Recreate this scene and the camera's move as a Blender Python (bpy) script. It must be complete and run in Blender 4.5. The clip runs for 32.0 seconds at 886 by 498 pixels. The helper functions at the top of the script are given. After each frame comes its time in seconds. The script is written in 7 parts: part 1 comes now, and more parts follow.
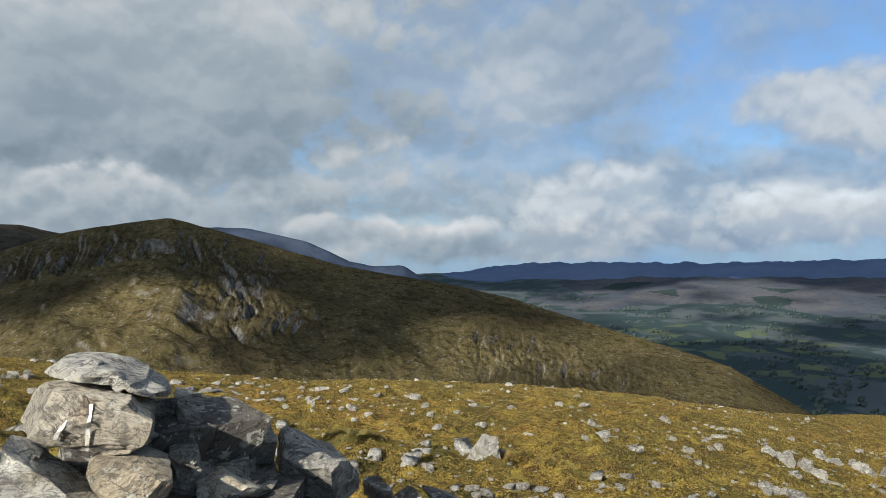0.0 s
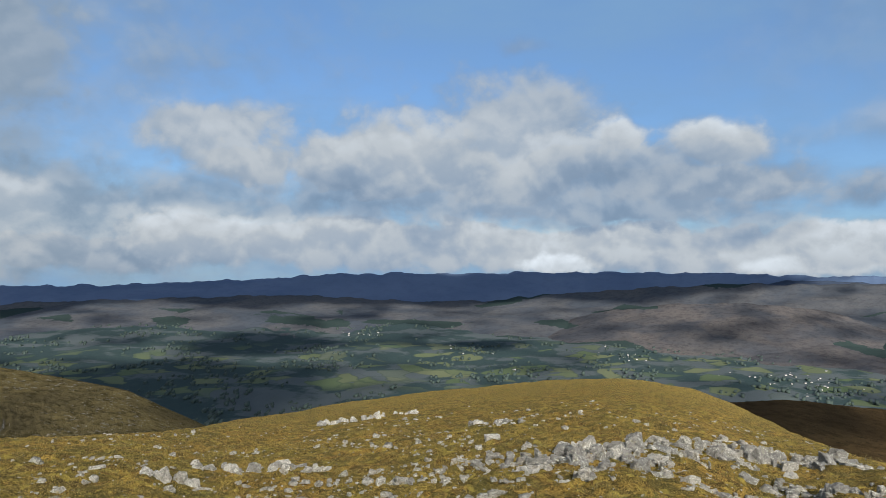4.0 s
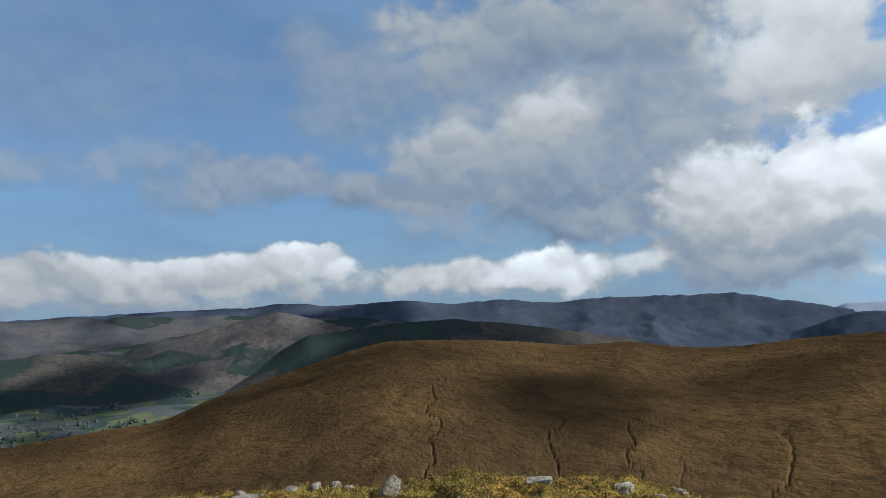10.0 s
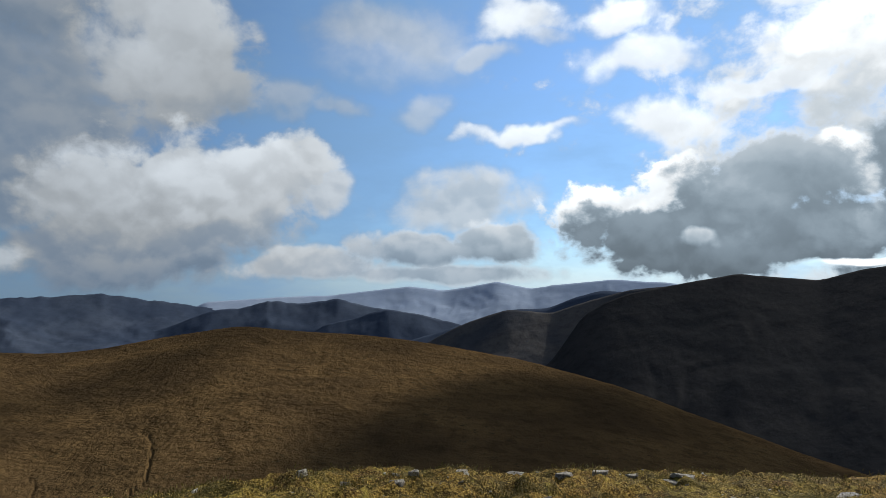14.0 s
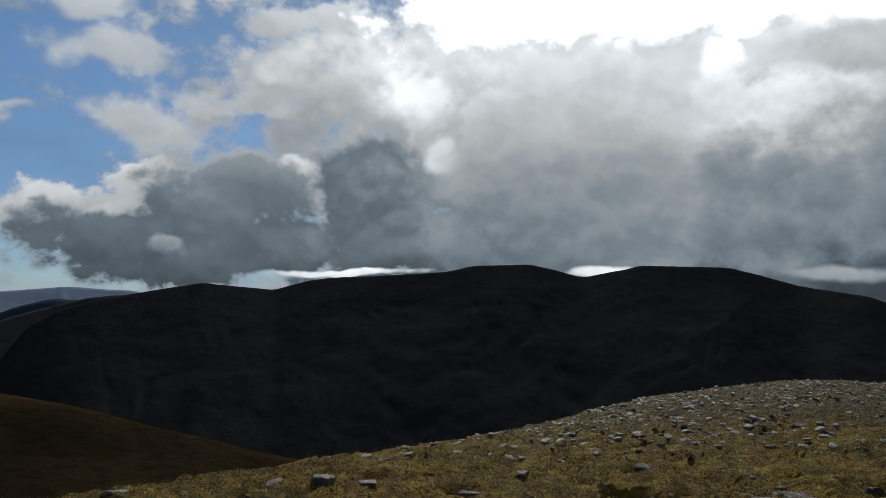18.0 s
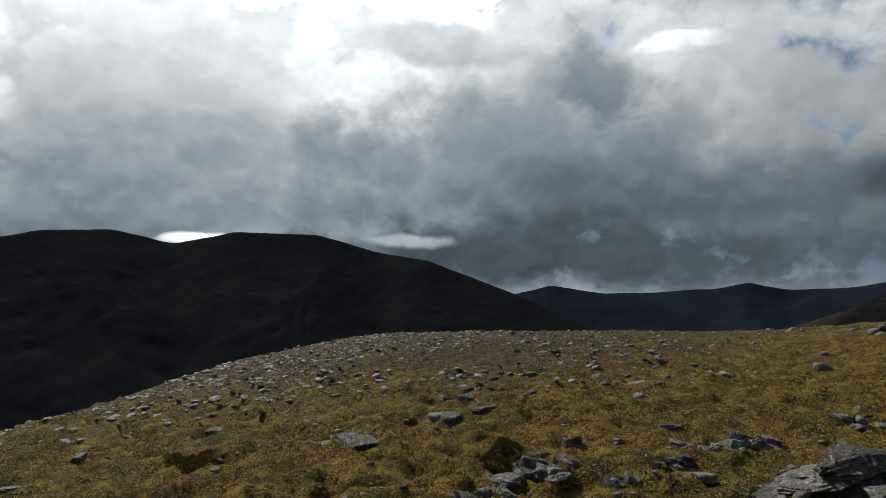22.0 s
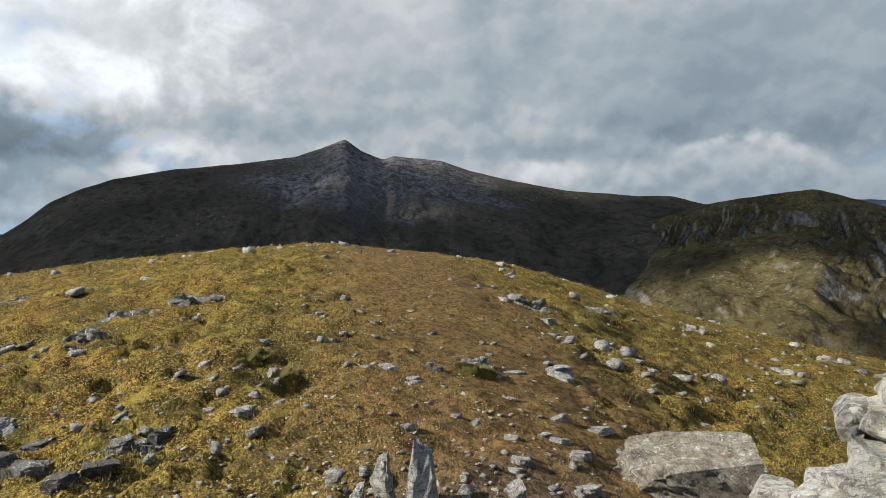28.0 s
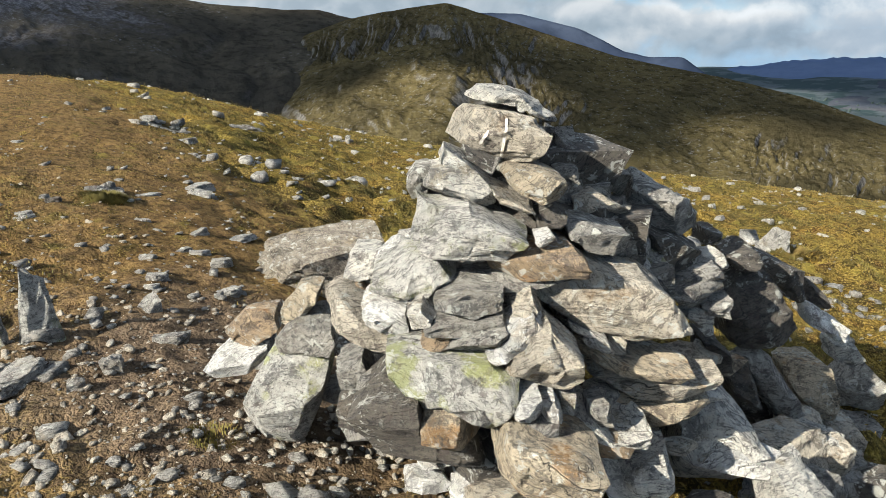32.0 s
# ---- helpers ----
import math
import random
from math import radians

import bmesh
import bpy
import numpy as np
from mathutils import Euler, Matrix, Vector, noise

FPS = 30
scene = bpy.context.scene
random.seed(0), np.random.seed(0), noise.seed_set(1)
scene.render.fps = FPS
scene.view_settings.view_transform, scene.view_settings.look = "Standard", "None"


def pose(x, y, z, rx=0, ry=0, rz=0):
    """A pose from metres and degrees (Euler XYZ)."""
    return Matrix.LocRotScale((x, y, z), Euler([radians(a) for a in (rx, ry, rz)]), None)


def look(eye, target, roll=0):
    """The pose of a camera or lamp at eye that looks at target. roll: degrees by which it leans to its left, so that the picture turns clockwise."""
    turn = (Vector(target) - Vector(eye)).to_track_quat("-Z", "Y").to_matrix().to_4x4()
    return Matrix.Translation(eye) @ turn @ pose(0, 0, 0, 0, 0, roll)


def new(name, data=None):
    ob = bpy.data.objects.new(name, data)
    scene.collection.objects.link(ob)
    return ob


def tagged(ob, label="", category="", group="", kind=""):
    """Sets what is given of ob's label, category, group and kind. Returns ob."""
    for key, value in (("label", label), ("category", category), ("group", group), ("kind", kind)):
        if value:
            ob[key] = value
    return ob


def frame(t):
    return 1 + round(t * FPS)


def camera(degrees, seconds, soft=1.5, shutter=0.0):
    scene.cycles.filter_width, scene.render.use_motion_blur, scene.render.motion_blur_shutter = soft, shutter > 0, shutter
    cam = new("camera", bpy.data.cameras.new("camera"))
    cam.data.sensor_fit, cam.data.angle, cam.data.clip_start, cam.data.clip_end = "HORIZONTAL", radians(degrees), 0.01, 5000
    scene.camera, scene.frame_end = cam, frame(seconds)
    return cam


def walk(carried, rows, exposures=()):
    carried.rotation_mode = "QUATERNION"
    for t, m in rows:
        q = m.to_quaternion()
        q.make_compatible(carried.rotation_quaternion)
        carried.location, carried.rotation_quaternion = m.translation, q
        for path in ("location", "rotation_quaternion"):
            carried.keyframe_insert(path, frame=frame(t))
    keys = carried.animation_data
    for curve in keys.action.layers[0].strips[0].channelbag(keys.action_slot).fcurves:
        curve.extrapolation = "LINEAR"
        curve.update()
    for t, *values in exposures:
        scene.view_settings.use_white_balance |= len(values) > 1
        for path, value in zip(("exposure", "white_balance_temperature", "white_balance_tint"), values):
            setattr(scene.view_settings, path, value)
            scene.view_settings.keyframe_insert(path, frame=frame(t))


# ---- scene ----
FOV = 65.62
# seconds, place of the eye, heading (clockwise from +y), pitch, roll
ROWS = (
    (0, -0.050, 0.340, 1.480, 13.00, -1.59, -0.95),
    (0.5, -0.015, 0.325, 1.485, 20.08, -2.83, -0.09),
    (1, 0.025, 0.290, 1.495, 27.77, -3.02, -0.28),
    (1.5, 0.060, 0.240, 1.505, 34.44, -1.30, -0.54),
    (2, 0.125, 0.160, 1.525, 39.25, 0.58, -0.27),
    (2.5, 0.175, 0.075, 1.544, 43.19, 1.08, 0.06),
    (4.5, 0.103, 0.042, 1.525, 65.77, -0.27, 0.32),
    (5, 0.069, 0.032, 1.540, 70.73, -0.07, 0.22),
    (5.5, 0.032, 0.029, 1.557, 76.63, 0.65, 0.43),
    (6, 0.015, 0.021, 1.559, 83.31, 1.58, 0.67),
    (6.5, 0.009, 0.018, 1.564, 89.24, 1.86, 0.69),
    (7, -0.004, -0.012, 1.578, 96.12, 1.78, 0.56),
    (7.5, -0.040, -0.041, 1.584, 101.92, 2.47, 0.26),
    (8, -0.065, -0.063, 1.594, 108.12, 2.80, 0.17),
    (8.5, -0.081, -0.074, 1.602, 113.50, 3.00, 0.22),
    (9, -0.101, -0.087, 1.605, 119.55, 3.41, -0.35),
    (9.5, -0.122, -0.098, 1.602, 125.74, 3.44, -0.82),
    (10, -0.144, -0.113, 1.604, 131.43, 3.14, -0.67),
    (10.5, -0.161, -0.123, 1.611, 136.35, 3.39, -0.29),
    (11, -0.185, -0.134, 1.604, 142.02, 3.66, -1.59),
    (11.5, -0.209, -0.146, 1.598, 148.85, 3.77, -0.82),
    (12, -0.234, -0.159, 1.591, 156.08, 3.36, -0.75),
    (12.5, -0.261, -0.173, 1.585, 162.82, 2.96, -0.60),
    (13, -0.290, -0.188, 1.578, 168.50, 2.41, -0.96),
    (13.5, -0.309, -0.205, 1.572, 174.33, 3.07, -0.99),
    (14, -0.363, -0.219, 1.564, 180.73, 2.68, -0.53),
    (14.5, -0.383, -0.239, 1.558, 188.81, 2.64, -0.15),
    (15, -0.422, -0.257, 1.544, 195.27, 3.30, -0.29),
    (15.5, -0.455, -0.278, 1.536, 199.90, 3.50, -0.48),
    (17.5, -0.608, -0.363, 1.506, 218.12, 3.34, -0.21),
    (18, -0.629, -0.391, 1.486, 223.20, 3.28, 0.28),
    (18.5, -0.616, -0.388, 1.479, 227.64, 2.71, 0.32),
    (19, -0.608, -0.396, 1.486, 232.18, 3.06, 0.71),
    (19.5, -0.611, -0.365, 1.482, 236.49, 3.41, 0.52),
    (20, -0.611, -0.354, 1.481, 240.31, 3.32, 0.51),
    (20.5, -0.636, -0.292, 1.476, 243.31, 2.70, 0.52),
    (21, -0.645, -0.219, 1.465, 247.43, 1.71, 0.21),
    (21.5, -0.709, -0.211, 1.464, 251.53, 0.74, -0.15),
    (22, -0.751, -0.174, 1.454, 256.19, 0.54, -0.08),
    (22.5, -0.767, -0.147, 1.457, 261.41, 0.09, -0.78),
    (23, -0.757, -0.142, 1.456, 266.21, -0.54, -0.98),
    (23.5, -0.757, -0.140, 1.458, 272.78, -0.41, -1.03),
    (24, -0.759, -0.135, 1.449, 279.72, -0.30, -0.39),
    (24.5, -0.756, -0.126, 1.449, 286.45, -0.85, 0.15),
    (25, -0.746, -0.119, 1.446, 292.46, -0.88, 0.40),
    (25.5, -0.744, -0.103, 1.442, 298.18, -1.30, 0.63),
    (27.5, -0.603, -0.004, 1.437, 316.20, -2.56, -0.75),
    (28, -0.573, 0.002, 1.458, 323.01, -3.38, -0.28),
    (28.5, -0.568, -0.025, 1.470, 329.16, -4.51, -0.10),
    (29, -0.530, -0.017, 1.461, 333.81, -5.89, -0.15),
    (29.5, -0.494, 0.009, 1.442, 337.51, -7.40, -0.57),
    (30, -0.475, 0.001, 1.436, 341.33, -9.16, -0.08),
    (30.5, -0.436, 0.017, 1.415, 344.76, -11.14, -0.32),
    (31, -0.412, 0.018, 1.394, 347.72, -13.81, -0.94),
    (31.5, -0.399, 0.024, 1.378, 349.77, -16.21, -0.91),
    (32, -0.377, 0.029, 1.359, 350.86, -18.42, -0.77),
)
cam = camera(FOV, 32.0, soft=0.6)
walk(cam, [(t, pose(x, y, z, 90 + p, 0, -h) @ pose(0, 0, 0, 0, 0, r)) for t, x, y, z, h, p, r in ROWS],
     exposures=[(0, 1.12), (5, 0.9), (9, 0.8), (12, 0.52), (14, 0.3), (16.5, -0.45), (18, -0.7), (19, -1.0), (20.4, -1.2), (22, -0.36), (23.5, 0.08), (25.5, 0.35),
                (28, 1.05), (30, 1.42), (32, 1.48)])

# ---- light ----
SUN_AZ, SUN_EL = 226.0, 30.0
world = bpy.data.worlds.new("sky")
scene.world = world
world.use_nodes = True


class Net:
    """Short-hand for node trees: values are sockets or numbers."""

    def __init__(self, tree):
        self.t = tree
        tree.nodes.clear()

    def node(self, kind, **props):
        n = self.t.nodes.new(kind)
        for k, v in props.items():
            setattr(n, k, v)
        return n

    def put(self, socket, value):
        if isinstance(value, bpy.types.NodeSocket):
            self.t.links.new(value, socket)
        elif isinstance(value, (tuple, list)) and len(value) == 3 and socket.type == "RGBA":
            socket.default_value = (*value, 1)
        else:
            socket.default_value = value

    def math(self, op, a, b=0.0, c=0.0, clamp=False):
        n = self.node("ShaderNodeMath", operation=op, use_clamp=clamp)
        for i, v in enumerate((a, b, c)):
            self.put(n.inputs[i], v)
        return n.outputs[0]

    def add(self, *v):
        s = v[0]
        for w in v[1:]:
            s = self.math("ADD", s, w)
        return s

    def mul(self, *v):
        s = v[0]
        for w in v[1:]:
            s = self.math("MULTIPLY", s, w)
        return s

    def sub(self, a, b):
        return self.math("SUBTRACT", a, b)

    def vmath(self, op, a, b=(0, 0, 0)):
        n = self.node("ShaderNodeVectorMath", operation=op)
        self.put(n.inputs[0], a)
        self.put(n.inputs[1], b)
        return n.outputs["Value"] if op in ("LENGTH", "DOT_PRODUCT") else n.outputs[0]

    def xyz(self, x, y, z):
        n = self.node("ShaderNodeCombineXYZ")
        for i, v in enumerate((x, y, z)):
            self.put(n.inputs[i], v)
        return n.outputs[0]

    def split(self, v):
        n = self.node("ShaderNodeSeparateXYZ")
        self.put(n.inputs[0], v)
        return n.outputs[0], n.outputs[1], n.outputs[2]

    def ramp(self, v, a, b, lo=0.0, hi=1.0, kind="SMOOTHSTEP"):
        n = self.node("ShaderNodeMapRange", interpolation_type=kind)
        for i, w in enumerate((v, a, b, lo, hi)):
            self.put(n.inputs[i], w)
        return n.outputs[0]

    def noise(self, vec, scale, detail=4.0, rough=0.55, warp=0.0, kind="FBM"):
        n = self.node("ShaderNodeTexNoise", noise_type=kind)
        self.put(n.inputs["Vector"], vec)
        self.put(n.inputs["Scale"], scale)
        self.put(n.inputs["Detail"], detail)
        self.put(n.inputs["Roughness"], rough)
        self.put(n.inputs["Distortion"], warp)
        return n.outputs["Fac"]

    def cells(self, vec, scale, feature="F1", out="Distance", rand=1.0):
        n = self.node("ShaderNodeTexVoronoi", feature=feature)
        self.put(n.inputs["Vector"], vec)
        self.put(n.inputs["Scale"], scale)
        self.put(n.inputs["Randomness"], rand)
        return n.outputs[out]

    def mix(self, f, a, b, blend="MIX"):
        n = self.node("ShaderNodeMix", data_type="RGBA", blend_type=blend)
        self.put(n.inputs[0], f)
        self.put(n.inputs[6], a)
        self.put(n.inputs[7], b)
        return n.outputs[2]

    def bump(self, height, strength=0.5, distance=0.05):
        n = self.node("ShaderNodeBump")
        self.put(n.inputs["Strength"], strength)
        self.put(n.inputs["Distance"], distance)
        self.put(n.inputs["Height"], height)
        return n.outputs[0]


SKY = []


def cloud(az, el, wide, high, top, base, cover=1.0, soft=0.3):
    """One cloud of the sky: heading, height, half its width and height in degrees, how bright its top and its base are."""
    SKY.append((az, el, wide, high, top, base, cover, soft))
    for turn in (-360, 360):
        if -1.6 * wide - 6 < az + turn < 366 + 1.6 * wide:
            SKY.append((az + turn, el, wide, high, top, base, cover, soft))


# far banks first, those in front of them after
cloud(250.0, 10.0, 58.0, 32.0, 2.00, 0.60, 1, 0.2)
cloud(238.0, 19.0, 30.0, 6.0, 3.4, 2.4, 1, 0.5)
cloud(282.0, 3.0, 34.0, 6.5, 0.50, 0.32, 1, 0.35)
cloud(330.0, 10.0, 55.0, 32.0, 0.56, 0.44, 1, 0.25)
cloud(12.0, 12.0, 34.0, 15.0, 0.46, 0.40, 0.75, 0.5)
cloud(30.0, 2.0, 40.0, 5.0, 0.50, 0.40, 0.9, 0.4)
cloud(349.6, 11.3, 24.3, 11.49, 0.52, 0.38, 1, 0.24)
cloud(23.3, 13.3, 14.9, 8.21, 0.52, 0.40, 0.9, 0.36)
cloud(345.6, 3.2, 7.0, 2.70, 0.64, 0.52, 0.9, 0.48)
cloud(358.1, 15.9, 12.2, 3.31, 0.61, 0.46, 0.9, 0.48)
cloud(353.6, 7.5, 15.8, 2.17, 0.35, 0.32, 0.7, 0.64)
cloud(5.6, 11.0, 3.2, 4.00, 0.35, 0.32, 0.5, 0.64)
cloud(41.7, 8.8, 8.3, 3.79, 0.64, 0.43, 0.95, 0.32)
cloud(39.9, 0.9, 10.1, 2.93, 0.66, 0.46, 0.95, 0.32)
cloud(6.8, 4.6, 6.0, 2.78, 0.59, 0.45, 0.9, 0.32)
cloud(10.5, -0.6, 11.7, 2.12, 0.70, 0.49, 1, 0.28)
cloud(26.7, 2.2, 7.1, 2.73, 0.70, 0.49, 0.9, 0.32)
cloud(22.2, -1.7, 10.5, 1.63, 0.56, 0.43, 1, 0.32)
cloud(342.5, 8.8, 5.2, 3.15, 0.52, 0.43, 0.6, 0.64)
cloud(18.6, 9.1, 6.3, 4.65, 0.56, 0.46, 0.8, 0.4)
cloud(67.4, 9.4, 10.5, 5.22, 0.58, 0.40, 0.95, 0.32)
cloud(52.5, 7.0, 17.7, 3.44, 0.71, 0.43, 1, 0.28)
cloud(43.2, 4.7, 12.2, 1.50, 0.38, 0.38, 0.8, 0.56)
cloud(63.4, 4.9, 10.7, 1.53, 0.46, 0.40, 0.7, 0.56)
cloud(33.8, -0.4, 19.2, 1.96, 0.63, 0.43, 1, 0.24)
cloud(41.3, 0.6, 8.0, 2.26, 0.84, 0.50, 1, 0.2)
cloud(52.5, 1.0, 9.6, 2.09, 0.75, 0.53, 1, 0.24)
cloud(69.3, -0.3, 12.0, 2.18, 0.75, 0.50, 1, 0.24)
cloud(26.6, 1.9, 5.7, 2.27, 0.71, 0.50, 0.9, 0.32)
cloud(70.0, 2.6, 4.4, 1.67, 0.60, 0.46, 0.8, 0.4)
cloud(61.2, 6.0, 26.8, 5.40, 0.61, 0.47, 0.9, 0.28)
cloud(76.6, -0.0, 56.2, 2.45, 0.73, 0.51, 1, 0.2)
cloud(99.6, 15.6, 15.2, 5.26, 0.47, 0.44, 0.45, 0.72)
cloud(67.9, 11.4, 6.9, 2.92, 0.63, 0.54, 0.85, 0.4)
cloud(56.1, 6.2, 13.6, 3.28, 0.69, 0.44, 1, 0.28)
cloud(66.6, 6.2, 15.0, 3.45, 0.65, 0.44, 1, 0.32)
cloud(50.9, 4.5, 8.4, 1.69, 0.44, 0.41, 0.7, 0.56)
cloud(81.1, 8.4, 4.7, 2.86, 0.82, 0.54, 1, 0.32)
cloud(81.1, 4.9, 14.5, 2.43, 0.56, 0.44, 1, 0.32)
cloud(79.2, 6.1, 5.2, 1.40, 0.41, 0.38, 0.7, 0.56)
cloud(51.8, 0.0, 10.1, 2.14, 0.73, 0.47, 1, 0.2)
cloud(61.3, 0.3, 9.2, 2.50, 0.78, 0.51, 1, 0.2)
cloud(58.2, 1.2, 3.4, 1.56, 0.58, 0.47, 0.6, 0.48)
cloud(73.6, 0.2, 7.5, 2.73, 0.82, 0.51, 1, 0.2)
cloud(69.9, -1.2, 4.2, 1.22, 0.96, 0.65, 1, 0.24)
cloud(81.1, 1.2, 4.2, 1.88, 0.51, 0.47, 0.6, 0.48)
cloud(91.2, 0.3, 12.3, 2.28, 0.82, 0.58, 1, 0.2)
cloud(89.4, -1.1, 5.4, 1.01, 0.96, 0.69, 1, 0.24)
cloud(103.5, 0.3, 9.7, 2.10, 0.82, 0.54, 1, 0.2)
cloud(97.2, 0.8, 2.5, 1.76, 0.96, 0.65, 0.8, 0.32)
cloud(97.6, 9.1, 10.7, 1.51, 0.58, 0.51, 0.65, 0.64)
cloud(67.0, 16.2, 2.1, 0.86, 0.54, 0.51, 0.5, 0.64)
cloud(69.6, 6.0, 16.6, 5.23, 0.63, 0.45, 0.95, 0.24)
cloud(75.6, 3.3, 14.4, 1.85, 0.55, 0.47, 0.95, 0.32)
cloud(70.3, 7.3, 6.1, 2.52, 0.75, 0.52, 0.9, 0.4)
cloud(75.1, 8.9, 2.9, 2.38, 0.84, 0.59, 1, 0.32)
cloud(135.3, 17.8, 12.5, 4.69, 0.48, 0.43, 0.6, 0.56)
cloud(104.2, 0.7, 21.8, 1.97, 0.81, 0.53, 1, 0.2)
cloud(95.0, -0.0, 8.9, 1.83, 0.88, 0.56, 1, 0.24)
cloud(84.4, 1.7, 3.6, 1.72, 0.53, 0.46, 0.8, 0.4)
cloud(100.4, 1.4, 2.8, 1.40, 0.64, 0.53, 0.6, 0.48)
cloud(120.5, 1.7, 5.8, 1.75, 1.01, 0.68, 1, 0.2)
cloud(133.1, 0.9, 10.1, 1.92, 0.77, 0.56, 1, 0.24)
cloud(97.1, 9.2, 7.3, 1.83, 0.56, 0.49, 0.6, 0.64)
cloud(106.5, 9.9, 6.2, 1.39, 0.60, 0.53, 0.5, 0.64)
cloud(115.9, 8.4, 7.4, 2.08, 0.53, 0.46, 0.75, 0.48)
cloud(128.4, 7.8, 11.2, 2.41, 0.53, 0.40, 0.95, 0.32)
cloud(133.3, 11.8, 8.2, 3.12, 0.68, 0.43, 0.95, 0.32)
cloud(131.3, 12.8, 2.8, 1.09, 0.81, 0.64, 0.8, 0.4)
cloud(140.3, 13.2, 4.1, 3.47, 0.77, 0.53, 0.95, 0.32)
cloud(123.7, 14.4, 5.3, 3.05, 0.46, 0.43, 0.6, 0.56)
cloud(144.8, 11.6, 17.1, 10.07, 0.70, 0.53, 0.9, 0.32)
cloud(141.9, 11.8, 19.6, 9.16, 0.63, 0.48, 0.85, 0.36)
cloud(118.7, 8.7, 11.2, 2.23, 0.55, 0.45, 0.85, 0.4)
cloud(140.6, 20.3, 17.1, 4.51, 0.63, 0.43, 1, 0.28)
cloud(124.0, 17.4, 7.8, 3.47, 0.53, 0.48, 0.7, 0.56)
cloud(133.4, 12.5, 7.1, 2.29, 0.81, 0.52, 0.9, 0.32)
cloud(141.0, 13.2, 6.2, 3.42, 0.91, 0.55, 1, 0.28)
cloud(132.4, 8.1, 15.5, 2.33, 0.52, 0.43, 0.95, 0.32)
cloud(143.2, 6.2, 9.3, 3.03, 0.45, 0.35, 0.95, 0.32)
cloud(112.7, 0.7, 12.6, 2.07, 0.96, 0.55, 1, 0.2)
cloud(121.0, 2.0, 4.8, 1.63, 1.19, 0.86, 1, 0.2)
cloud(132.4, 1.1, 7.5, 1.64, 0.91, 0.68, 1, 0.24)
cloud(141.8, 1.3, 6.1, 2.72, 1.19, 0.68, 1, 0.2)
cloud(149.3, 12.4, 5.9, 4.48, 0.45, 0.41, 0.9, 0.32)
cloud(158.6, 17.2, 6.6, 6.16, 0.81, 0.52, 0.95, 0.28)
cloud(160.0, 17.6, 7.0, 6.08, 1.02, 0.61, 1, 0.24)
cloud(149.3, 12.3, 3.8, 4.75, 0.57, 0.53, 0.9, 0.4)
cloud(148.0, 6.6, 7.1, 4.17, 0.57, 0.49, 0.95, 0.36)
cloud(156.2, 2.6, 13.5, 3.45, 0.61, 0.42, 1, 0.24)
cloud(159.5, 6.3, 12.0, 6.48, 1.21, 0.49, 1, 0.2)
cloud(164.6, 8.1, 7.1, 4.28, 1.41, 0.85, 1, 0.2)
cloud(170.8, 7.1, 2.8, 2.10, 1.27, 0.96, 0.9, 0.32)
cloud(169.2, 1.3, 8.0, 1.69, 1.08, 0.80, 1, 0.24)
cloud(140.9, 1.2, 5.6, 2.42, 1.34, 0.80, 1, 0.2)
cloud(148.0, 1.8, 3.7, 1.41, 1.08, 0.70, 0.9, 0.32)
cloud(182.3, 6.7, 7.1, 2.64, 1.14, 0.91, 0.9, 0.4)
cloud(178.6, 2.7, 5.5, 1.95, 1.08, 0.61, 1, 0.24)
cloud(185.7, 3.2, 4.1, 2.34, 1.31, 0.53, 1, 0.2)
cloud(181.3, 0.6, 10.7, 0.92, 0.96, 0.80, 1, 0.32)
cloud(176.7, 19.7, 6.5, 2.76, 0.91, 0.80, 0.7, 0.64)
cloud(184.0, 18.5, 3.1, 1.26, 1.14, 0.96, 0.7, 0.48)
cloud(187.7, 11.9, 4.7, 0.61, 1.21, 1.08, 0.8, 0.48)
cloud(197.4, 17.3, 5.5, 1.61, 1.14, 0.96, 0.85, 0.4)
cloud(199.4, 12.6, 4.6, 2.15, 1.34, 1.08, 0.9, 0.4)
cloud(178.9, 14.1, 2.8, 1.07, 0.91, 0.80, 0.6, 0.56)
cloud(167.6, 14.8, 2.9, 1.35, 0.91, 0.80, 0.6, 0.56)
cloud(171.8, 14.2, 2.4, 0.90, 0.85, 0.80, 0.6, 0.56)
cloud(189.6, 19.9, 2.5, 0.88, 1.08, 0.96, 0.7, 0.48)
cloud(188.0, 21.0, 4.6, 1.89, 1.94, 1.56, 0.9, 0.4)
cloud(195.1, 20.8, 3.6, 1.71, 2.19, 1.79, 0.9, 0.4)
cloud(197.0, 17.4, 5.5, 1.86, 2.14, 1.74, 0.85, 0.44)
cloud(210.8, 21.0, 6.0, 1.59, 2.19, 1.84, 0.95, 0.32)
cloud(208.4, 15.3, 9.8, 1.25, 2.14, 1.74, 0.95, 0.32)
cloud(199.3, 12.4, 4.5, 2.21, 2.04, 1.56, 0.95, 0.36)
cloud(186.7, 11.8, 4.8, 0.81, 1.84, 1.56, 0.9, 0.4)
cloud(177.0, 18.0, 6.6, 2.05, 1.31, 1.16, 0.45, 0.72)
cloud(179.2, 14.4, 2.5, 1.07, 1.31, 1.16, 0.5, 0.64)
cloud(217.0, 1.0, 9.8, 0.36, 2.04, 1.65, 1, 0.32)
cloud(199.7, 5.1, 12.0, 5.17, 2.47, 0.55, 1, 0.11)
cloud(211.9, 7.9, 4.1, 3.19, 2.59, 1.16, 1, 0.16)
cloud(205.9, 6.9, 7.5, 3.96, 1.02, 0.46, 1, 0.2)
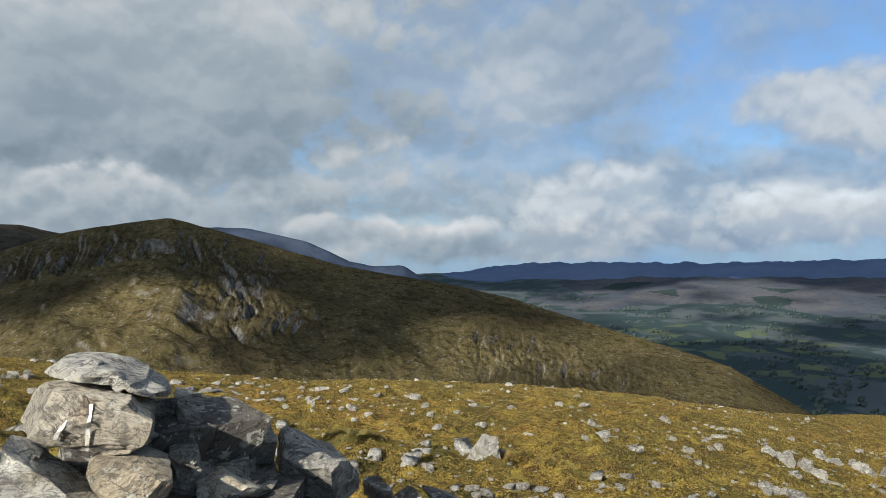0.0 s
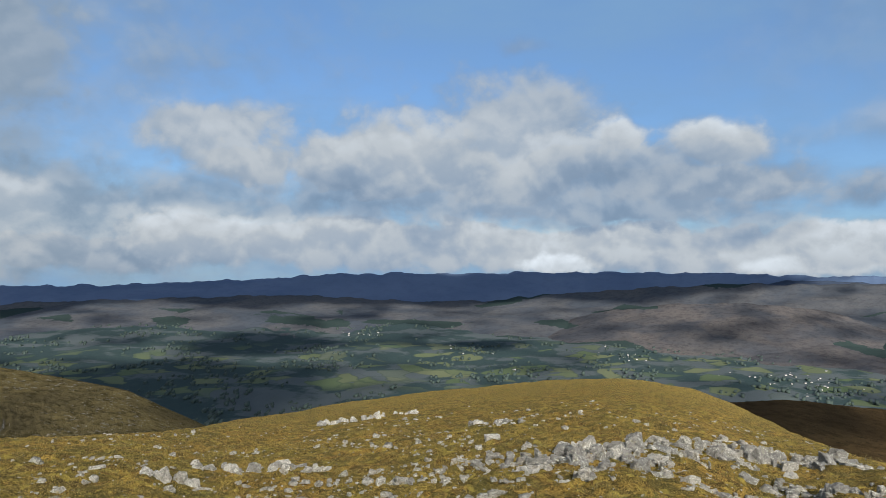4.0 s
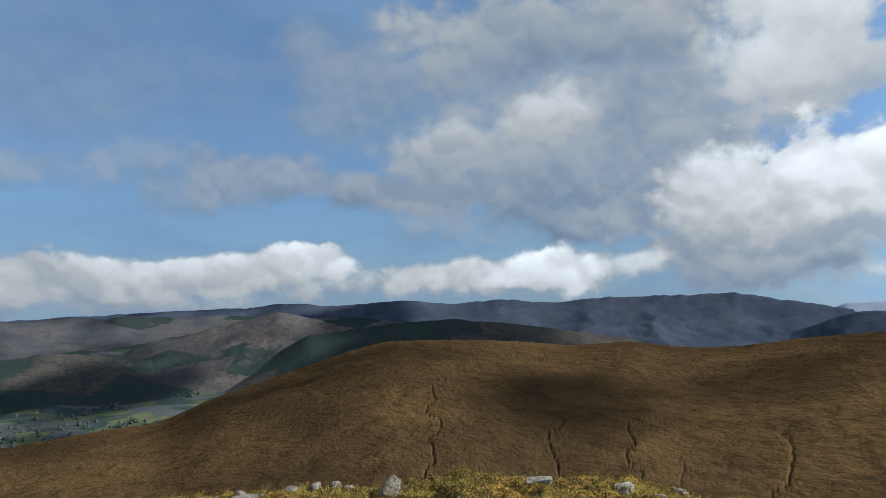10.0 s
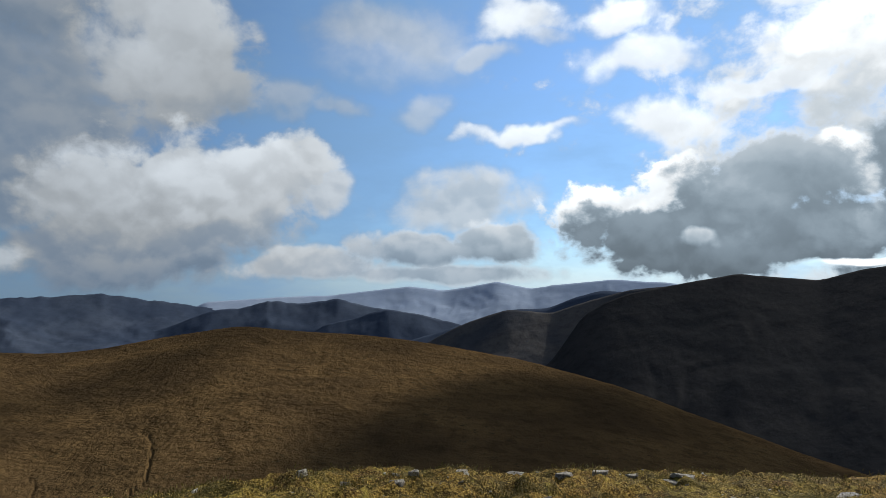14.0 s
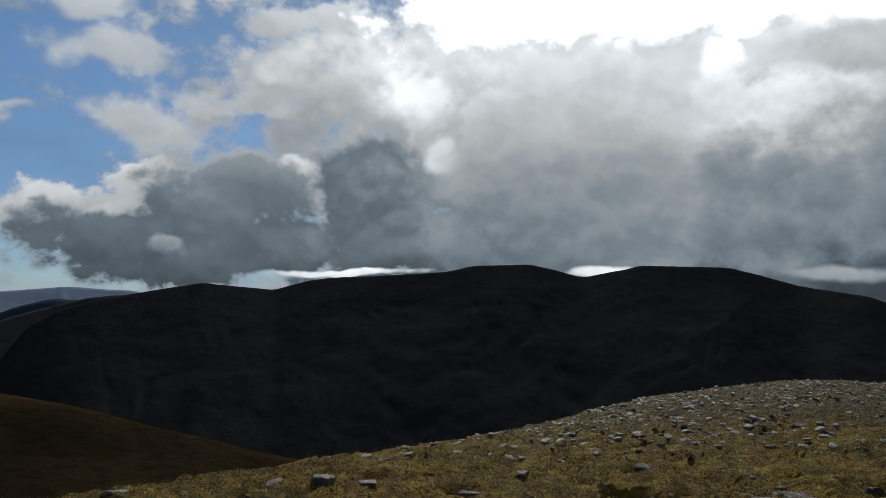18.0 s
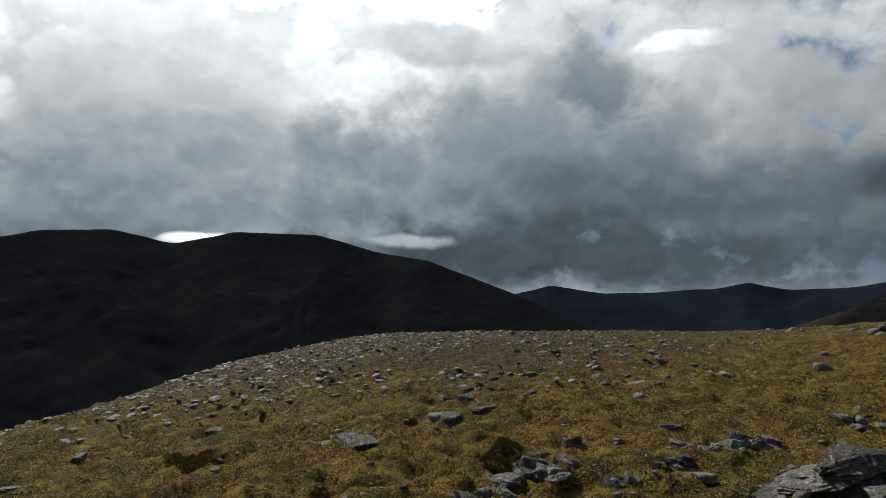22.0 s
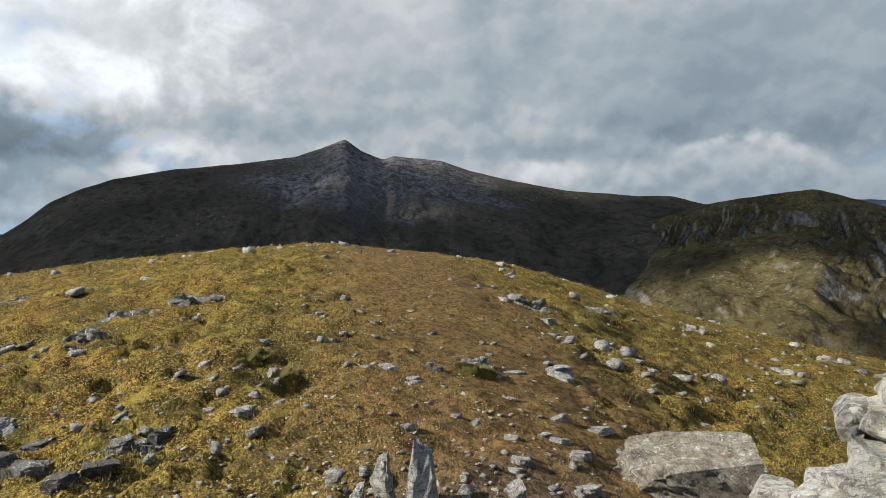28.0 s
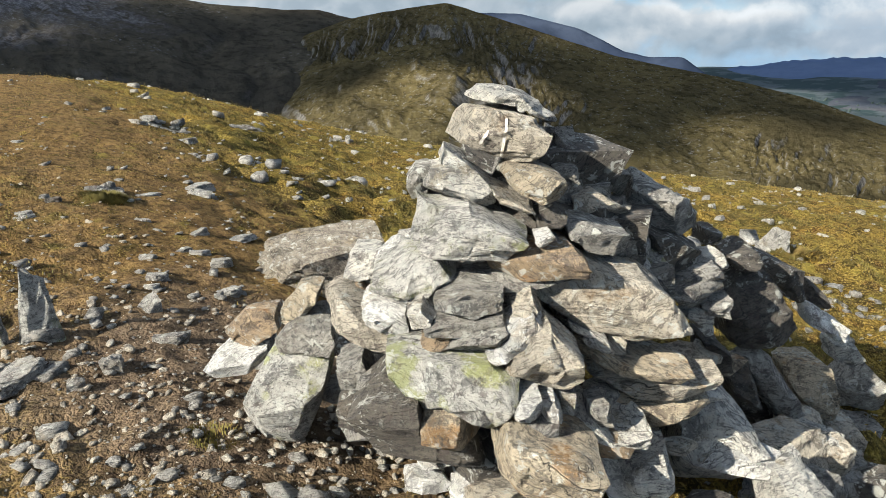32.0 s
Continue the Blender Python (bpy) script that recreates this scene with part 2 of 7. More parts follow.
cloud(200.4, 3.5, 12.1, 4.05, 0.65, 0.34, 1, 0.13)
cloud(209.1, 3.8, 11.0, 3.94, 0.65, 0.38, 1, 0.16)
cloud(223.2, 3.4, 9.0, 3.01, 0.51, 0.38, 1, 0.24)
cloud(217.5, 5.6, 6.4, 6.68, 2.30, 0.44, 1, 0.16)
cloud(218.4, 4.9, 7.1, 5.99, 0.55, 0.34, 1, 0.16)
cloud(227.3, 10.7, 10.0, 10.98, 2.91, 0.82, 1, 0.11)
cloud(228.8, 8.7, 10.4, 10.58, 1.65, 0.51, 1, 0.16)
cloud(223.0, 10.3, 1.8, 1.19, 2.14, 1.56, 0.9, 0.32)
cloud(219.5, 15.1, 2.9, 2.11, 2.59, 1.79, 0.8, 0.32)
cloud(201.4, 3.4, 1.2, 0.75, 1.39, 0.89, 0.9, 0.32)
cloud(241.5, 23.3, 28.5, 4.61, 9.45, 6.43, 1, 0.16)
cloud(235.9, 10.7, 17.5, 9.81, 2.94, 0.68, 1, 0.14)
cloud(252.7, 9.4, 12.8, 9.66, 4.00, 1.81, 1, 0.32)
cloud(237.7, 3.7, 27.0, 2.32, 1.16, 0.68, 0.9, 0.56)
cloud(217.1, 7.7, 5.9, 5.51, 0.68, 0.49, 1, 0.2)
cloud(223.1, 10.4, 1.9, 1.38, 3.27, 2.48, 0.9, 0.32)
cloud(220.7, 15.6, 3.3, 2.67, 4.09, 2.78, 0.8, 0.32)
cloud(245.8, 17.6, 1.2, 1.59, 7.12, 4.09, 0.9, 0.32)
cloud(235.9, 1.6, 2.2, 0.56, 3.81, 3.27, 1, 0.28)
cloud(254.5, 0.5, 2.2, 0.38, 2.19, 1.81, 0.9, 0.4)
cloud(214.5, 1.2, 6.7, 0.32, 3.44, 2.94, 1, 0.32)
cloud(268.5, 12.2, 14.0, 8.49, 2.96, 1.23, 1, 0.56)
cloud(248.2, 6.9, 29.6, 5.14, 1.53, 0.89, 0.8, 0.48)
cloud(272.4, 2.5, 16.2, 3.84, 0.97, 0.64, 0.9, 0.48)
cloud(233.3, 10.7, 11.5, 6.68, 1.64, 0.68, 0.5, 0.56)
cloud(255.2, 18.5, 5.1, 2.78, 7.11, 3.71, 1, 0.32)
cloud(245.3, 17.1, 1.5, 2.19, 5.24, 3.28, 0.9, 0.4)
cloud(238.7, 20.6, 8.4, 1.08, 5.24, 4.16, 0.9, 0.4)
cloud(263.8, 15.1, 1.3, 2.57, 2.51, 1.87, 0.7, 0.48)
cloud(261.2, 11.5, 3.1, 1.24, 1.64, 1.33, 0.6, 0.56)
cloud(276.3, 16.2, 5.8, 0.77, 3.98, 3.28, 0.9, 0.32)
cloud(273.2, 6.8, 3.1, 2.53, 0.97, 0.74, 0.7, 0.56)
cloud(248.2, 0.3, 15.4, 1.22, 0.97, 0.74, 0.7, 0.48)
cloud(302.8, 11.6, 17.1, 10.76, 1.45, 0.96, 1, 0.4)
cloud(287.6, 11.7, 10.1, 5.36, 1.45, 0.96, 0.9, 0.48)
cloud(258.2, 17.3, 10.6, 2.19, 2.42, 1.78, 1, 0.32)
cloud(284.3, 16.6, 7.9, 2.36, 2.15, 1.69, 1, 0.4)
cloud(262.3, 8.3, 20.4, 6.58, 1.09, 0.38, 0.9, 0.56)
cloud(268.5, 14.3, 5.0, 4.76, 0.85, 0.54, 0.9, 0.4)
cloud(275.8, 4.9, 15.4, 3.96, 0.59, 0.32, 0.9, 0.48)
cloud(293.4, 5.1, 8.4, 2.49, 0.59, 0.38, 0.8, 0.56)
cloud(266.6, 0.3, 24.7, 2.98, 0.29, 0.23, 1, 0.4)
cloud(263.6, 14.0, 1.8, 3.40, 1.61, 1.03, 0.8, 0.48)
cloud(275.8, 10.9, 2.8, 2.71, 0.96, 0.68, 0.7, 0.56)
cloud(271.9, 6.8, 2.5, 2.76, 0.79, 0.54, 0.7, 0.56)
cloud(252.9, 1.2, 4.1, 0.55, 1.45, 1.16, 0.9, 0.4)
cloud(291.2, 0.4, 4.1, 0.83, 0.74, 0.59, 0.8, 0.48)
cloud(298.6, 3.4, 1.7, 0.71, 0.85, 0.68, 0.7, 0.48)
cloud(323.8, 12.7, 27.3, 13.00, 0.69, 0.50, 1, 0.4)
cloud(343.8, 10.6, 16.2, 5.39, 0.47, 0.39, 0.9, 0.48)
cloud(306.5, 6.9, 14.1, 1.49, 0.45, 0.42, 0.7, 0.64)
cloud(292.8, 4.9, 5.9, 1.79, 0.27, 0.23, 0.9, 0.48)
cloud(292.4, 1.7, 6.9, 1.81, 0.48, 0.39, 0.9, 0.48)
cloud(343.9, 3.6, 9.8, 2.08, 0.84, 0.58, 1, 0.36)
cloud(331.7, 2.5, 5.5, 1.20, 0.77, 0.62, 0.9, 0.4)
cloud(326.6, 11.4, 1.9, 6.59, 0.39, 0.37, 0.4, 0.72)
cloud(339.7, 7.4, 6.4, 1.52, 0.34, 0.31, 0.6, 0.64)
cloud(295.9, 12.7, 7.3, 1.94, 0.77, 0.69, 0.7, 0.56)
cloud(346.9, 3.2, 13.5, 1.94, 0.62, 0.47, 0.9, 0.4)
cloud(335.5, 4.9, 7.7, 1.49, 0.39, 0.34, 0.8, 0.48)
cloud(4.6, 0.0, 5.0, 1.44, 0.62, 0.42, 1, 0.28)
cloud(12.4, -1.5, 6.9, 1.64, 0.44, 0.32, 0.9, 0.32)
cloud(12.0, 2.9, 6.0, 1.97, 0.53, 0.39, 0.8, 0.4)


def build_sky():
    w = Net(world.node_tree)
    d = w.node("ShaderNodeTexCoord").outputs["Generated"]
    x, y, z = w.split(d)
    az = w.math("WRAP", w.mul(w.math("ARCTAN2", x, y), 57.29578), 360.0, 0.0)
    el = w.mul(w.math("ARCSINE", z), 57.29578)
    sky = w.node("ShaderNodeTexSky", sky_type="NISHITA")
    sky.sun_disc = False
    sky.sun_elevation, sky.sun_rotation = radians(SUN_EL), radians(SUN_AZ)
    sky.altitude, sky.air_density, sky.dust_density = 800, 1.0, 0.5
    blue = w.mix(1.0, sky.outputs[0], (0.086, 0.118, 0.162), "MULTIPLY")
    veil = w.ramp(w.noise(w.vmath("MULTIPLY", d, (1, 1, 3.0)), 2.5, 6, 0.6), 0.3, 0.75, 0.45, 0.95)
    blue = w.mix(veil, blue, w.mix(w.ramp(el, 26, 55), (0.25, 0.455, 0.75), (0.06, 0.12, 0.26)))
    sunward = w.ramp(w.vmath("DOT_PRODUCT", d, (math.sin(radians(SUN_AZ)), math.cos(radians(SUN_AZ)), 0)), 0.2, 0.95)
    lift = w.add(1.0, w.mul(sunward, 1.1))
    blue = w.mix(1.0, blue, w.xyz(lift, lift, lift), "MULTIPLY")
    # heaped vapour: rounded billows over slow noise
    p = w.vmath("MULTIPLY", d, (1, 1, 1.2))
    slow = w.node("ShaderNodeTexNoise")
    w.put(slow.inputs["Vector"], p)
    slow.inputs["Scale"].default_value, slow.inputs["Detail"].default_value, slow.inputs["Roughness"].default_value = 7.0, 4.0, 0.5
    sx, sy, sz = w.split(slow.outputs["Color"])
    bent = w.vmath("ADD", p, w.vmath("MULTIPLY", w.vmath("SUBTRACT", slow.outputs["Color"], (0.5, 0.5, 0.5)), (0.045, 0.045, 0.045)))

    def heap(v):
        n = w.node("ShaderNodeTexVoronoi", feature="F1")
        w.put(n.inputs["Vector"], v)
        n.inputs["Scale"].default_value, n.inputs["Detail"].default_value, n.inputs["Roughness"].default_value = 15.0, 2.0, 0.45
        return w.add(w.mul(w.sub(0.42, n.outputs["Distance"]), 0.40), w.mul(w.sub(w.noise(v, 8.0, 8, 0.58), 0.5), 0.9))

    here = heap(bent)
    over = heap(w.vmath("ADD", bent, (-0.004, -0.004, 0.020)))
    lit = w.sub(here, over)
    edge = w.add(w.mul(here, -1.0), w.mul(w.sub(w.noise(bent, 34.0, 6, 0.62), 0.5), -0.55))
    az = w.add(az, w.mul(w.sub(sx, 0.5), 7.0))
    el2 = w.add(el, w.mul(w.sub(sy, 0.5), w.ramp(el, 0, 10, 2.0, 7.0)))
    # ragged thin cloud overhead, beyond the view
    cover = w.mul(w.ramp(w.noise(p, 4.0, 6, 0.55), 0.44, 0.62, 0.0, 0.8), w.ramp(el, 22, 34))
    tone = w.ramp(sunward, 0.0, 1.0, 0.42, 0.75)
    for a0, e0, wide, high, top, base, much, soft in SKY:
        # the tone so far rides along unused, so that the clouds are worked out one after another
        v = w.node("ShaderNodeVectorMath", operation="MULTIPLY_ADD")
        w.put(v.inputs[0], w.xyz(az, el2, tone))
        v.inputs[1].default_value = (1 / wide, 1 / high, 0)
        v.inputs[2].default_value = (-a0 / wide, -e0 / high, 0)
        mask = w.ramp(w.math("ADD", w.vmath("LENGTH", v.outputs[0]), edge), 1 + soft, 1 - soft, 0.0, much)
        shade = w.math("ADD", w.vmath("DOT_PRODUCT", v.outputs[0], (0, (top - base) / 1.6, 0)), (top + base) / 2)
        m = w.node("ShaderNodeMix", data_type="FLOAT")
        w.put(m.inputs[0], mask)
        w.put(m.inputs[2], tone)
        w.put(m.inputs[3], shade)
        tone = m.outputs[0]
        cover = w.math("MAXIMUM", cover, mask)
    tone = w.math("MAXIMUM", tone, 0.02)
    relief = w.ramp(lit, -0.16, 0.16, -1.0, 1.0)
    level = w.mul(tone, w.add(1.0, w.mul(relief, w.ramp(el, 4, 12, 0.14, 0.08)), w.mul(here, -0.14), w.mul(w.sub(w.noise(bent, 4.5, 6, 0.55), 0.5), 0.65)))
    rim = w.mul(w.mul(cover, w.sub(1.0, cover)), sunward, 1.6)
    level = w.add(level, rim)
    warmth = w.ramp(level, w.ramp(sunward, 0.0, 1.0, 0.30, 0.45), w.ramp(sunward, 0.0, 1.0, 0.72, 1.7))
    away = w.ramp(w.vmath("DOT_PRODUCT", d, (math.sin(radians(100)), math.cos(radians(100)), 0)), -0.1, 0.7)
    cool = w.mix(warmth, w.mix(away, (0.76, 0.972, 1.16), (0.64, 0.94, 1.36)), w.mix(away, (0.945, 1.0, 1.04), (0.91, 1.0, 1.09)))
    vapour = w.mix(1.0, cool, w.xyz(level, level, level), "MULTIPLY")
    col = w.mix(cover, blue, vapour)
    bg = w.node("ShaderNodeBackground")
    w.put(bg.inputs[0], col)
    bg.inputs[1].default_value = 0.42
    out = w.node("ShaderNodeOutputWorld")
    w.t.links.new(bg.outputs[0], out.inputs[0])


build_sky()
sun = new("sun", bpy.data.lights.new("sun", "SUN"))
sun.data.energy, sun.data.angle, sun.data.color = 5.0, radians(0.6), (1.0, 0.93, 0.82)
sa, se = radians(SUN_AZ), radians(SUN_EL)
sun.matrix_world = look((math.sin(sa) * math.cos(se) * 50, math.cos(sa) * math.cos(se) * 50, math.sin(se) * 50), (0, 0, 0))

# ---- materials ----


def material(name, paint, rough=0.9):
    """paint(net, position) gives colour, height and bump (strength, distance)."""
    m = bpy.data.materials.new(name)
    m.use_nodes = True
    w = Net(m.node_tree)
    pos = w.node("ShaderNodeNewGeometry").outputs["Position"]
    bsdf = w.node("ShaderNodeBsdfPrincipled")
    out = w.node("ShaderNodeOutputMaterial")
    w.t.links.new(bsdf.outputs[0], out.inputs[0])
    r = paint(w, pos)
    w.put(bsdf.inputs["Base Color"], r["col"])
    w.put(bsdf.inputs["Roughness"], r.get("rough", rough))
    bsdf.inputs["Specular IOR Level"].default_value = r.get("spec", 0.3)
    if "height" in r:
        w.put(bsdf.inputs["Normal"], w.bump(r["height"], *r.get("bump", (0.5, 0.05))))
    return m


def paint_ground(w, p):
    x, y, z = w.split(p)
    dist = w.vmath("LENGTH", p)
    # turf on the top
    n1 = w.noise(p, 0.35, 5, 0.6)
    n2 = w.noise(p, 2.2, 5, 0.65)
    n3 = w.noise(p, 14.0, 4, 0.7)
    n4 = w.noise(p, 5.5, 5, 0.65, 0.4)
    turf = w.mix(w.ramp(n1, 0.38, 0.62), (0.310, 0.188, 0.039), (0.245, 0.188, 0.039))
    turf = w.mix(w.ramp(n2, 0.54, 0.66, 0, 0.8), turf, (0.330, 0.225, 0.050))
    turf = w.mix(w.ramp(n2, 0.48, 0.38, 0, 0.85), turf, (0.120, 0.062, 0.022))
    turf = w.mix(w.ramp(n4, 0.50, 0.40, 0, 0.85), turf, (0.048, 0.036, 0.012))
    turf = w.mix(w.ramp(n4, 0.58, 0.68, 0, 0.7), turf, (0.330, 0.240, 0.050))
    turf = w.mix(w.ramp(n3, 0.52, 0.64, 0, 0.65), turf, (0.040, 0.026, 0.010))
    turf = w.mix(w.ramp(w.noise(p, 0.8, 6, 0.7), 0.54, 0.62, 0, 0.8), turf, (0.070, 0.066, 0.018))
    turf = w.mix(w.ramp(w.noise(p, 1.3, 4, 0.6, 0.3), 0.52, 0.58, 0, 0.6), turf, (0.080, 0.066, 0.021))
    n5 = w.noise(p, 48.0, 4, 0.75)
    turf = w.mix(w.ramp(n5, 0.50, 0.43, 0, 0.78), turf, (0.045, 0.031, 0.012))
    turf = w.mix(w.ramp(n5, 0.53, 0.60, 0, 0.8), turf, (0.50, 0.37, 0.11))
    turf = w.mix(w.ramp(w.noise(p, 1.7, 5, 0.62), 0.52, 0.60, 0, 0.5), turf, (0.080, 0.072, 0.022))
    turf = w.mix(w.ramp(w.noise(p, 3.5, 4, 0.6, 0.3), 0.57, 0.64, 0, 0.4), turf, (0.44, 0.36, 0.075))
    # worn path and bare soil by the cairn
    wob = w.mul(w.sub(n2, 0.5), 2.4)
    off = w.math("ABSOLUTE", w.add(w.mul(w.add(x, y), 0.7071), -0.9, wob))
    worn = w.mul(w.ramp(off, 2.4, 0.6), w.ramp(y, 0.5, 2.0), w.ramp(x, 0.0, -1.0), w.ramp(n4, 0.30, 0.52))
    turf = w.mix(w.mul(worn, 0.8), turf, w.mix(w.ramp(n3, 0.4, 0.62), (0.255, 0.160, 0.070), (0.095, 0.060, 0.032)))
    soil = w.ramp(w.add(w.vmath("LENGTH", w.vmath("SUBTRACT", w.vmath("MULTIPLY", p, (1, 1, 0)), (-1.7, 2.6, 0))), w.mul(wob, 0.6)), 1.5, 0.5)
    turf = w.mix(w.mul(soil, 0.85), turf, w.mix(w.ramp(n3, 0.4, 0.65), (0.200, 0.150, 0.105), (0.070, 0.052, 0.038)))
    stony = w.ramp(w.add(w.vmath("LENGTH", w.vmath("SUBTRACT", w.vmath("MULTIPLY", p, (1, 1, 0)), (-32, -13, 0))), w.mul(w.sub(n1, 0.5), 26)), 25, 13)
    turf = w.mix(w.mul(stony, w.ramp(n4, 0.42, 0.52), 0.9), turf, w.mix(w.ramp(n3, 0.42, 0.6), (0.120, 0.112, 0.100), (0.030, 0.027, 0.023)))
    # valley floor: woods, moor and pasture, their colours tinted blue for distance haze
    q = w.vmath("ADD", w.vmath("MULTIPLY", p, (1, 1, 0)), w.xyz(w.mul(w.noise(p, 0.004, 3), 260), w.mul(w.noise(p, 0.003, 3), 200), 0))
    cell = w.cells(q, 0.013, "F1", "Color")
    gap = w.cells(q, 0.013, "DISTANCE_TO_EDGE")
    cx, cy, cz = w.split(cell)
    big = w.noise(p, 0.0016, 4, 0.55)
    mid = w.noise(p, 0.006, 5, 0.6)
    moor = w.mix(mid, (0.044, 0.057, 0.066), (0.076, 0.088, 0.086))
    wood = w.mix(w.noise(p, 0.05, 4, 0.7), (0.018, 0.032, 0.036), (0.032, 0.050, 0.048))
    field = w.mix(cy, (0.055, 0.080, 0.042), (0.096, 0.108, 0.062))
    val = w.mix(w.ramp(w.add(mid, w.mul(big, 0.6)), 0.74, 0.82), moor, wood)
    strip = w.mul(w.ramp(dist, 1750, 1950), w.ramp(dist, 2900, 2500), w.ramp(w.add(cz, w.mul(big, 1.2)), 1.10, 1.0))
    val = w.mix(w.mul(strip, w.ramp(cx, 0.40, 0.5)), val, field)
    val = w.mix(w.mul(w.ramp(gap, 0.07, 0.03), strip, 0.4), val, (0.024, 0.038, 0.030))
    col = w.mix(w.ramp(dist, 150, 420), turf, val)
    return dict(col=col, height=w.add(n3, w.mul(n2, 0.8), w.mul(w.noise(p, 60.0, 3, 0.7), 0.75)), bump=(1.0, 0.12), spec=0.05)


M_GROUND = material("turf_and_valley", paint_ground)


def hill_paint(low, high, rock, scale=0.004, rocky=0.5, steep=0.0, relief=0.8, spots=0.7, peak=None, woods=0.0):
    """Hill grass in two shades with stony patches, or haze and shade tones for some hills; steep: how much bare rock
    shows on steep faces.
    """
    def paint(w, p):
        n1 = w.noise(p, scale, 6, 0.6, 0.4)
        n2 = w.noise(p, scale * 9, 6, 0.65)
        n3 = w.noise(w.vmath("MULTIPLY", p, (1, 1, 0.25)), scale * 22, 5, 0.7)
        col = w.mix(w.ramp(n1, 0.35, 0.65), low, high)
        col = w.mix(w.ramp(n2, 0.45, 0.66, 0, spots), col, tuple(c * 0.42 for c in low))
        col = w.mix(w.mul(w.ramp(n3, 0.56, 0.68), w.ramp(n1, 0.62 - rocky * 0.3, 0.75 - rocky * 0.3), 0.9 if rocky else 0.0), col, rock)
        if woods:
            q = w.vmath("MULTIPLY", w.vmath("ADD", p, w.xyz(w.mul(n2, 90), w.mul(n1, 160), 0)), (1, 1, 0))
            block = w.split(w.cells(q, 0.0042, "F1", "Color"))[0]
            trees = w.mix(n3, (0.016, 0.028, 0.030), (0.034, 0.048, 0.044))
            col = w.mix(w.mul(w.ramp(block, 1 - woods, 1.005 - woods), w.ramp(n1, 0.36, 0.40)), col, trees)
        if peak:
            x, y, z, reach = peak
            scree = w.ramp(w.add(w.vmath("LENGTH", w.vmath("SUBTRACT", p, (x, y, z))), w.mul(w.sub(n1, 0.5), reach * 1.6)), reach, reach * 0.3)
            col = w.mix(w.mul(scree, w.ramp(n2, 0.36, 0.56)), col, w.mix(w.ramp(n3, 0.42, 0.6), tuple(c * 0.5 for c in rock), rock))
        if steep:
            up = w.split(w.node("ShaderNodeNewGeometry").outputs["Normal"])[2]
            bare = w.mul(w.ramp(w.add(up, w.mul(w.sub(n2, 0.5), 0.35)), 0.84, 0.68), steep)
            col = w.mix(bare, col, w.mix(w.ramp(n3, 0.4, 0.62), rock, tuple(c * 0.35 for c in rock)))
        return dict(col=col, height=w.add(n2, w.mul(n3, 0.5)), bump=(relief, 0.06 / scale), spec=0.0)
    return paint


M_CRAG = material("crag_grass_and_scree", hill_paint((0.040, 0.034, 0.019), (0.076, 0.062, 0.028), (0.14, 0.136, 0.128), 0.008, 0.7, 0.8, 0.75))
M_SCREE = material("quartz_scree", hill_paint((0.034, 0.031, 0.025), (0.053, 0.048, 0.036), (0.15, 0.145, 0.15), 0.006, 0.35, 0.2, 0.5, 0.6, (-1060, 1160, 60, 400)))
M_MOOR = material("brown_moor_grass", hill_paint((0.047, 0.032, 0.017), (0.086, 0.056, 0.026), (0.032, 0.027, 0.015), 0.0065, 0.7, 0.0, 0.7, 0.45))
# near-black base colour stands in for cloud shade on this backlit mountain
M_DARK = material("shade_toned_slope", hill_paint((0.021, 0.022, 0.024), (0.028, 0.028, 0.029), (0.034, 0.034, 0.036), 0.005, 0.3, 0.0, 0.15, 0.3))
# next three: distance haze is painted into the far hills' base colours
M_FAR = material("haze_blue_far_slope", hill_paint((0.030, 0.042, 0.068), (0.046, 0.060, 0.088), (0.06, 0.075, 0.10), 0.003, 0.0, 0.0, 0.06, 0.2))
M_HAZE = material("far_pale_haze_slopes", hill_paint((0.185, 0.240, 0.340), (0.220, 0.275, 0.370), (0.14, 0.18, 0.22), 0.002, 0.0, 0.0, 0.03, 0.12))
M_DEEP = material("far_deep_haze_slopes", hill_paint((0.066, 0.098, 0.165), (0.084, 0.118, 0.190), (0.07, 0.10, 0.15), 0.002, 0.0, 0.0, 0.03, 0.12))
# moor colours pushed towards blue in place of haze
M_FARMOOR = material("haze_tinted_moor", hill_paint((0.045, 0.054, 0.068), (0.074, 0.075, 0.080), (0.028, 0.046, 0.054), 0.0035, 0.5, 0.0, 0.12, 0.3, None, 0.22))

# near-black blue paints cloud shade and haze onto the west hills
M_DIM = material("shade_and_haze_blue_slope", hill_paint((0.013, 0.017, 0.026), (0.020, 0.025, 0.036), (0.03, 0.036, 0.05), 0.003, 0.0, 0.0, 0.1, 0.2))
# next three: grass and tree colours with blue haze mixed in
M_FELL = material("hazed_fell_grass_and_heather", hill_paint((0.047, 0.051, 0.060), (0.080, 0.073, 0.072), (0.030, 0.044, 0.048), 0.0045, 0.5, 0.0, 0.3, 0.45, None, 0.26))
M_WOODED = material("hazed_hillside_conifers", hill_paint((0.034, 0.038, 0.042), (0.060, 0.058, 0.054), (0.018, 0.030, 0.036), 0.006, 0.6, 0.0, 0.4, 0.5, None, 0.5))
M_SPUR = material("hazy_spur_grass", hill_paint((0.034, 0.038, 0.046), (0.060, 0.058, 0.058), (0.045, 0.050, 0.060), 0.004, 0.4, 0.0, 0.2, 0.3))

# ---- the land ----
EYE = 1.6


def lattice(seed, n=256):
    return np.random.RandomState(seed).rand(n, n)


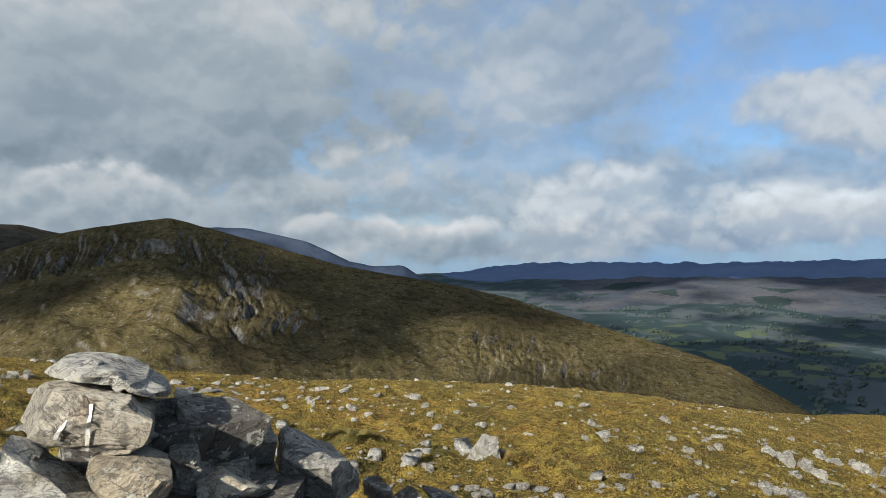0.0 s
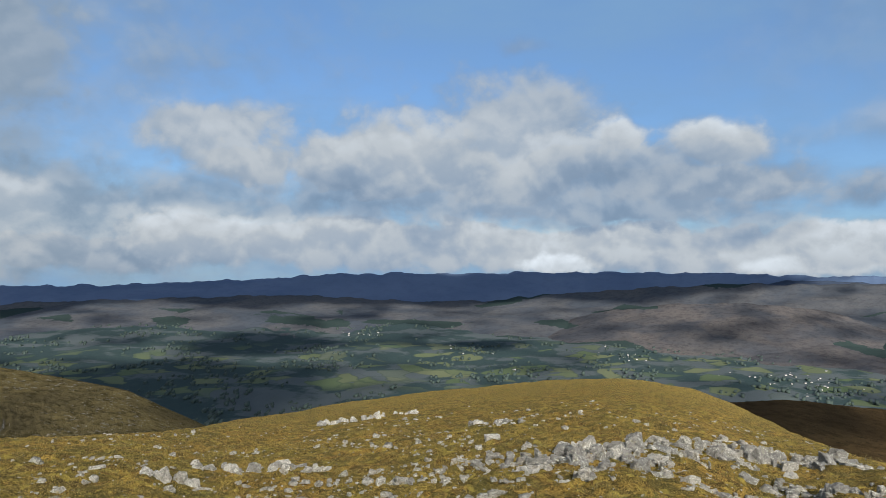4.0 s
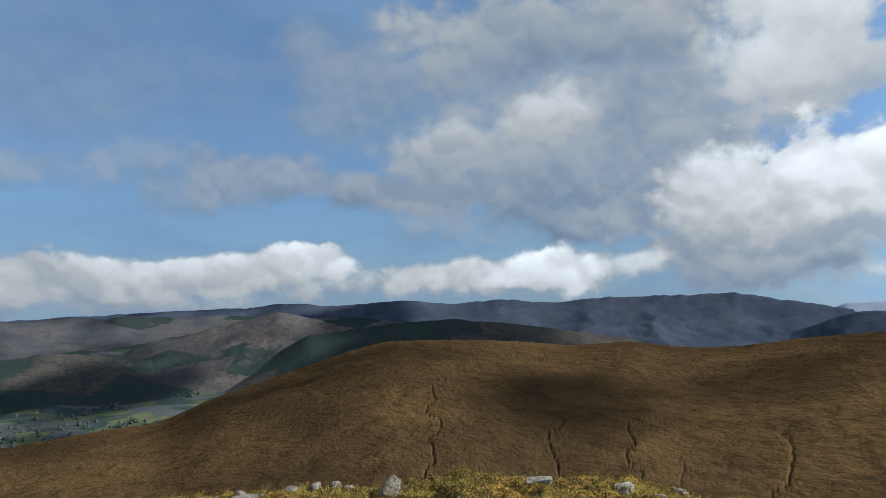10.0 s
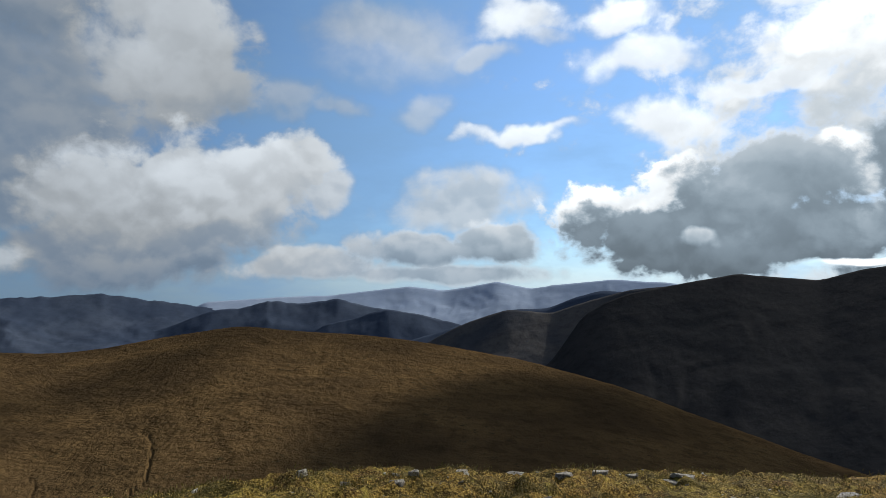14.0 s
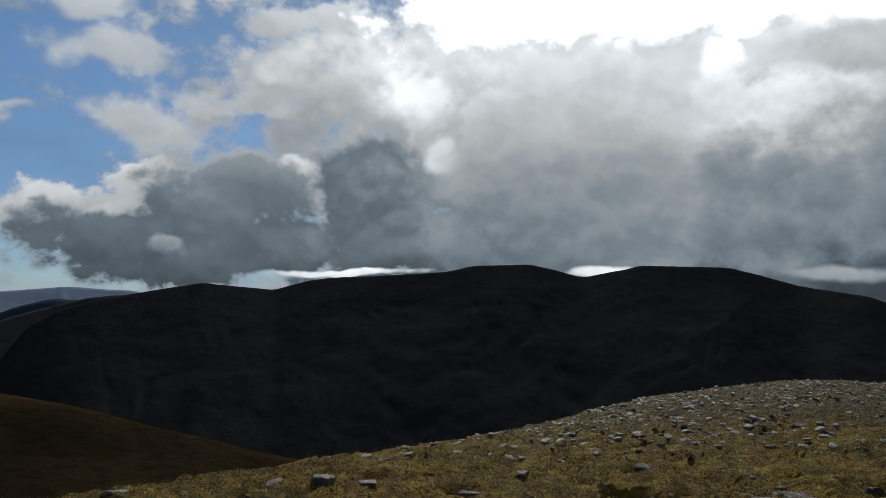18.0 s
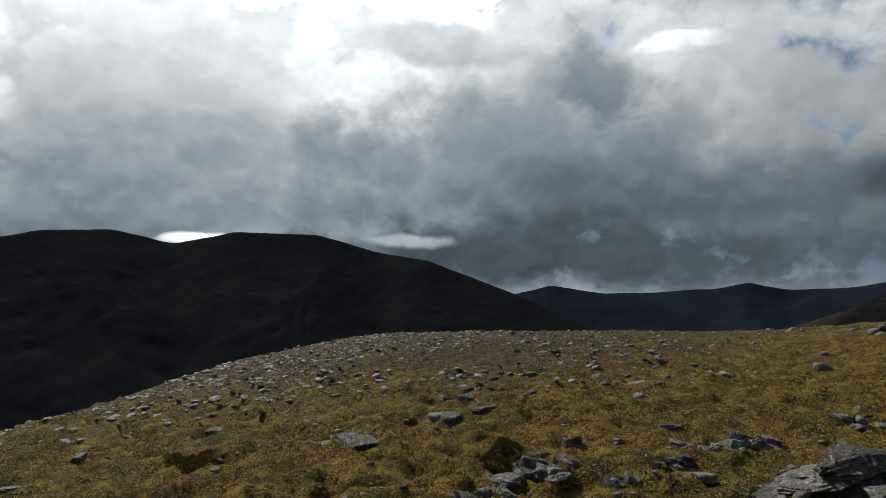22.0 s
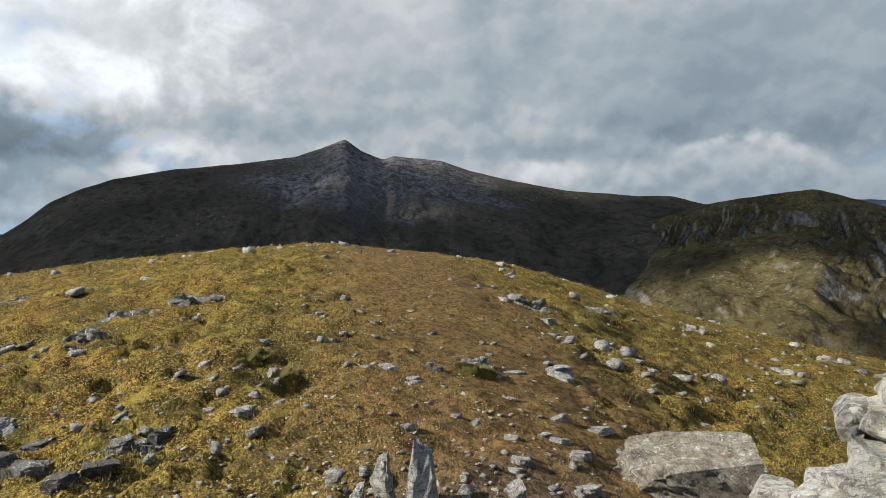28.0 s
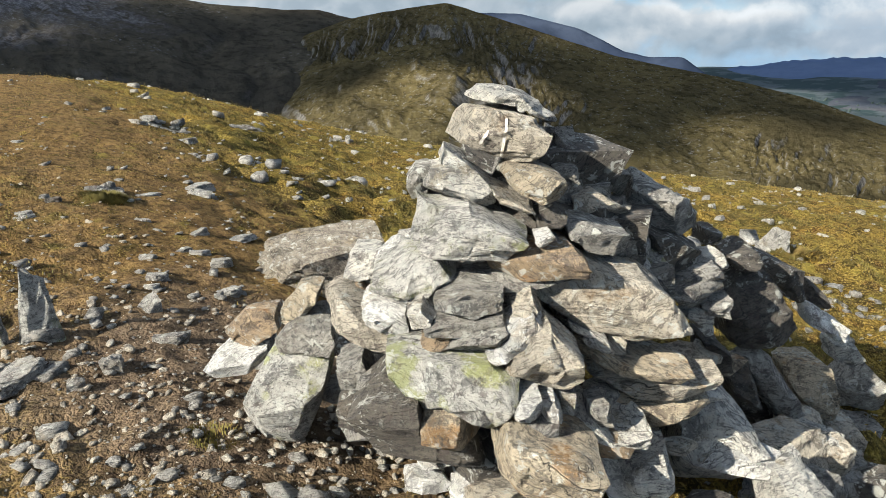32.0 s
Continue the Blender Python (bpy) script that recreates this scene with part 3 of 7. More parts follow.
def value_noise(x, y, seed=1):
    """Smooth noise from 0 to 1 at arrays x, y."""
    g = lattice(seed)
    xi, yi = np.floor(x).astype(int), np.floor(y).astype(int)
    fx, fy = x - xi, y - yi
    fx, fy = fx * fx * (3 - 2 * fx), fy * fy * (3 - 2 * fy)
    a, b = g[xi % 256, yi % 256], g[(xi + 1) % 256, yi % 256]
    c, d = g[xi % 256, (yi + 1) % 256], g[(xi + 1) % 256, (yi + 1) % 256]
    return (a * (1 - fx) + b * fx) * (1 - fy) + (c * (1 - fx) + d * fx) * fy


def many_noise(x, y, octaves=5, gain=0.5, seed=1):
    s, amp, tot = 0, 1.0, 0
    for k in range(octaves):
        s = s + amp * value_noise(x * 2 ** k + 17.3 * k, y * 2 ** k - 9.1 * k, seed + k)
        tot += amp
        amp *= gain
    return s / tot


def smooth(x, a, b):
    t = np.clip((x - a) / (b - a), 0, 1)
    return t * t * (3 - 2 * t)


# brow of the top all round: heading, dip below level, distance
BROW = np.array([
    (0, -12.2, 22), (20, -13.1, 24), (38, -14.3, 30), (48, -13.3, 80), (56, -12.2, 105), (66, -11.2, 115), (74, -10.35, 115),
    (79, -10.6, 110), (83, -11.5, 90), (87, -13.6, 40), (93, -14.9, 20), (105, -15.8, 10), (125, -16.0, 7.5), (145, -15.3, 7.5),
    (158, -16.2, 7), (178, -15.5, 7.5), (190, -15.3, 8), (205, -14.5, 10), (219, -13.2, 13), (229, -11.7, 18), (240, -8.4, 30),
    (250, -6.6, 40), (265, -6.3, 40), (280, -6.0, 34), (290, -4.8, 25), (300, -3.9, 22), (312, -3.2, 20), (321, -4.1, 20),
    (330, -5.7, 22), (338, -8.2, 24), (347, -10.1, 24)])


def round_table(az, col):
    a = np.concatenate([BROW[:, 0] - 360, BROW[:, 0], BROW[:, 0] + 360])
    v = np.concatenate([BROW[:, col]] * 3)
    s = 0
    for k in (-2.5, 0, 2.5):
        s = s + np.interp(az % 360 + k, a, v)
    return s / 3


def trodden(x, y):
    """How bare the path past the cairn is worn."""
    return 0.85 * np.exp(-((x + y) * 0.7071 - 0.9) ** 2 / 2.2) * (y > 0.8) * (x < -0.4)


def top_height(x, y, rough=True):
    """Height of the summit turf and of the slope below it."""
    az, r = np.degrees(np.arctan2(x, y)), np.hypot(x, y)
    dip, brow = np.tan(np.radians(round_table(az, 1))), round_table(az, 2)
    q = np.clip(r / brow, 0, 1) ** 1.4
    k = 1.3 / brow ** 2
    limit = brow + (0.6 + dip) / (2 * k)
    far = np.minimum(r, limit)
    z = EYE + dip * far - 1.62 * (1 - q) ** 2 - k * np.maximum(far - brow, 0) ** 2 - 0.6 * (r - far)
    if rough:
        lump = (many_noise(x * 0.9, y * 0.9, 4, 0.55, 3) - 0.5) * 0.22 + (many_noise(x * 4, y * 4, 3, 0.6, 9) - 0.5) * 0.19 + (many_noise(x * 13, y * 13, 2, 0.6, 15) - 0.5) * 0.10 * (1 - smooth(r, 12, 30))
        even = 1 - 0.8 * trodden(x, y)
        z = z + lump * even * smooth(r, 0.5, 3) - even * (np.abs(2 * many_noise(x * 2.1 + 40, y * 2.1, 3, 0.5, 27) - 1) - 0.25) * 0.15 * smooth(r, 1.5, 4) * (1 - smooth(r, 24, 40)) + (many_noise(x * 0.07, y * 0.07, 4, 0.5, 21) - 0.5) * smooth(r, 10, 60) * np.minimum(0.012 * r, 4)
    return z


def ground_height(x, y):
    r = np.hypot(x, y)
    val = -(175 + 195 * smooth(r, 400, 1250)) + 60 * smooth(r, 3000, 4900)
    val = val + (many_noise(x * 0.004, y * 0.004, 5, 0.5, 31) - 0.5) * 36 * smooth(r, 300, 1500)
    return np.maximum(top_height(x, y), val)


def sheet(name, X, Y, Z, mat, wrap=False):
    """A mesh from a grid of heights."""
    nu, nv = X.shape
    co = np.stack([X, Y, Z], -1).reshape(-1, 3)
    i, j = np.meshgrid(np.arange(nu if wrap else nu - 1), np.arange(nv - 1), indexing="ij")
    i2 = (i + 1) % nu
    f = np.stack([i * nv + j, i * nv + j + 1, i2 * nv + j + 1, i2 * nv + j], -1).reshape(-1, 4)
    me = bpy.data.meshes.new(name)
    me.vertices.add(len(co))
    me.vertices.foreach_set("co", co.ravel())
    me.loops.add(f.size)
    me.loops.foreach_set("vertex_index", f.ravel())
    me.polygons.add(len(f))
    me.polygons.foreach_set("loop_start", np.arange(len(f)) * 4)
    me.polygons.foreach_set("use_smooth", np.ones(len(f), bool))
    me.update(calc_edges=True)
    me.validate()
    me.materials.append(mat)
    return new(name, me)


def make_ground():
    az = np.radians(np.arange(0, 360, 0.5))
    r = np.concatenate([[0.05], np.geomspace(0.3, 1.45, 14), np.geomspace(1.5, 40, 290), np.geomspace(41.2, 4900, 125)])
    A, R = np.meshgrid(az, r, indexing="ij")
    X, Y = R * np.sin(A), R * np.cos(A)
    return sheet("ground", X, Y, ground_height(X, Y), M_GROUND, wrap=True)


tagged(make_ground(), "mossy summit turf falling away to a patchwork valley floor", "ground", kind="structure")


def hill(name, label, line, ridge, foot, foot_z, mat, rough=0.05, power=1.3, step=0.2, rows=90, seed=1, gully=1.0, wild=0.1, crag=0.0, lump=0.0035, burns=(), soft=0.6, fine=0.8):
    """A hill whose crest follows line (heading, rise in degrees); ridge and foot are distances from the top."""
    line = np.array(line, float)
    az = np.arange(line[0, 0], line[-1, 0] + step / 2, step)
    rise = np.interp(az, line[:, 0], line[:, 1])
    ridge = np.interp(az, np.linspace(az[0], az[-1], len(ridge)), ridge)
    def ease(v, width):
        k = max(1, int(width / step))
        pad = np.concatenate([np.full(k, v[0]), v, np.full(k, v[-1])])
        win = np.hanning(2 * k + 3)[1:-1]
        return np.convolve(pad, win / win.sum(), "same")[k:len(v) + k]
    rise, ridge = ease(rise, soft), ease(ridge, 6)
    jag = (many_noise(az * 0.8, az * 0, 5, 0.6, seed + 50) - 0.5) * wild
    s = np.concatenate([np.linspace(-0.15, 1, rows), np.linspace(1.02, 1.6, 14)])
    A, S = np.meshgrid(np.radians(az), s, indexing="ij")
    top = ridge[:, None]
    R = foot + (top - foot) * S
    zr = EYE + top * np.tan(np.radians(rise))[:, None]
    up = np.clip(S, 0, 1)
    Z = foot_z + (zr - foot_z) * up ** power + (top * np.radians(jag)[:, None]) * up ** 9 + np.minimum(S, 0) * 150
    Z = Z - np.maximum(S - 1, 0) * (top - foot) * 0.5
    X, Y = R * np.sin(A), R * np.cos(A)
    deg = np.degrees(A)
    body = np.sin(np.pi * np.clip(up, 0, 1)) ** 0.7
    size = (zr - foot_z)
    bend = (many_noise(X * 0.004, Y * 0.004, 4, 0.55, seed + 3) - 0.5) * 5
    fold = 1 - np.abs(2 * many_noise(deg * 0.22 + bend, S * 1.6 + bend * 0.4, 4, 0.5, seed) - 1)
    lumps = 1 - np.abs(2 * many_noise(X * lump + 50, Y * lump + 50, 5, 0.52, seed + 5) - 1)
    small = many_noise(X * 0.02 + 90, Y * 0.02 + 90, 5, 0.6, seed + 9) - 0.5
    Z = Z + body * size * rough * (gully * 0.9 * (fold - 0.75) + 1.6 * (lumps - 0.72) + fine * small)
    if crag:
        ribs = np.abs(2 * many_noise(deg * 1.3 + bend * 2.2, S * 6 + bend, 5, 0.62, seed + 20) - 1)
        where = smooth(many_noise(X * 0.003 + 20, Y * 0.003, 3, 0.5, seed + 30), 0.42, 0.58)
        Z = Z - body * smooth(S, 0.25, 0.6) * size * crag * ribs * where
    for where, lo, hi, deep in burns:
        line_az = where + (many_noise(S * 9 + where, S * 0, 4, 0.6, seed + 60) - 0.5) * 4.6
        Z = Z - deep * np.exp(-((deg - line_az) / 0.085) ** 2) * smooth(S, lo, lo + 0.1) * (1 - smooth(S, hi - 0.1, hi))
    return tagged(sheet(name, X, Y, Z, mat), label, "hill", kind="structure")


hill("mountain", "grey scree pyramid peak with dark grassy shoulders", [
    (268, -9), (276, -7.2), (283, -5.4), (287.5, -3.6), (290.2, -1.8), (291.9, -0.6), (293.2, 0.5), (295.2, 1.5), (297.5, 2.3), (301.8, 3.1), (306.5, 3.6), (310.9, 4.2),
    (312.7, 4.8), (315.0, 5.7), (316.3, 4.75), (317.6, 4.2), (318.2, 4.0), (318.8, 4.35), (322.9, 3.9), (325.2, 3.1), (328.5, 2.3), (333.1, 1.4),
    (338.9, 0.9), (341.4, 0.9), (343.5, 0.3), (347, -0.4), (352, -2)], [1700, 1700, 1700, 1500], 600, -210, M_SCREE, 0.08, 1.15, 0.14, 110, 5, crag=0.04, soft=0.35)
hill("crag_ridge", "dark craggy corrie ridge with a sunlit grassy spur", [
    (322, -14), (329, -8.5), (335, -4.6), (340.2, -1.0), (343.4, 0.1), (345.1, 0.45), (348.9, 1.0), (351.4, 1.3), (354, 0.5), (358.5, -0.9), (364.4, -2.8), (369, -3.7), (373.7, -4.6),
    (378.4, -5.7), (383, -7.2), (387.5, -8.5), (391.8, -9.7), (395.6, -10.8), (398.3, -12.3), (401.3, -13.9), (405, -16.5)],
    [1250, 1400, 1250, 1150, 1050, 900], 560, -205, M_CRAG, 0.10, 1.05, 0.12, 130, 11, crag=0.21)
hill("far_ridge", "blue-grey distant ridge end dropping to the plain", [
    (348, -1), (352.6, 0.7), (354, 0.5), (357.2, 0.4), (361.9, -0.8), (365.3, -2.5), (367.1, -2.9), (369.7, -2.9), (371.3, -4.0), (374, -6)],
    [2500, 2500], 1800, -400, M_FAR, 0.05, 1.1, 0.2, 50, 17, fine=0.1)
hill("moor_hill", "broad brown moorland hill cut by dark peat gullies", [
    (66, -15), (80, -12), (87.1, -10.9), (91.6, -11), (98, -10.8), (105.6, -10.2), (109.2, -10), (112.8, -8.5), (119.3, -6.6), (123.5, -5.2), (126.8, -4.4),
    (134, -4.4), (138.3, -4.6), (141.9, -4.9), (146.6, -4.5), (151, -5.0), (154.4, -4.8), (159.4, -4.0), (164.5, -3.4), (169.1, -4.0),
    (173.8, -4.3), (178.4, -4.9), (182.9, -5.7), (187.1, -6.5), (190.4, -7.3), (195, -8.5), (199.6, -10.1), (204.2, -11.5), (208.8, -12.9), (213.2, -13.9), (220, -16), (228, -19)], [620, 780, 980, 1000, 1050, 1000, 900, 760, 620], 330, -150, M_MOOR, 0.07, 0.95, 0.07, 130, 23, soft=2.2, gully=0.25, burns=((130.2, 0.05, 0.72, 1.7), (134.6, 0.05, 0.3, 1.2), (140.0, 0.02, 0.5, 1.9), (146.5, 0.1, 0.5, 1.8), (149.4, 0.2, 0.4, 1.2), (157, 0.1, 0.5, 1.5), (101, 0.1, 0.5, 1)))
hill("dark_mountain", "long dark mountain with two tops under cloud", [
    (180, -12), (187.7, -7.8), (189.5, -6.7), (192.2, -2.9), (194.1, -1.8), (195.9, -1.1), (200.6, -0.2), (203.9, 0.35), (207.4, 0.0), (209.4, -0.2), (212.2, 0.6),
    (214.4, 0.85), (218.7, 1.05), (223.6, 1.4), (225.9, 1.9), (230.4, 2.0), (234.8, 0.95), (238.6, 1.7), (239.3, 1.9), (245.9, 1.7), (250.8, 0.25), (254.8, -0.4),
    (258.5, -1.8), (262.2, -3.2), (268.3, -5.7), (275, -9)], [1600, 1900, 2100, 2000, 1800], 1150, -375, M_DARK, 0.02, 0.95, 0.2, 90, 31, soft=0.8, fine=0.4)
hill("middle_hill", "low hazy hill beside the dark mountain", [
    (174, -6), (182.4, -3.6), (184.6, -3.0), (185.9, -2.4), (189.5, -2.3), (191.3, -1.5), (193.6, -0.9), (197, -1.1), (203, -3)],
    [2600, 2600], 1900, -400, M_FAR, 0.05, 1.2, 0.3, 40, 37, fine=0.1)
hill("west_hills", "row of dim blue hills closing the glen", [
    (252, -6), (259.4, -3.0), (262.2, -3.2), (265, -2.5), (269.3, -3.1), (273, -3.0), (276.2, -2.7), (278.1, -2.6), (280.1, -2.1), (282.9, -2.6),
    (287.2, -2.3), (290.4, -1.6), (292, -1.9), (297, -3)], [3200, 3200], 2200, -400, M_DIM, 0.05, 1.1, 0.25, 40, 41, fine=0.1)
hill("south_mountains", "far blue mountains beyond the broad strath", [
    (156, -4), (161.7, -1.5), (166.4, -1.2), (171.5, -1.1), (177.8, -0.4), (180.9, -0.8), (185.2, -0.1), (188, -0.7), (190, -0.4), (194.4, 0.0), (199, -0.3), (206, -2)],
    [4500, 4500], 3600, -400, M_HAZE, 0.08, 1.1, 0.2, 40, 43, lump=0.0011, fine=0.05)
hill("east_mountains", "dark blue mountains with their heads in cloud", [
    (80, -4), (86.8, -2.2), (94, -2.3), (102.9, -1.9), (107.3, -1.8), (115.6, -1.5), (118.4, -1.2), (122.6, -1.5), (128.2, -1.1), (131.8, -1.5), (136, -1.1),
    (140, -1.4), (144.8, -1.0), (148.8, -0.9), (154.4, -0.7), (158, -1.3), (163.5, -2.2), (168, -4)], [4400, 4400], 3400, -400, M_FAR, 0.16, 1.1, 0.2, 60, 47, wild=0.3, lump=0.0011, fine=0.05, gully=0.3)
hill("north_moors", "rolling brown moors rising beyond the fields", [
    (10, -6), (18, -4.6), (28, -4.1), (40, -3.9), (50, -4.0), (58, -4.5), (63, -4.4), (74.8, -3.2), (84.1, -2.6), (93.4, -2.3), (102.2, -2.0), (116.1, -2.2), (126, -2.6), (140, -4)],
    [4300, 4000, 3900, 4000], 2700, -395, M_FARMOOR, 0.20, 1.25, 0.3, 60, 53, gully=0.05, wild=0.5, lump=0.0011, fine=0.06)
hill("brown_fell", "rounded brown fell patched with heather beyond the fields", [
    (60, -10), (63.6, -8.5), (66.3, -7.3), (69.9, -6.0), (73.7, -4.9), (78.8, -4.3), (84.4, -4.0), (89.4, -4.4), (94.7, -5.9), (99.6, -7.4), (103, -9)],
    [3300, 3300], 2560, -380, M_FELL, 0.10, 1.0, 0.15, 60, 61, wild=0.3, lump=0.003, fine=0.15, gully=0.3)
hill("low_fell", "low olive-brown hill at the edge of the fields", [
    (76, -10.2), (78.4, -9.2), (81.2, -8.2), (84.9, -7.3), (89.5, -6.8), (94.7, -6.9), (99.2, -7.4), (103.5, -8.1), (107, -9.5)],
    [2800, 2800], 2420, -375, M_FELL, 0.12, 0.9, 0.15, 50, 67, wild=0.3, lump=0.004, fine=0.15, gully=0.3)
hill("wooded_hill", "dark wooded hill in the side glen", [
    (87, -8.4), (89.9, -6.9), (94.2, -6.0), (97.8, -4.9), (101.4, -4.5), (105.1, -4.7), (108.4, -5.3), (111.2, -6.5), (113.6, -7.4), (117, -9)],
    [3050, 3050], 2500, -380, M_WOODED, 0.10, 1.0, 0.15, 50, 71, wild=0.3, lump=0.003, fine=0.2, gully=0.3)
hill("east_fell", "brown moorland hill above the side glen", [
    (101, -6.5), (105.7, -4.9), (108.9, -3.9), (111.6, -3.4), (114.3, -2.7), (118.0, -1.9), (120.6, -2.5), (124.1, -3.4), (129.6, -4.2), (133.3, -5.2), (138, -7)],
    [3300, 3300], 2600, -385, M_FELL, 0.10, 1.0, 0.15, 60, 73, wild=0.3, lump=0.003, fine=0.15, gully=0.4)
hill("plateau", "flat dark blue-grey plateau behind the moor", [
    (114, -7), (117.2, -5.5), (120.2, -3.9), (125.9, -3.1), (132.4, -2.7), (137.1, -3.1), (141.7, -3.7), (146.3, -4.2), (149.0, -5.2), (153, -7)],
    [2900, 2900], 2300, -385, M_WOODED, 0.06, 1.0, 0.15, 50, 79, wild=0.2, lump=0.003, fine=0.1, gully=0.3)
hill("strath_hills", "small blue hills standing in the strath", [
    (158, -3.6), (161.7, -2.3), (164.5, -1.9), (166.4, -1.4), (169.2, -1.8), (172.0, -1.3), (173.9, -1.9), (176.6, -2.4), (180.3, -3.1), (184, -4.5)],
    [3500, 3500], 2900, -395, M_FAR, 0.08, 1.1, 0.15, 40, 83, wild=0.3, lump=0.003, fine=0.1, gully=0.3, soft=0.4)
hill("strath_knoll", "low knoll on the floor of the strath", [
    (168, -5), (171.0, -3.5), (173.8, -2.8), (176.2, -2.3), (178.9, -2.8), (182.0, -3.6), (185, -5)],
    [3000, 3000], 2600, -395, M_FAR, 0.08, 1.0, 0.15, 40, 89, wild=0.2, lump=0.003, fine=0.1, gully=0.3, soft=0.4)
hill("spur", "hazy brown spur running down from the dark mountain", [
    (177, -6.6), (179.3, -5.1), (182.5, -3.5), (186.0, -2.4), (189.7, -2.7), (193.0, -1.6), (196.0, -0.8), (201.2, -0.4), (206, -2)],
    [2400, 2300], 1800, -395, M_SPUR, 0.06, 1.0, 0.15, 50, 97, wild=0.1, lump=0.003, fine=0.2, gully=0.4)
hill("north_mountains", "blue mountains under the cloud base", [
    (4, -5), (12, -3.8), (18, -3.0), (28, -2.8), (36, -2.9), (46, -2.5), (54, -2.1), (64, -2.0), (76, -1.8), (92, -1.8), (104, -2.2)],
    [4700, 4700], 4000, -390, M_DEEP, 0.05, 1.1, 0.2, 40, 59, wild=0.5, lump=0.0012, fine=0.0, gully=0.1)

import itertools

# ---- stones ----
TONES = {  # base, streak, stain
    "mid": ((0.37, 0.355, 0.32), (0.19, 0.19, 0.185), (0.24, 0.21, 0.16)),
    "pale": ((0.62, 0.60, 0.54), (0.22, 0.22, 0.215), (0.30, 0.26, 0.19)),
    "white": ((0.74, 0.73, 0.69), (0.45, 0.44, 0.42), (0.48, 0.43, 0.35)),
    "tan": ((0.52, 0.47, 0.38), (0.23, 0.205, 0.17), (0.30, 0.21, 0.12)),
    "ochre": ((0.46, 0.39, 0.28), (0.22, 0.195, 0.16), (0.32, 0.18, 0.07)),
    "orange": ((0.36, 0.265, 0.165), (0.22, 0.18, 0.14), (0.36, 0.17, 0.05)),
    "grey": ((0.33, 0.315, 0.28), (0.12, 0.12, 0.12), (0.20, 0.18, 0.14)),
    "brown": ((0.30, 0.265, 0.21), (0.13, 0.11, 0.085), (0.30, 0.24, 0.15)),
    "crag": ((0.205, 0.20, 0.187), (0.105, 0.104, 0.10), (0.20, 0.19, 0.13)),
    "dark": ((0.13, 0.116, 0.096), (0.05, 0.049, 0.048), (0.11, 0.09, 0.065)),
    "lichen": ((0.58, 0.565, 0.52), (0.23, 0.23, 0.22), (0.24, 0.25, 0.10)),
    "moss": ((0.44, 0.43, 0.39), (0.16, 0.16, 0.155), (0.36, 0.37, 0.15)),
}


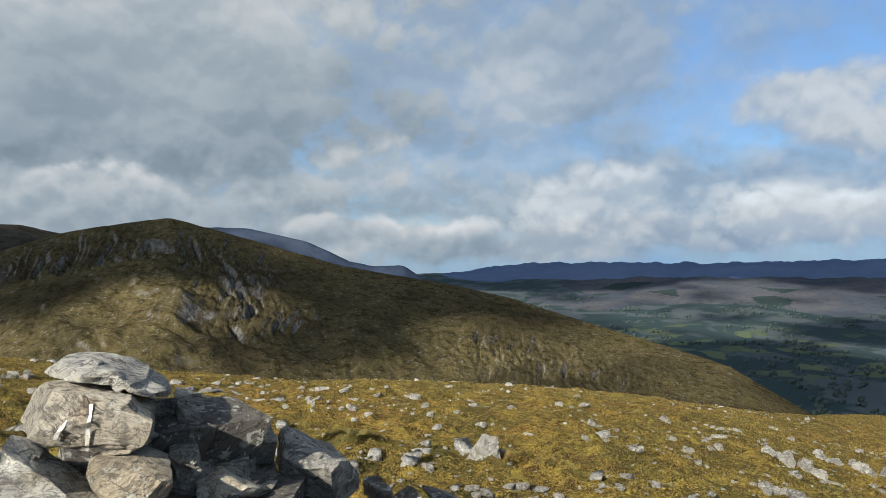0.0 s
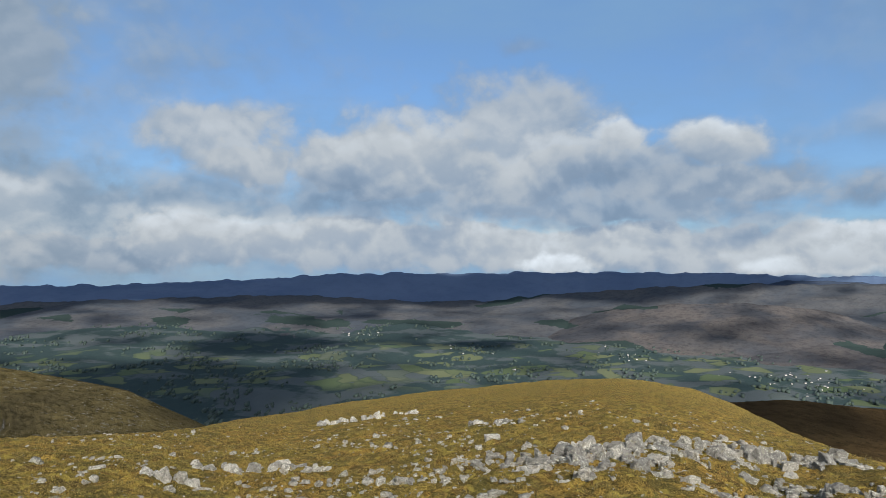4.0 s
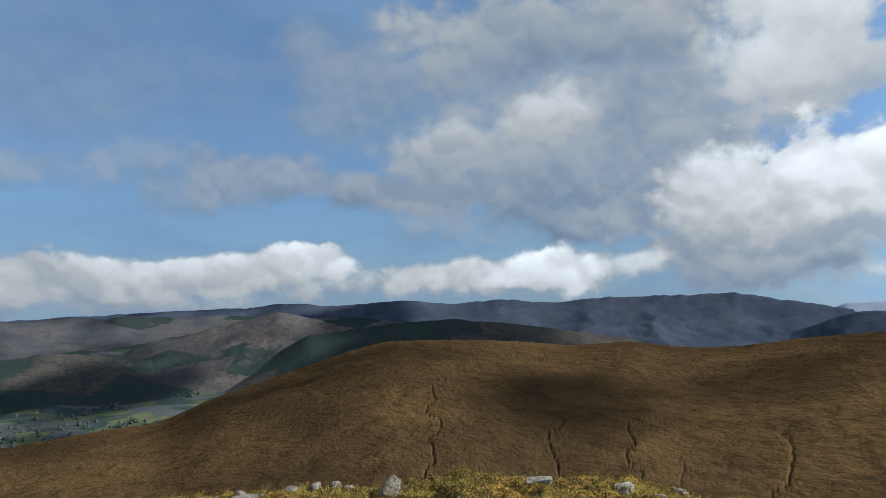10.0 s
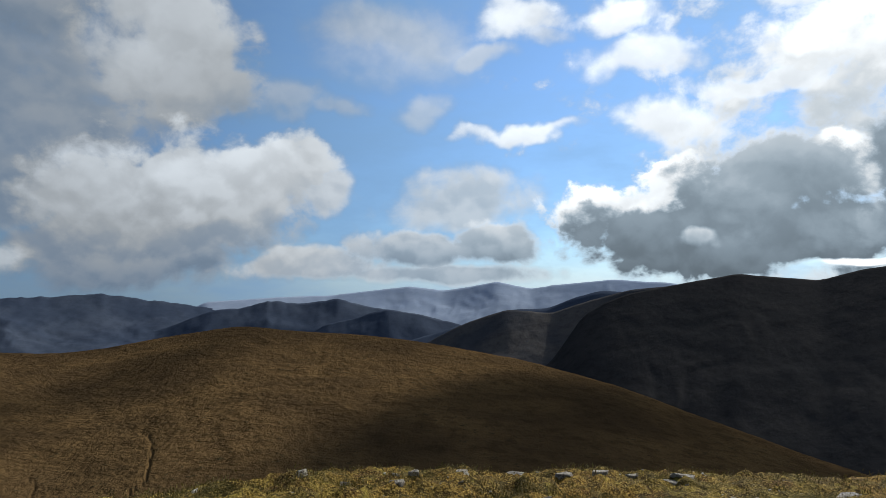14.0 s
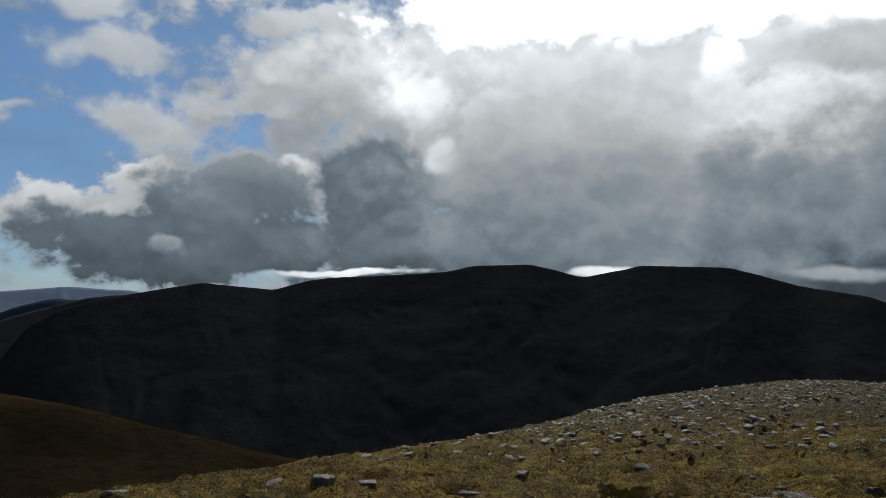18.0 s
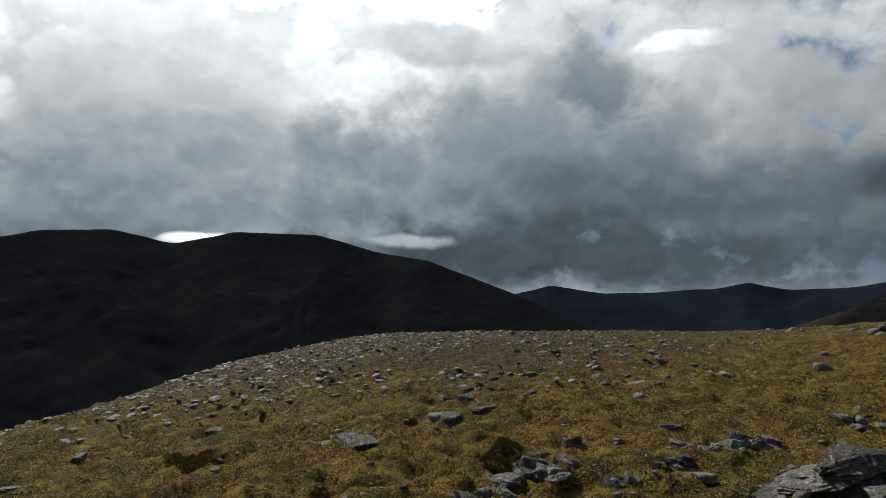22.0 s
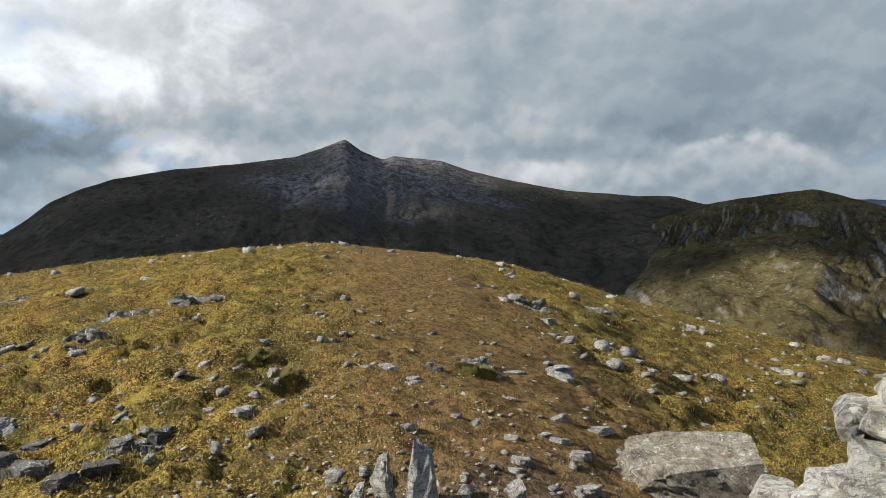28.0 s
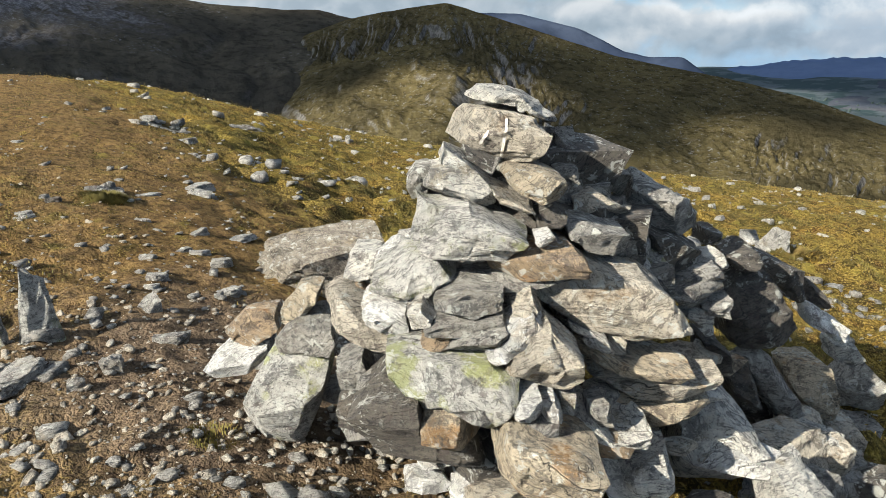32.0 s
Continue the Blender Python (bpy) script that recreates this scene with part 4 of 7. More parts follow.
def stone_material(tone):
    base, streak, stain = TONES[tone]
    m = bpy.data.materials.new("stone_" + tone)
    m.use_nodes = True
    w = Net(m.node_tree)
    info = w.node("ShaderNodeObjectInfo").outputs["Random"]
    geo = w.node("ShaderNodeNewGeometry")
    island = geo.outputs["Random Per Island"]
    p = w.vmath("ADD", geo.outputs["Position"], w.xyz(w.mul(info, 31.0), w.mul(info, 57.0), w.mul(info, 13.0)))
    px, py, pz = w.split(p)
    dip = w.add(pz, w.mul(px, w.sub(w.mul(info, 1.6), 0.8)), w.mul(py, w.sub(w.mul(w.math("FRACT", w.mul(info, 7.3)), 1.6), 0.8)))
    tilt = w.xyz(px, w.mul(py, 1.3), w.add(w.mul(dip, 2.8), w.mul(w.noise(p, 5.0, 4), 0.35)))
    layers = w.noise(tilt, 9.0, 10, 0.78)
    pits_w, patch_w = w.noise(p, 12.0, 4, 0.6), w.noise(p, 3.0, 3, 0.5)
    patch = w.noise(p, 5.0, 6, 0.62, 0.4)
    grain = w.noise(p, 120.0, 4, 0.75)
    pits = w.noise(p, 30.0, 8, 0.74)
    fine_bed = w.noise(w.vmath("MULTIPLY", tilt, (0.7, 0.7, 4.0)), 14.0, 8, 0.7)
    col = w.mix(w.ramp(layers, 0.48, 0.66, 0, 0.7), base, streak)
    col = w.mix(w.ramp(fine_bed, 0.53, 0.60, 0, 0.75), col, tuple(c * 0.5 for c in streak))
    col = w.mix(w.ramp(fine_bed, 0.46, 0.38, 0, 0.4), col, tuple(min(0.8, c * 1.35) for c in base))
    crack = w.cells(w.vmath("ADD", w.vmath("MULTIPLY", tilt, (1, 1, 0.8)), w.xyz(w.mul(pits_w, 0.25), w.mul(patch_w, 0.25), 0)), 7.0, "DISTANCE_TO_EDGE")
    cracked = w.mul(w.ramp(crack, 0.026, 0.006), w.ramp(patch_w, 0.52, 0.60))
    col = w.mix(w.mul(cracked, 0.9), col, (0.02, 0.018, 0.015))
    col = w.mix(w.ramp(patch, 0.56, 0.66, 0, 0.85), col, stain)
    col = w.mix(w.ramp(pits, 0.55, 0.66, 0, 0.85), col, tuple(c * 0.35 for c in streak))
    col = w.mix(w.ramp(grain, 0.52, 0.68, 0, 0.6), col, tuple(min(1, c * 1.3) for c in base))
    speck = w.noise(p, 70.0, 5, 0.8)
    col = w.mix(w.ramp(speck, 0.53, 0.62, 0, 0.65), col, tuple(c * 0.3 for c in streak))
    blot = w.noise(p, 16.0, 7, 0.75, 0.3)
    col = w.mix(w.ramp(blot, 0.53, 0.60, 0, 0.7), col, tuple(c * 0.62 for c in streak))
    col = w.mix(w.ramp(blot, 0.46, 0.40, 0, 0.55), col, tuple(min(0.85, c * 1.3) for c in base))
    dots = w.add(w.cells(p, 10.0), w.mul(w.sub(grain, 0.5), 0.25))
    spot = w.mul(w.ramp(dots, 0.26, 0.18), w.ramp(w.noise(p, 3.4, 2), 0.50, 0.58))
    col = w.mix(w.mul(spot, 0.75 if tone in ("dark", "moss") else 0.2), col, (0.55, 0.56, 0.50) if tone != "moss" else (0.38, 0.40, 0.16))
    if tone in ("lichen", "moss"):
        col = w.mix(w.mul(w.ramp(w.noise(p, 7.0, 7, 0.7), 0.50, 0.60), w.ramp(w.noise(p, 2.2, 2), 0.45, 0.56), 0.8), col, (0.30, 0.32, 0.13))
    # crusts of grey and black lichen with sharp rims
    crust = w.noise(p, 26.0, 9, 0.7, 0.5)
    where = w.noise(p, 4.2, 3, 0.5)
    col = w.mix(w.mul(w.ramp(crust, 0.545, 0.575), w.ramp(where, 0.46, 0.58), 0.6), col, (0.075, 0.056, 0.052))
    col = w.mix(w.mul(w.ramp(crust, 0.445, 0.415), w.ramp(where, 0.58, 0.46), 0.7), col, (0.60, 0.61, 0.56))
    tint = w.ramp(w.add(w.mul(info, 0.5), w.mul(island, 0.5)), 0, 1, 0.95, 1.32, "LINEAR")
    col = w.mix(1.0, col, w.xyz(tint, tint, w.mul(tint, 0.98)), "MULTIPLY")
    bsdf = w.node("ShaderNodeBsdfPrincipled")
    w.put(bsdf.inputs["Base Color"], col)
    w.put(bsdf.inputs["Roughness"], w.ramp(grain, 0.3, 0.7, 0.62, 0.9))
    bsdf.inputs["Specular IOR Level"].default_value = 0.35
    relief = w.add(w.mul(layers, 1.5), w.mul(fine_bed, 1.5), w.mul(cracked, -1.0), w.mul(pits, 1.1), w.mul(grain, 0.4))
    w.put(bsdf.inputs["Normal"], w.bump(relief, 1.0, 0.04))
    w.t.links.new(bsdf.outputs[0], w.node("ShaderNodeOutputMaterial").inputs[0])
    return m


STONE = {t: stone_material(t) for t in TONES}


def finish(bm, name, mat, cuts=2, jag=0.012, angle=38, seed=0, chips=0):
    """Break the faces up, roughen them and turn the bmesh into a mesh."""
    rnd = random.Random(seed * 17 + 3)
    for _ in range(chips):
        # knock a corner off
        n = Vector((rnd.gauss(0, 1), rnd.gauss(0, 1), rnd.gauss(0, 1))).normalized()
        reach = [v.co.dot(n) for v in bm.verts]
        lo, hi = min(reach), max(reach)
        cut = n * (lo + (hi - lo) * rnd.uniform(0.84, 0.94))
        r = bmesh.ops.bisect_plane(bm, geom=bm.verts[:] + bm.edges[:] + bm.faces[:], plane_co=cut, plane_no=n, clear_outer=True)
        rim = [e for e in r["geom_cut"] if isinstance(e, bmesh.types.BMEdge)]
        bmesh.ops.holes_fill(bm, edges=rim, sides=0)
    bmesh.ops.recalc_face_normals(bm, faces=bm.faces[:])
    bmesh.ops.triangulate(bm, faces=bm.faces[:])
    for _ in range(cuts):
        bmesh.ops.subdivide_edges(bm, edges=bm.edges[:], cuts=1, use_grid_fill=True)
    bm.normal_update()
    off = Vector((seed * 7.31, seed * 3.17, seed * 1.73))
    for v in bm.verts:
        q = v.co + off
        lay = round(2.2 * noise.noise(Vector((q.x * 2, q.y * 2, q.z * 26)))) / 2.2
        big = noise.noise(q * 7)
        fine = noise.noise(q * 26)
        v.co += v.normal * jag * (0.8 * big + 0.9 * lay + 0.4 * fine)
    bmesh.ops.triangulate(bm, faces=bm.faces[:])
    me = bpy.data.meshes.new(name)
    bm.to_mesh(me)
    bm.free()
    me.materials.append(mat)
    me.polygons.foreach_set("use_smooth", np.ones(len(me.polygons), bool))
    me.set_sharp_from_angle(angle=radians(angle))
    return me


def outline_stone(profile, thick, seed):
    """A stone with the given face outline (centimetres) and thickness (metres), weathered at its edges."""
    rnd = random.Random(seed)
    pts = [Vector((a / 100, 0, b / 100)) for a, b in profile]
    if sum(p.x * q.z - q.x * p.z for p, q in zip(pts, pts[1:] + pts[:1])) > 0:
        pts.reverse()
    mid = sum(pts, Vector()) / len(pts)
    bm = bmesh.new()
    lean = rnd.uniform(-0.38, 0.15)
    crest = mid.z + rnd.uniform(-0.2, 0.5) * (max(p.z for p in pts) - mid.z)
    over, under = rnd.uniform(0.35, 1.0), rnd.uniform(0.1, 0.75)
    shove = rnd.uniform(-0.035, 0.045)
    rings = []
    for depth, size in ((-0.53, 0.48), (-0.5, 0.88), (-0.44, 0.93), (0.0, 0.94), (0.40, 0.90), (0.5, 0.7)):
        ring = []
        for p in pts:
            q = mid + (p - mid) * size * (1 if depth == 0 else rnd.uniform(0.95, 1.03))
            y = depth * thick
            if depth < 0:
                up = q.z - crest
                y += lean * (q.x - mid.x) + (over * up if up > 0 else -under * up) + shove
            jit = 0.022 if size < 0.6 else 0.008
            ring.append(bm.verts.new((q.x, y + rnd.uniform(-jit, jit), q.z)))
        rings.append(ring)
    n = len(pts)
    for a, b in zip(rings, rings[1:]):
        for i in range(n):
            bm.faces.new((a[i], a[(i + 1) % n], b[(i + 1) % n], b[i]))
    bm.faces.new(tuple(reversed(rings[0])))
    bm.faces.new(tuple(rings[-1]))
    bmesh.ops.recalc_face_normals(bm, faces=bm.faces[:])
    return bm


def hull_stone(kind, seed):
    """A loose stone in a box of 1 x 1 x 1, base at z = 0."""
    rnd = random.Random(seed)
    bm = bmesh.new()
    if kind == "bigslab":
        for x, y, z in itertools.product((-0.5, -0.1, 0.5), (-0.5, 0.5), (0, 1)):
            bm.verts.new((x + rnd.uniform(-0.06, 0.06), y * (0.8 if x > 0.3 else 1) + rnd.uniform(-0.07, 0.07), z + rnd.uniform(-0.1, 0.1)))
        bmesh.ops.convex_hull(bm, input=bm.verts[:])
        bmesh.ops.delete(bm, geom=[v for v in bm.verts if not v.link_faces], context="VERTS")
        return bm
    if kind == "flat":
        # a cleaved plate with a broken outline
        n = rnd.randint(5, 8)
        turns = sorted((k + rnd.uniform(-0.38, 0.38)) * 2 * math.pi / n for k in range(n))
        reach = [rnd.uniform(0.36, 0.54) for _ in range(n)]
        sx, sy, taper = rnd.uniform(-0.25, 0.25), rnd.uniform(-0.25, 0.25), rnd.uniform(0.78, 0.95)
        for a, q in zip(turns, reach):
            x, y = q * math.cos(a), q * math.sin(a)
            bm.verts.new((x, y, -0.25))
            bm.verts.new((x, y, 0.55 + sx * x + sy * y + rnd.uniform(-0.12, 0.08)))
            bm.verts.new((x * taper, y * taper, 0.85 + sx * x + sy * y + rnd.uniform(-0.06, 0.06)))
    elif kind == "block":
        # a joint-bounded block, skewed, with one corner often gone
        lost, slant = rnd.randrange(8), rnd.uniform(0.6, 2.0)
        lean = (rnd.uniform(-0.18, 0.18), rnd.uniform(-0.18, 0.18))
        for k, (x, y, z) in enumerate(itertools.product((-0.45, 0.45), (-0.45, 0.45), (0, 1))):
            f = 0.55 if k == lost else 1
            bm.verts.new((x * f + lean[0] * z + rnd.uniform(-0.1, 0.1), y * f + lean[1] * z + rnd.uniform(-0.1, 0.1), z * (f if z else 1) * (1 + 0.35 * x * slant) + rnd.uniform(-0.16, 0.1) - 0.12))
    for _ in range({"flat": 0, "block": 0, "boulder": 26, "fin": 12, "outcrop": 22, "bigslab": 18}[kind]):
        x, y, z = rnd.uniform(-0.5, 0.5), rnd.uniform(-0.5, 0.5), rnd.uniform(0, 1)
        side = rnd.randrange(4)
        if kind == "boulder":
            v = Vector((rnd.gauss(0, 1), rnd.gauss(0, 1), rnd.gauss(0, 1))).normalized() * 0.55
            x, y, z = v.x, v.y, 0.42 + v.z
        elif kind == "fin":
            z = rnd.choice((0, 0, 0.55, 1.0))
            k = 1 - 0.75 * z
            x, y = 1.4 * x * k + 0.1 * z, y * k
        elif side == 0:
            x = rnd.choice((-0.5, 0.5))
        elif side == 1:
            y = rnd.choice((-0.5, 0.5))
        elif side == 2:
            z = rnd.choice((0.0, 1.0 if kind != "outcrop" else rnd.uniform(0.55, 1)))
        if kind == "outcrop":
            z *= 1 - 0.5 * abs(x)
        bm.verts.new((x, y, z - 0.12))
    r = bmesh.ops.convex_hull(bm, input=bm.verts[:])
    loose = [v for v in bm.verts if not v.link_faces]
    bmesh.ops.delete(bm, geom=loose, context="VERTS")
    return bm


def part(name, me, parent, label=""):
    ob = new(name, me)
    ob.parent = parent
    return tagged(ob, label) if label else ob

# ---- the cairn ----
CAIRN_TURN = 350.9
cairn = tagged(new("cairn"), "summit cairn of stacked pale quartzite stones with lichen and paint marks", "cairn")
cairn.location = (-0.42, 2.5, -0.1)
_count = [0]


def cairn_stone(x, y, z, thick, tone, profile):
    _count[0] += 1
    seed = _count[0]
    bm = outline_stone(profile, thick, seed)
    me = finish(bm, "stone", STONE[tone], 3 if max(abs(a) for a, b in profile) > 23 else 2, 0.012, 24, seed, 6)
    ob = part("stone", me, cairn)
    ob.matrix_local = Matrix.Translation(-cairn.location) @ pose(x, y, z, 0, 0, -CAIRN_TURN)
    return ob


cairn_stone(-0.52, 2.37, 1.09, 0.30, "pale", [(-16, 4), (-12, 7), (0, 5), (10, 1), (16, -5), (14, -7), (4, -1), (-8, 2)])
cairn_stone(-0.55, 2.28, 1.14, 0.08, "pale", [(-3, -0), (0, 2), (3, -0), (0, -1)])
top_block = cairn_stone(-0.57, 2.31, 1.02, 0.38, "tan", [(-17, 1), (-14, 9), (-4, 7), (6, 6), (12, 5), (18, -0), (16, -10), (6, -10), (-5, -6), (-17, -2)])
cairn_stone(-0.70, 2.25, 0.94, 0.25, "pale", [(-3, 5), (5, -0), (3, -3), (-5, -1)])
cairn_stone(-0.66, 2.18, 0.87, 0.32, "pale", [(-13, -1), (-9, 7), (-3, 9), (5, 4), (11, -2), (11, -6), (6, -9), (-8, -3)])
cairn_stone(-0.81, 2.25, 0.86, 0.22, "grey", [(-4, 1), (-1, 5), (6, 6), (3, -3), (-0, -5), (-4, -4)])
cairn_stone(-0.44, 2.19, 0.88, 0.30, "ochre", [(-11, 2), (-8, 5), (1, 5), (10, 1), (9, -4), (2, -6), (-4, -3)])
cairn_stone(-0.49, 2.16, 0.82, 0.26, "tan", [(-9, 6), (5, -1), (7, -3), (3, -3), (-6, 1)])
cairn_stone(-0.66, 2.13, 0.75, 0.40, "lichen", [(-21, 13), (-7, 9), (3, 9), (11, 4), (22, -1), (22, -4), (13, -9), (3, -11), (-9, -10), (-16, -5), (-20, 4)])
# filler stone, its dark tone standing in for the shadow there
cairn_stone(-0.48, 2.21, 0.75, 0.25, "dark", [(-7, 5), (6, 2), (5, -5), (-4, -2)])
cairn_stone(-0.38, 2.18, 0.77, 0.20, "dark", [(-5, 1), (1, 4), (5, 1), (3, -3), (-4, -3)])
cairn_stone(-0.39, 2.05, 0.74, 0.12, "white", [(-4, -0), (2, 2), (3, 0), (-2, -2)])
cairn_stone(-0.38, 2.14, 0.70, 0.20, "grey", [(-5, 1), (3, 2), (5, -1), (-3, -3)])
cairn_stone(-0.42, 2.09, 0.66, 0.34, "orange", [(-17, 0), (-14, 2), (13, 6), (16, 2), (15, -2), (1, -4), (-13, -5)])
cairn_stone(-0.41, 2.07, 0.61, 0.30, "grey", [(-15, 1), (-0, 1), (15, 3), (16, 1), (-3, -3), (-12, -3)])
cairn_stone(-0.24, 2.27, 0.70, 0.36, "grey", [(-12, 6), (-4, 5), (11, 1), (13, -4), (6, -6), (-4, -4), (-10, 1)])
cairn_stone(-0.22, 2.42, 0.74, 0.34, "tan", [(-11, 5), (-2, 7), (13, -2), (13, -5), (-2, -4), (-11, -0)])
cairn_stone(-0.33, 2.39, 0.85, 0.25, "grey", [(-5, 4), (2, 6), (4, -2), (1, -6), (-3, -3)])
cairn_stone(-0.32, 2.63, 0.90, 0.40, "grey", [(-8, 9), (7, 0), (9, -6), (-0, -5), (-8, 2)])
cairn_stone(-0.17, 2.76, 0.78, 0.35, "grey", [(-7, 6), (7, 3), (5, -6), (-6, -3)])
cairn_stone(0.03, 2.76, 0.68, 0.32, "grey", [(-11, 14), (-1, 8), (10, 2), (15, -4), (15, -9), (9, -13), (-5, -9), (-16, 1), (-15, 9)])
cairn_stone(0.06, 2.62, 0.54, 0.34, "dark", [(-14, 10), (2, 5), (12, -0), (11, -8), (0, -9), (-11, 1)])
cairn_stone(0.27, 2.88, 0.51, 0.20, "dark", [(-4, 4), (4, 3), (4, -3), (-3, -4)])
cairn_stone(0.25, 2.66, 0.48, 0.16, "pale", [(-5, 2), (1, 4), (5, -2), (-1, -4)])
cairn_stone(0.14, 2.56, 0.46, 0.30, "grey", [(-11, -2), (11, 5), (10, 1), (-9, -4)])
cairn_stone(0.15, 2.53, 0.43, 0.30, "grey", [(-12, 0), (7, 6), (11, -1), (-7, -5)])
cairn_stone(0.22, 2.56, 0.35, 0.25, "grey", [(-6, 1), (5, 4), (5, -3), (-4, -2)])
# next four: dark tone carries the shade on the cairn's right side
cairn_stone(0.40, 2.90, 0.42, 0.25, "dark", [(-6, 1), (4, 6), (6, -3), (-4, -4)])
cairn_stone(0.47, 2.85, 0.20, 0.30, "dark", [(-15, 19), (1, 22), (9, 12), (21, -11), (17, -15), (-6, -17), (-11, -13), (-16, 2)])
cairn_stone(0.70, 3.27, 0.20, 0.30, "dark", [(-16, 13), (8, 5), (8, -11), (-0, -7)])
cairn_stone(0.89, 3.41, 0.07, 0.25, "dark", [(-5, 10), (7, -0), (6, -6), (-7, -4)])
cairn_stone(0.95, 3.26, -0.03, 0.20, "white", [(-17, 13), (-5, 8), (13, -5), (15, -9), (5, -8), (-11, 1)])
cairn_stone(1.09, 3.39, -0.22, 0.25, "pale", [(-10, 7), (-1, 9), (11, -3), (6, -9), (-6, -4)])
cairn_stone(-0.18, 2.09, 0.52, 0.42, "tan", [(-26, 12), (-23, 14), (-10, 13), (11, 8), (19, 2), (25, -5), (27, -12), (26, -17), (8, -13), (-10, -6), (-21, -1), (-26, 5)])
cairn_stone(-0.46, 1.89, 0.49, 0.30, "white", [(-10, -3), (-5, 2), (4, 9), (8, 6), (10, 2), (6, -2), (-4, -6), (-9, -8)])
cairn_stone(-0.39, 1.83, 0.44, 0.32, "tan", [(-14, -2), (-5, 10), (2, 12), (11, 4), (13, -4), (8, -9), (-3, -7), (-12, -5)])
cairn_stone(-0.23, 2.00, 0.43, 0.25, "pale", [(-8, 4), (4, 1), (6, -3), (-2, -2)])
cairn_stone(-0.12, 2.08, 0.34, 0.30, "ochre", [(-17, 6), (-0, 1), (21, -3), (16, -6), (-3, -2), (-16, 3)])
cairn_stone(-0.05, 2.14, 0.26, 0.34, "tan", [(-21, 6), (-12, 6), (15, 1), (24, 3), (20, -5), (-6, -5), (-19, -5)])
cairn_stone(-0.02, 2.12, 0.16, 0.32, "ochre", [(-18, 6), (20, 6), (11, -0), (-1, -6), (-12, -5)])
cairn_stone(0.22, 2.35, -0.08, 0.40, "pale", [(-17, 7), (-8, 14), (3, 16), (12, 10), (17, 1), (12, -10), (9, -18), (-12, -18), (-16, -3)])
cairn_stone(-0.20, 1.90, 0.20, 0.28, "pale", [(-14, 3), (-6, 6), (3, -0), (15, 1), (14, -5), (-0, -4), (-12, -1)])
cairn_stone(-0.23, 1.86, 0.17, 0.26, "orange", [(-10, 3), (3, 2), (13, 0), (2, -4), (-8, -1)])
cairn_stone(-0.07, 1.97, 0.03, 0.28, "pale", [(-7, 0), (-1, 6), (8, 10), (8, -2), (0, -7), (-8, -7)])
cairn_stone(-0.38, 1.73, 0.23, 0.32, "ochre", [(-15, 7), (-10, 9), (5, 4), (17, -1), (14, -9), (-12, -10)])
cairn_stone(-0.43, 1.75, 0.33, 0.16, "white", [(-4, -0), (-1, 4), (5, 4), (4, -3), (-3, -4)])
cairn_stone(-0.36, 1.78, 0.32, 0.16, "white", [(-3, 3), (3, 3), (3, -3), (-3, -3)])
cairn_stone(-0.31, 1.81, 0.30, 0.16, "pale", [(-2, 3), (3, 3), (2, -3), (-2, -3)])
cairn_stone(-0.22, 1.90, 0.25, 0.20, "grey", [(-3, 4), (2, 5), (5, -3), (-4, -5)])
cairn_stone(-0.40, 1.78, 0.26, 0.25, "grey", [(-6, 4), (7, 6), (6, -1), (-1, -6), (-6, -3)])
cairn_stone(-0.66, 1.87, 0.37, 0.42, "moss", [(-20, 10), (-11, 10), (1, 8), (12, 8), (21, 3), (20, -3), (14, -11), (7, -12), (-1, -6), (-8, -7), (-14, -2), (-20, 2)])
cairn_stone(-0.63, 1.76, 0.26, 0.30, "ochre", [(-9, 8), (-1, 8), (10, -0), (10, -8), (-1, -6), (-10, -2)])
cairn_stone(-0.79, 1.78, 0.24, 0.42, "dark", [(-21, 10), (-14, 14), (6, 12), (7, 2), (23, -6), (27, -16), (-11, -15), (-16, -1)])
cairn_stone(-0.84, 1.87, 0.26, 0.22, "grey", [(-11, 4), (1, 3), (9, -1), (9, -5), (-8, 1)])
cairn_stone(-1.00, 2.03, 0.24, 0.25, "grey", [(-7, 5), (3, 8), (6, -0), (4, -6), (-6, -7)])
cairn_stone(-1.31, 2.18, 0.03, 0.35, "moss", [(-17, 2), (-7, 20), (10, 21), (20, 24), (17, 10), (8, -13), (-2, -28), (-12, -26), (-18, -10)])
cairn_stone(-1.22, 2.19, 0.29, 0.28, "grey", [(-13, -1), (-4, 8), (6, 10), (14, 4), (9, -5), (1, -8), (-12, -9)])
cairn_stone(-1.59, 2.42, 0.08, 0.26, "white", [(-14, -2), (-6, 5), (12, 7), (14, 2), (4, -5), (-11, -7)])
cairn_stone(-1.53, 2.41, 0.21, 0.22, "orange", [(-12, -2), (-2, 8), (10, 8), (12, 1), (1, -8), (-10, -7)])
cairn_stone(-1.26, 2.24, 0.39, 0.16, "ochre", [(-8, -2), (1, 11), (9, 8), (8, 3), (-2, -10), (-8, -9)])
cairn_stone(-0.94, 2.08, 0.43, 0.36, "tan", [(-18, 8), (-12, 12), (-2, 7), (8, -0), (16, -3), (18, -9), (8, -11), (-3, -6), (-15, 2)])
cairn_stone(-1.03, 2.13, 0.49, 0.14, "orange", [(-5, 2), (3, 4), (6, -1), (1, -3), (-5, -2)])
cairn_stone(-0.88, 2.00, 0.49, 0.24, "white", [(-7, 3), (-4, 5), (7, 3), (8, -4), (2, -5), (-6, -3)])
cairn_stone(-0.75, 1.93, 0.52, 0.20, "pale", [(-5, 2), (0, 4), (5, 1), (3, -3), (-3, -4)])
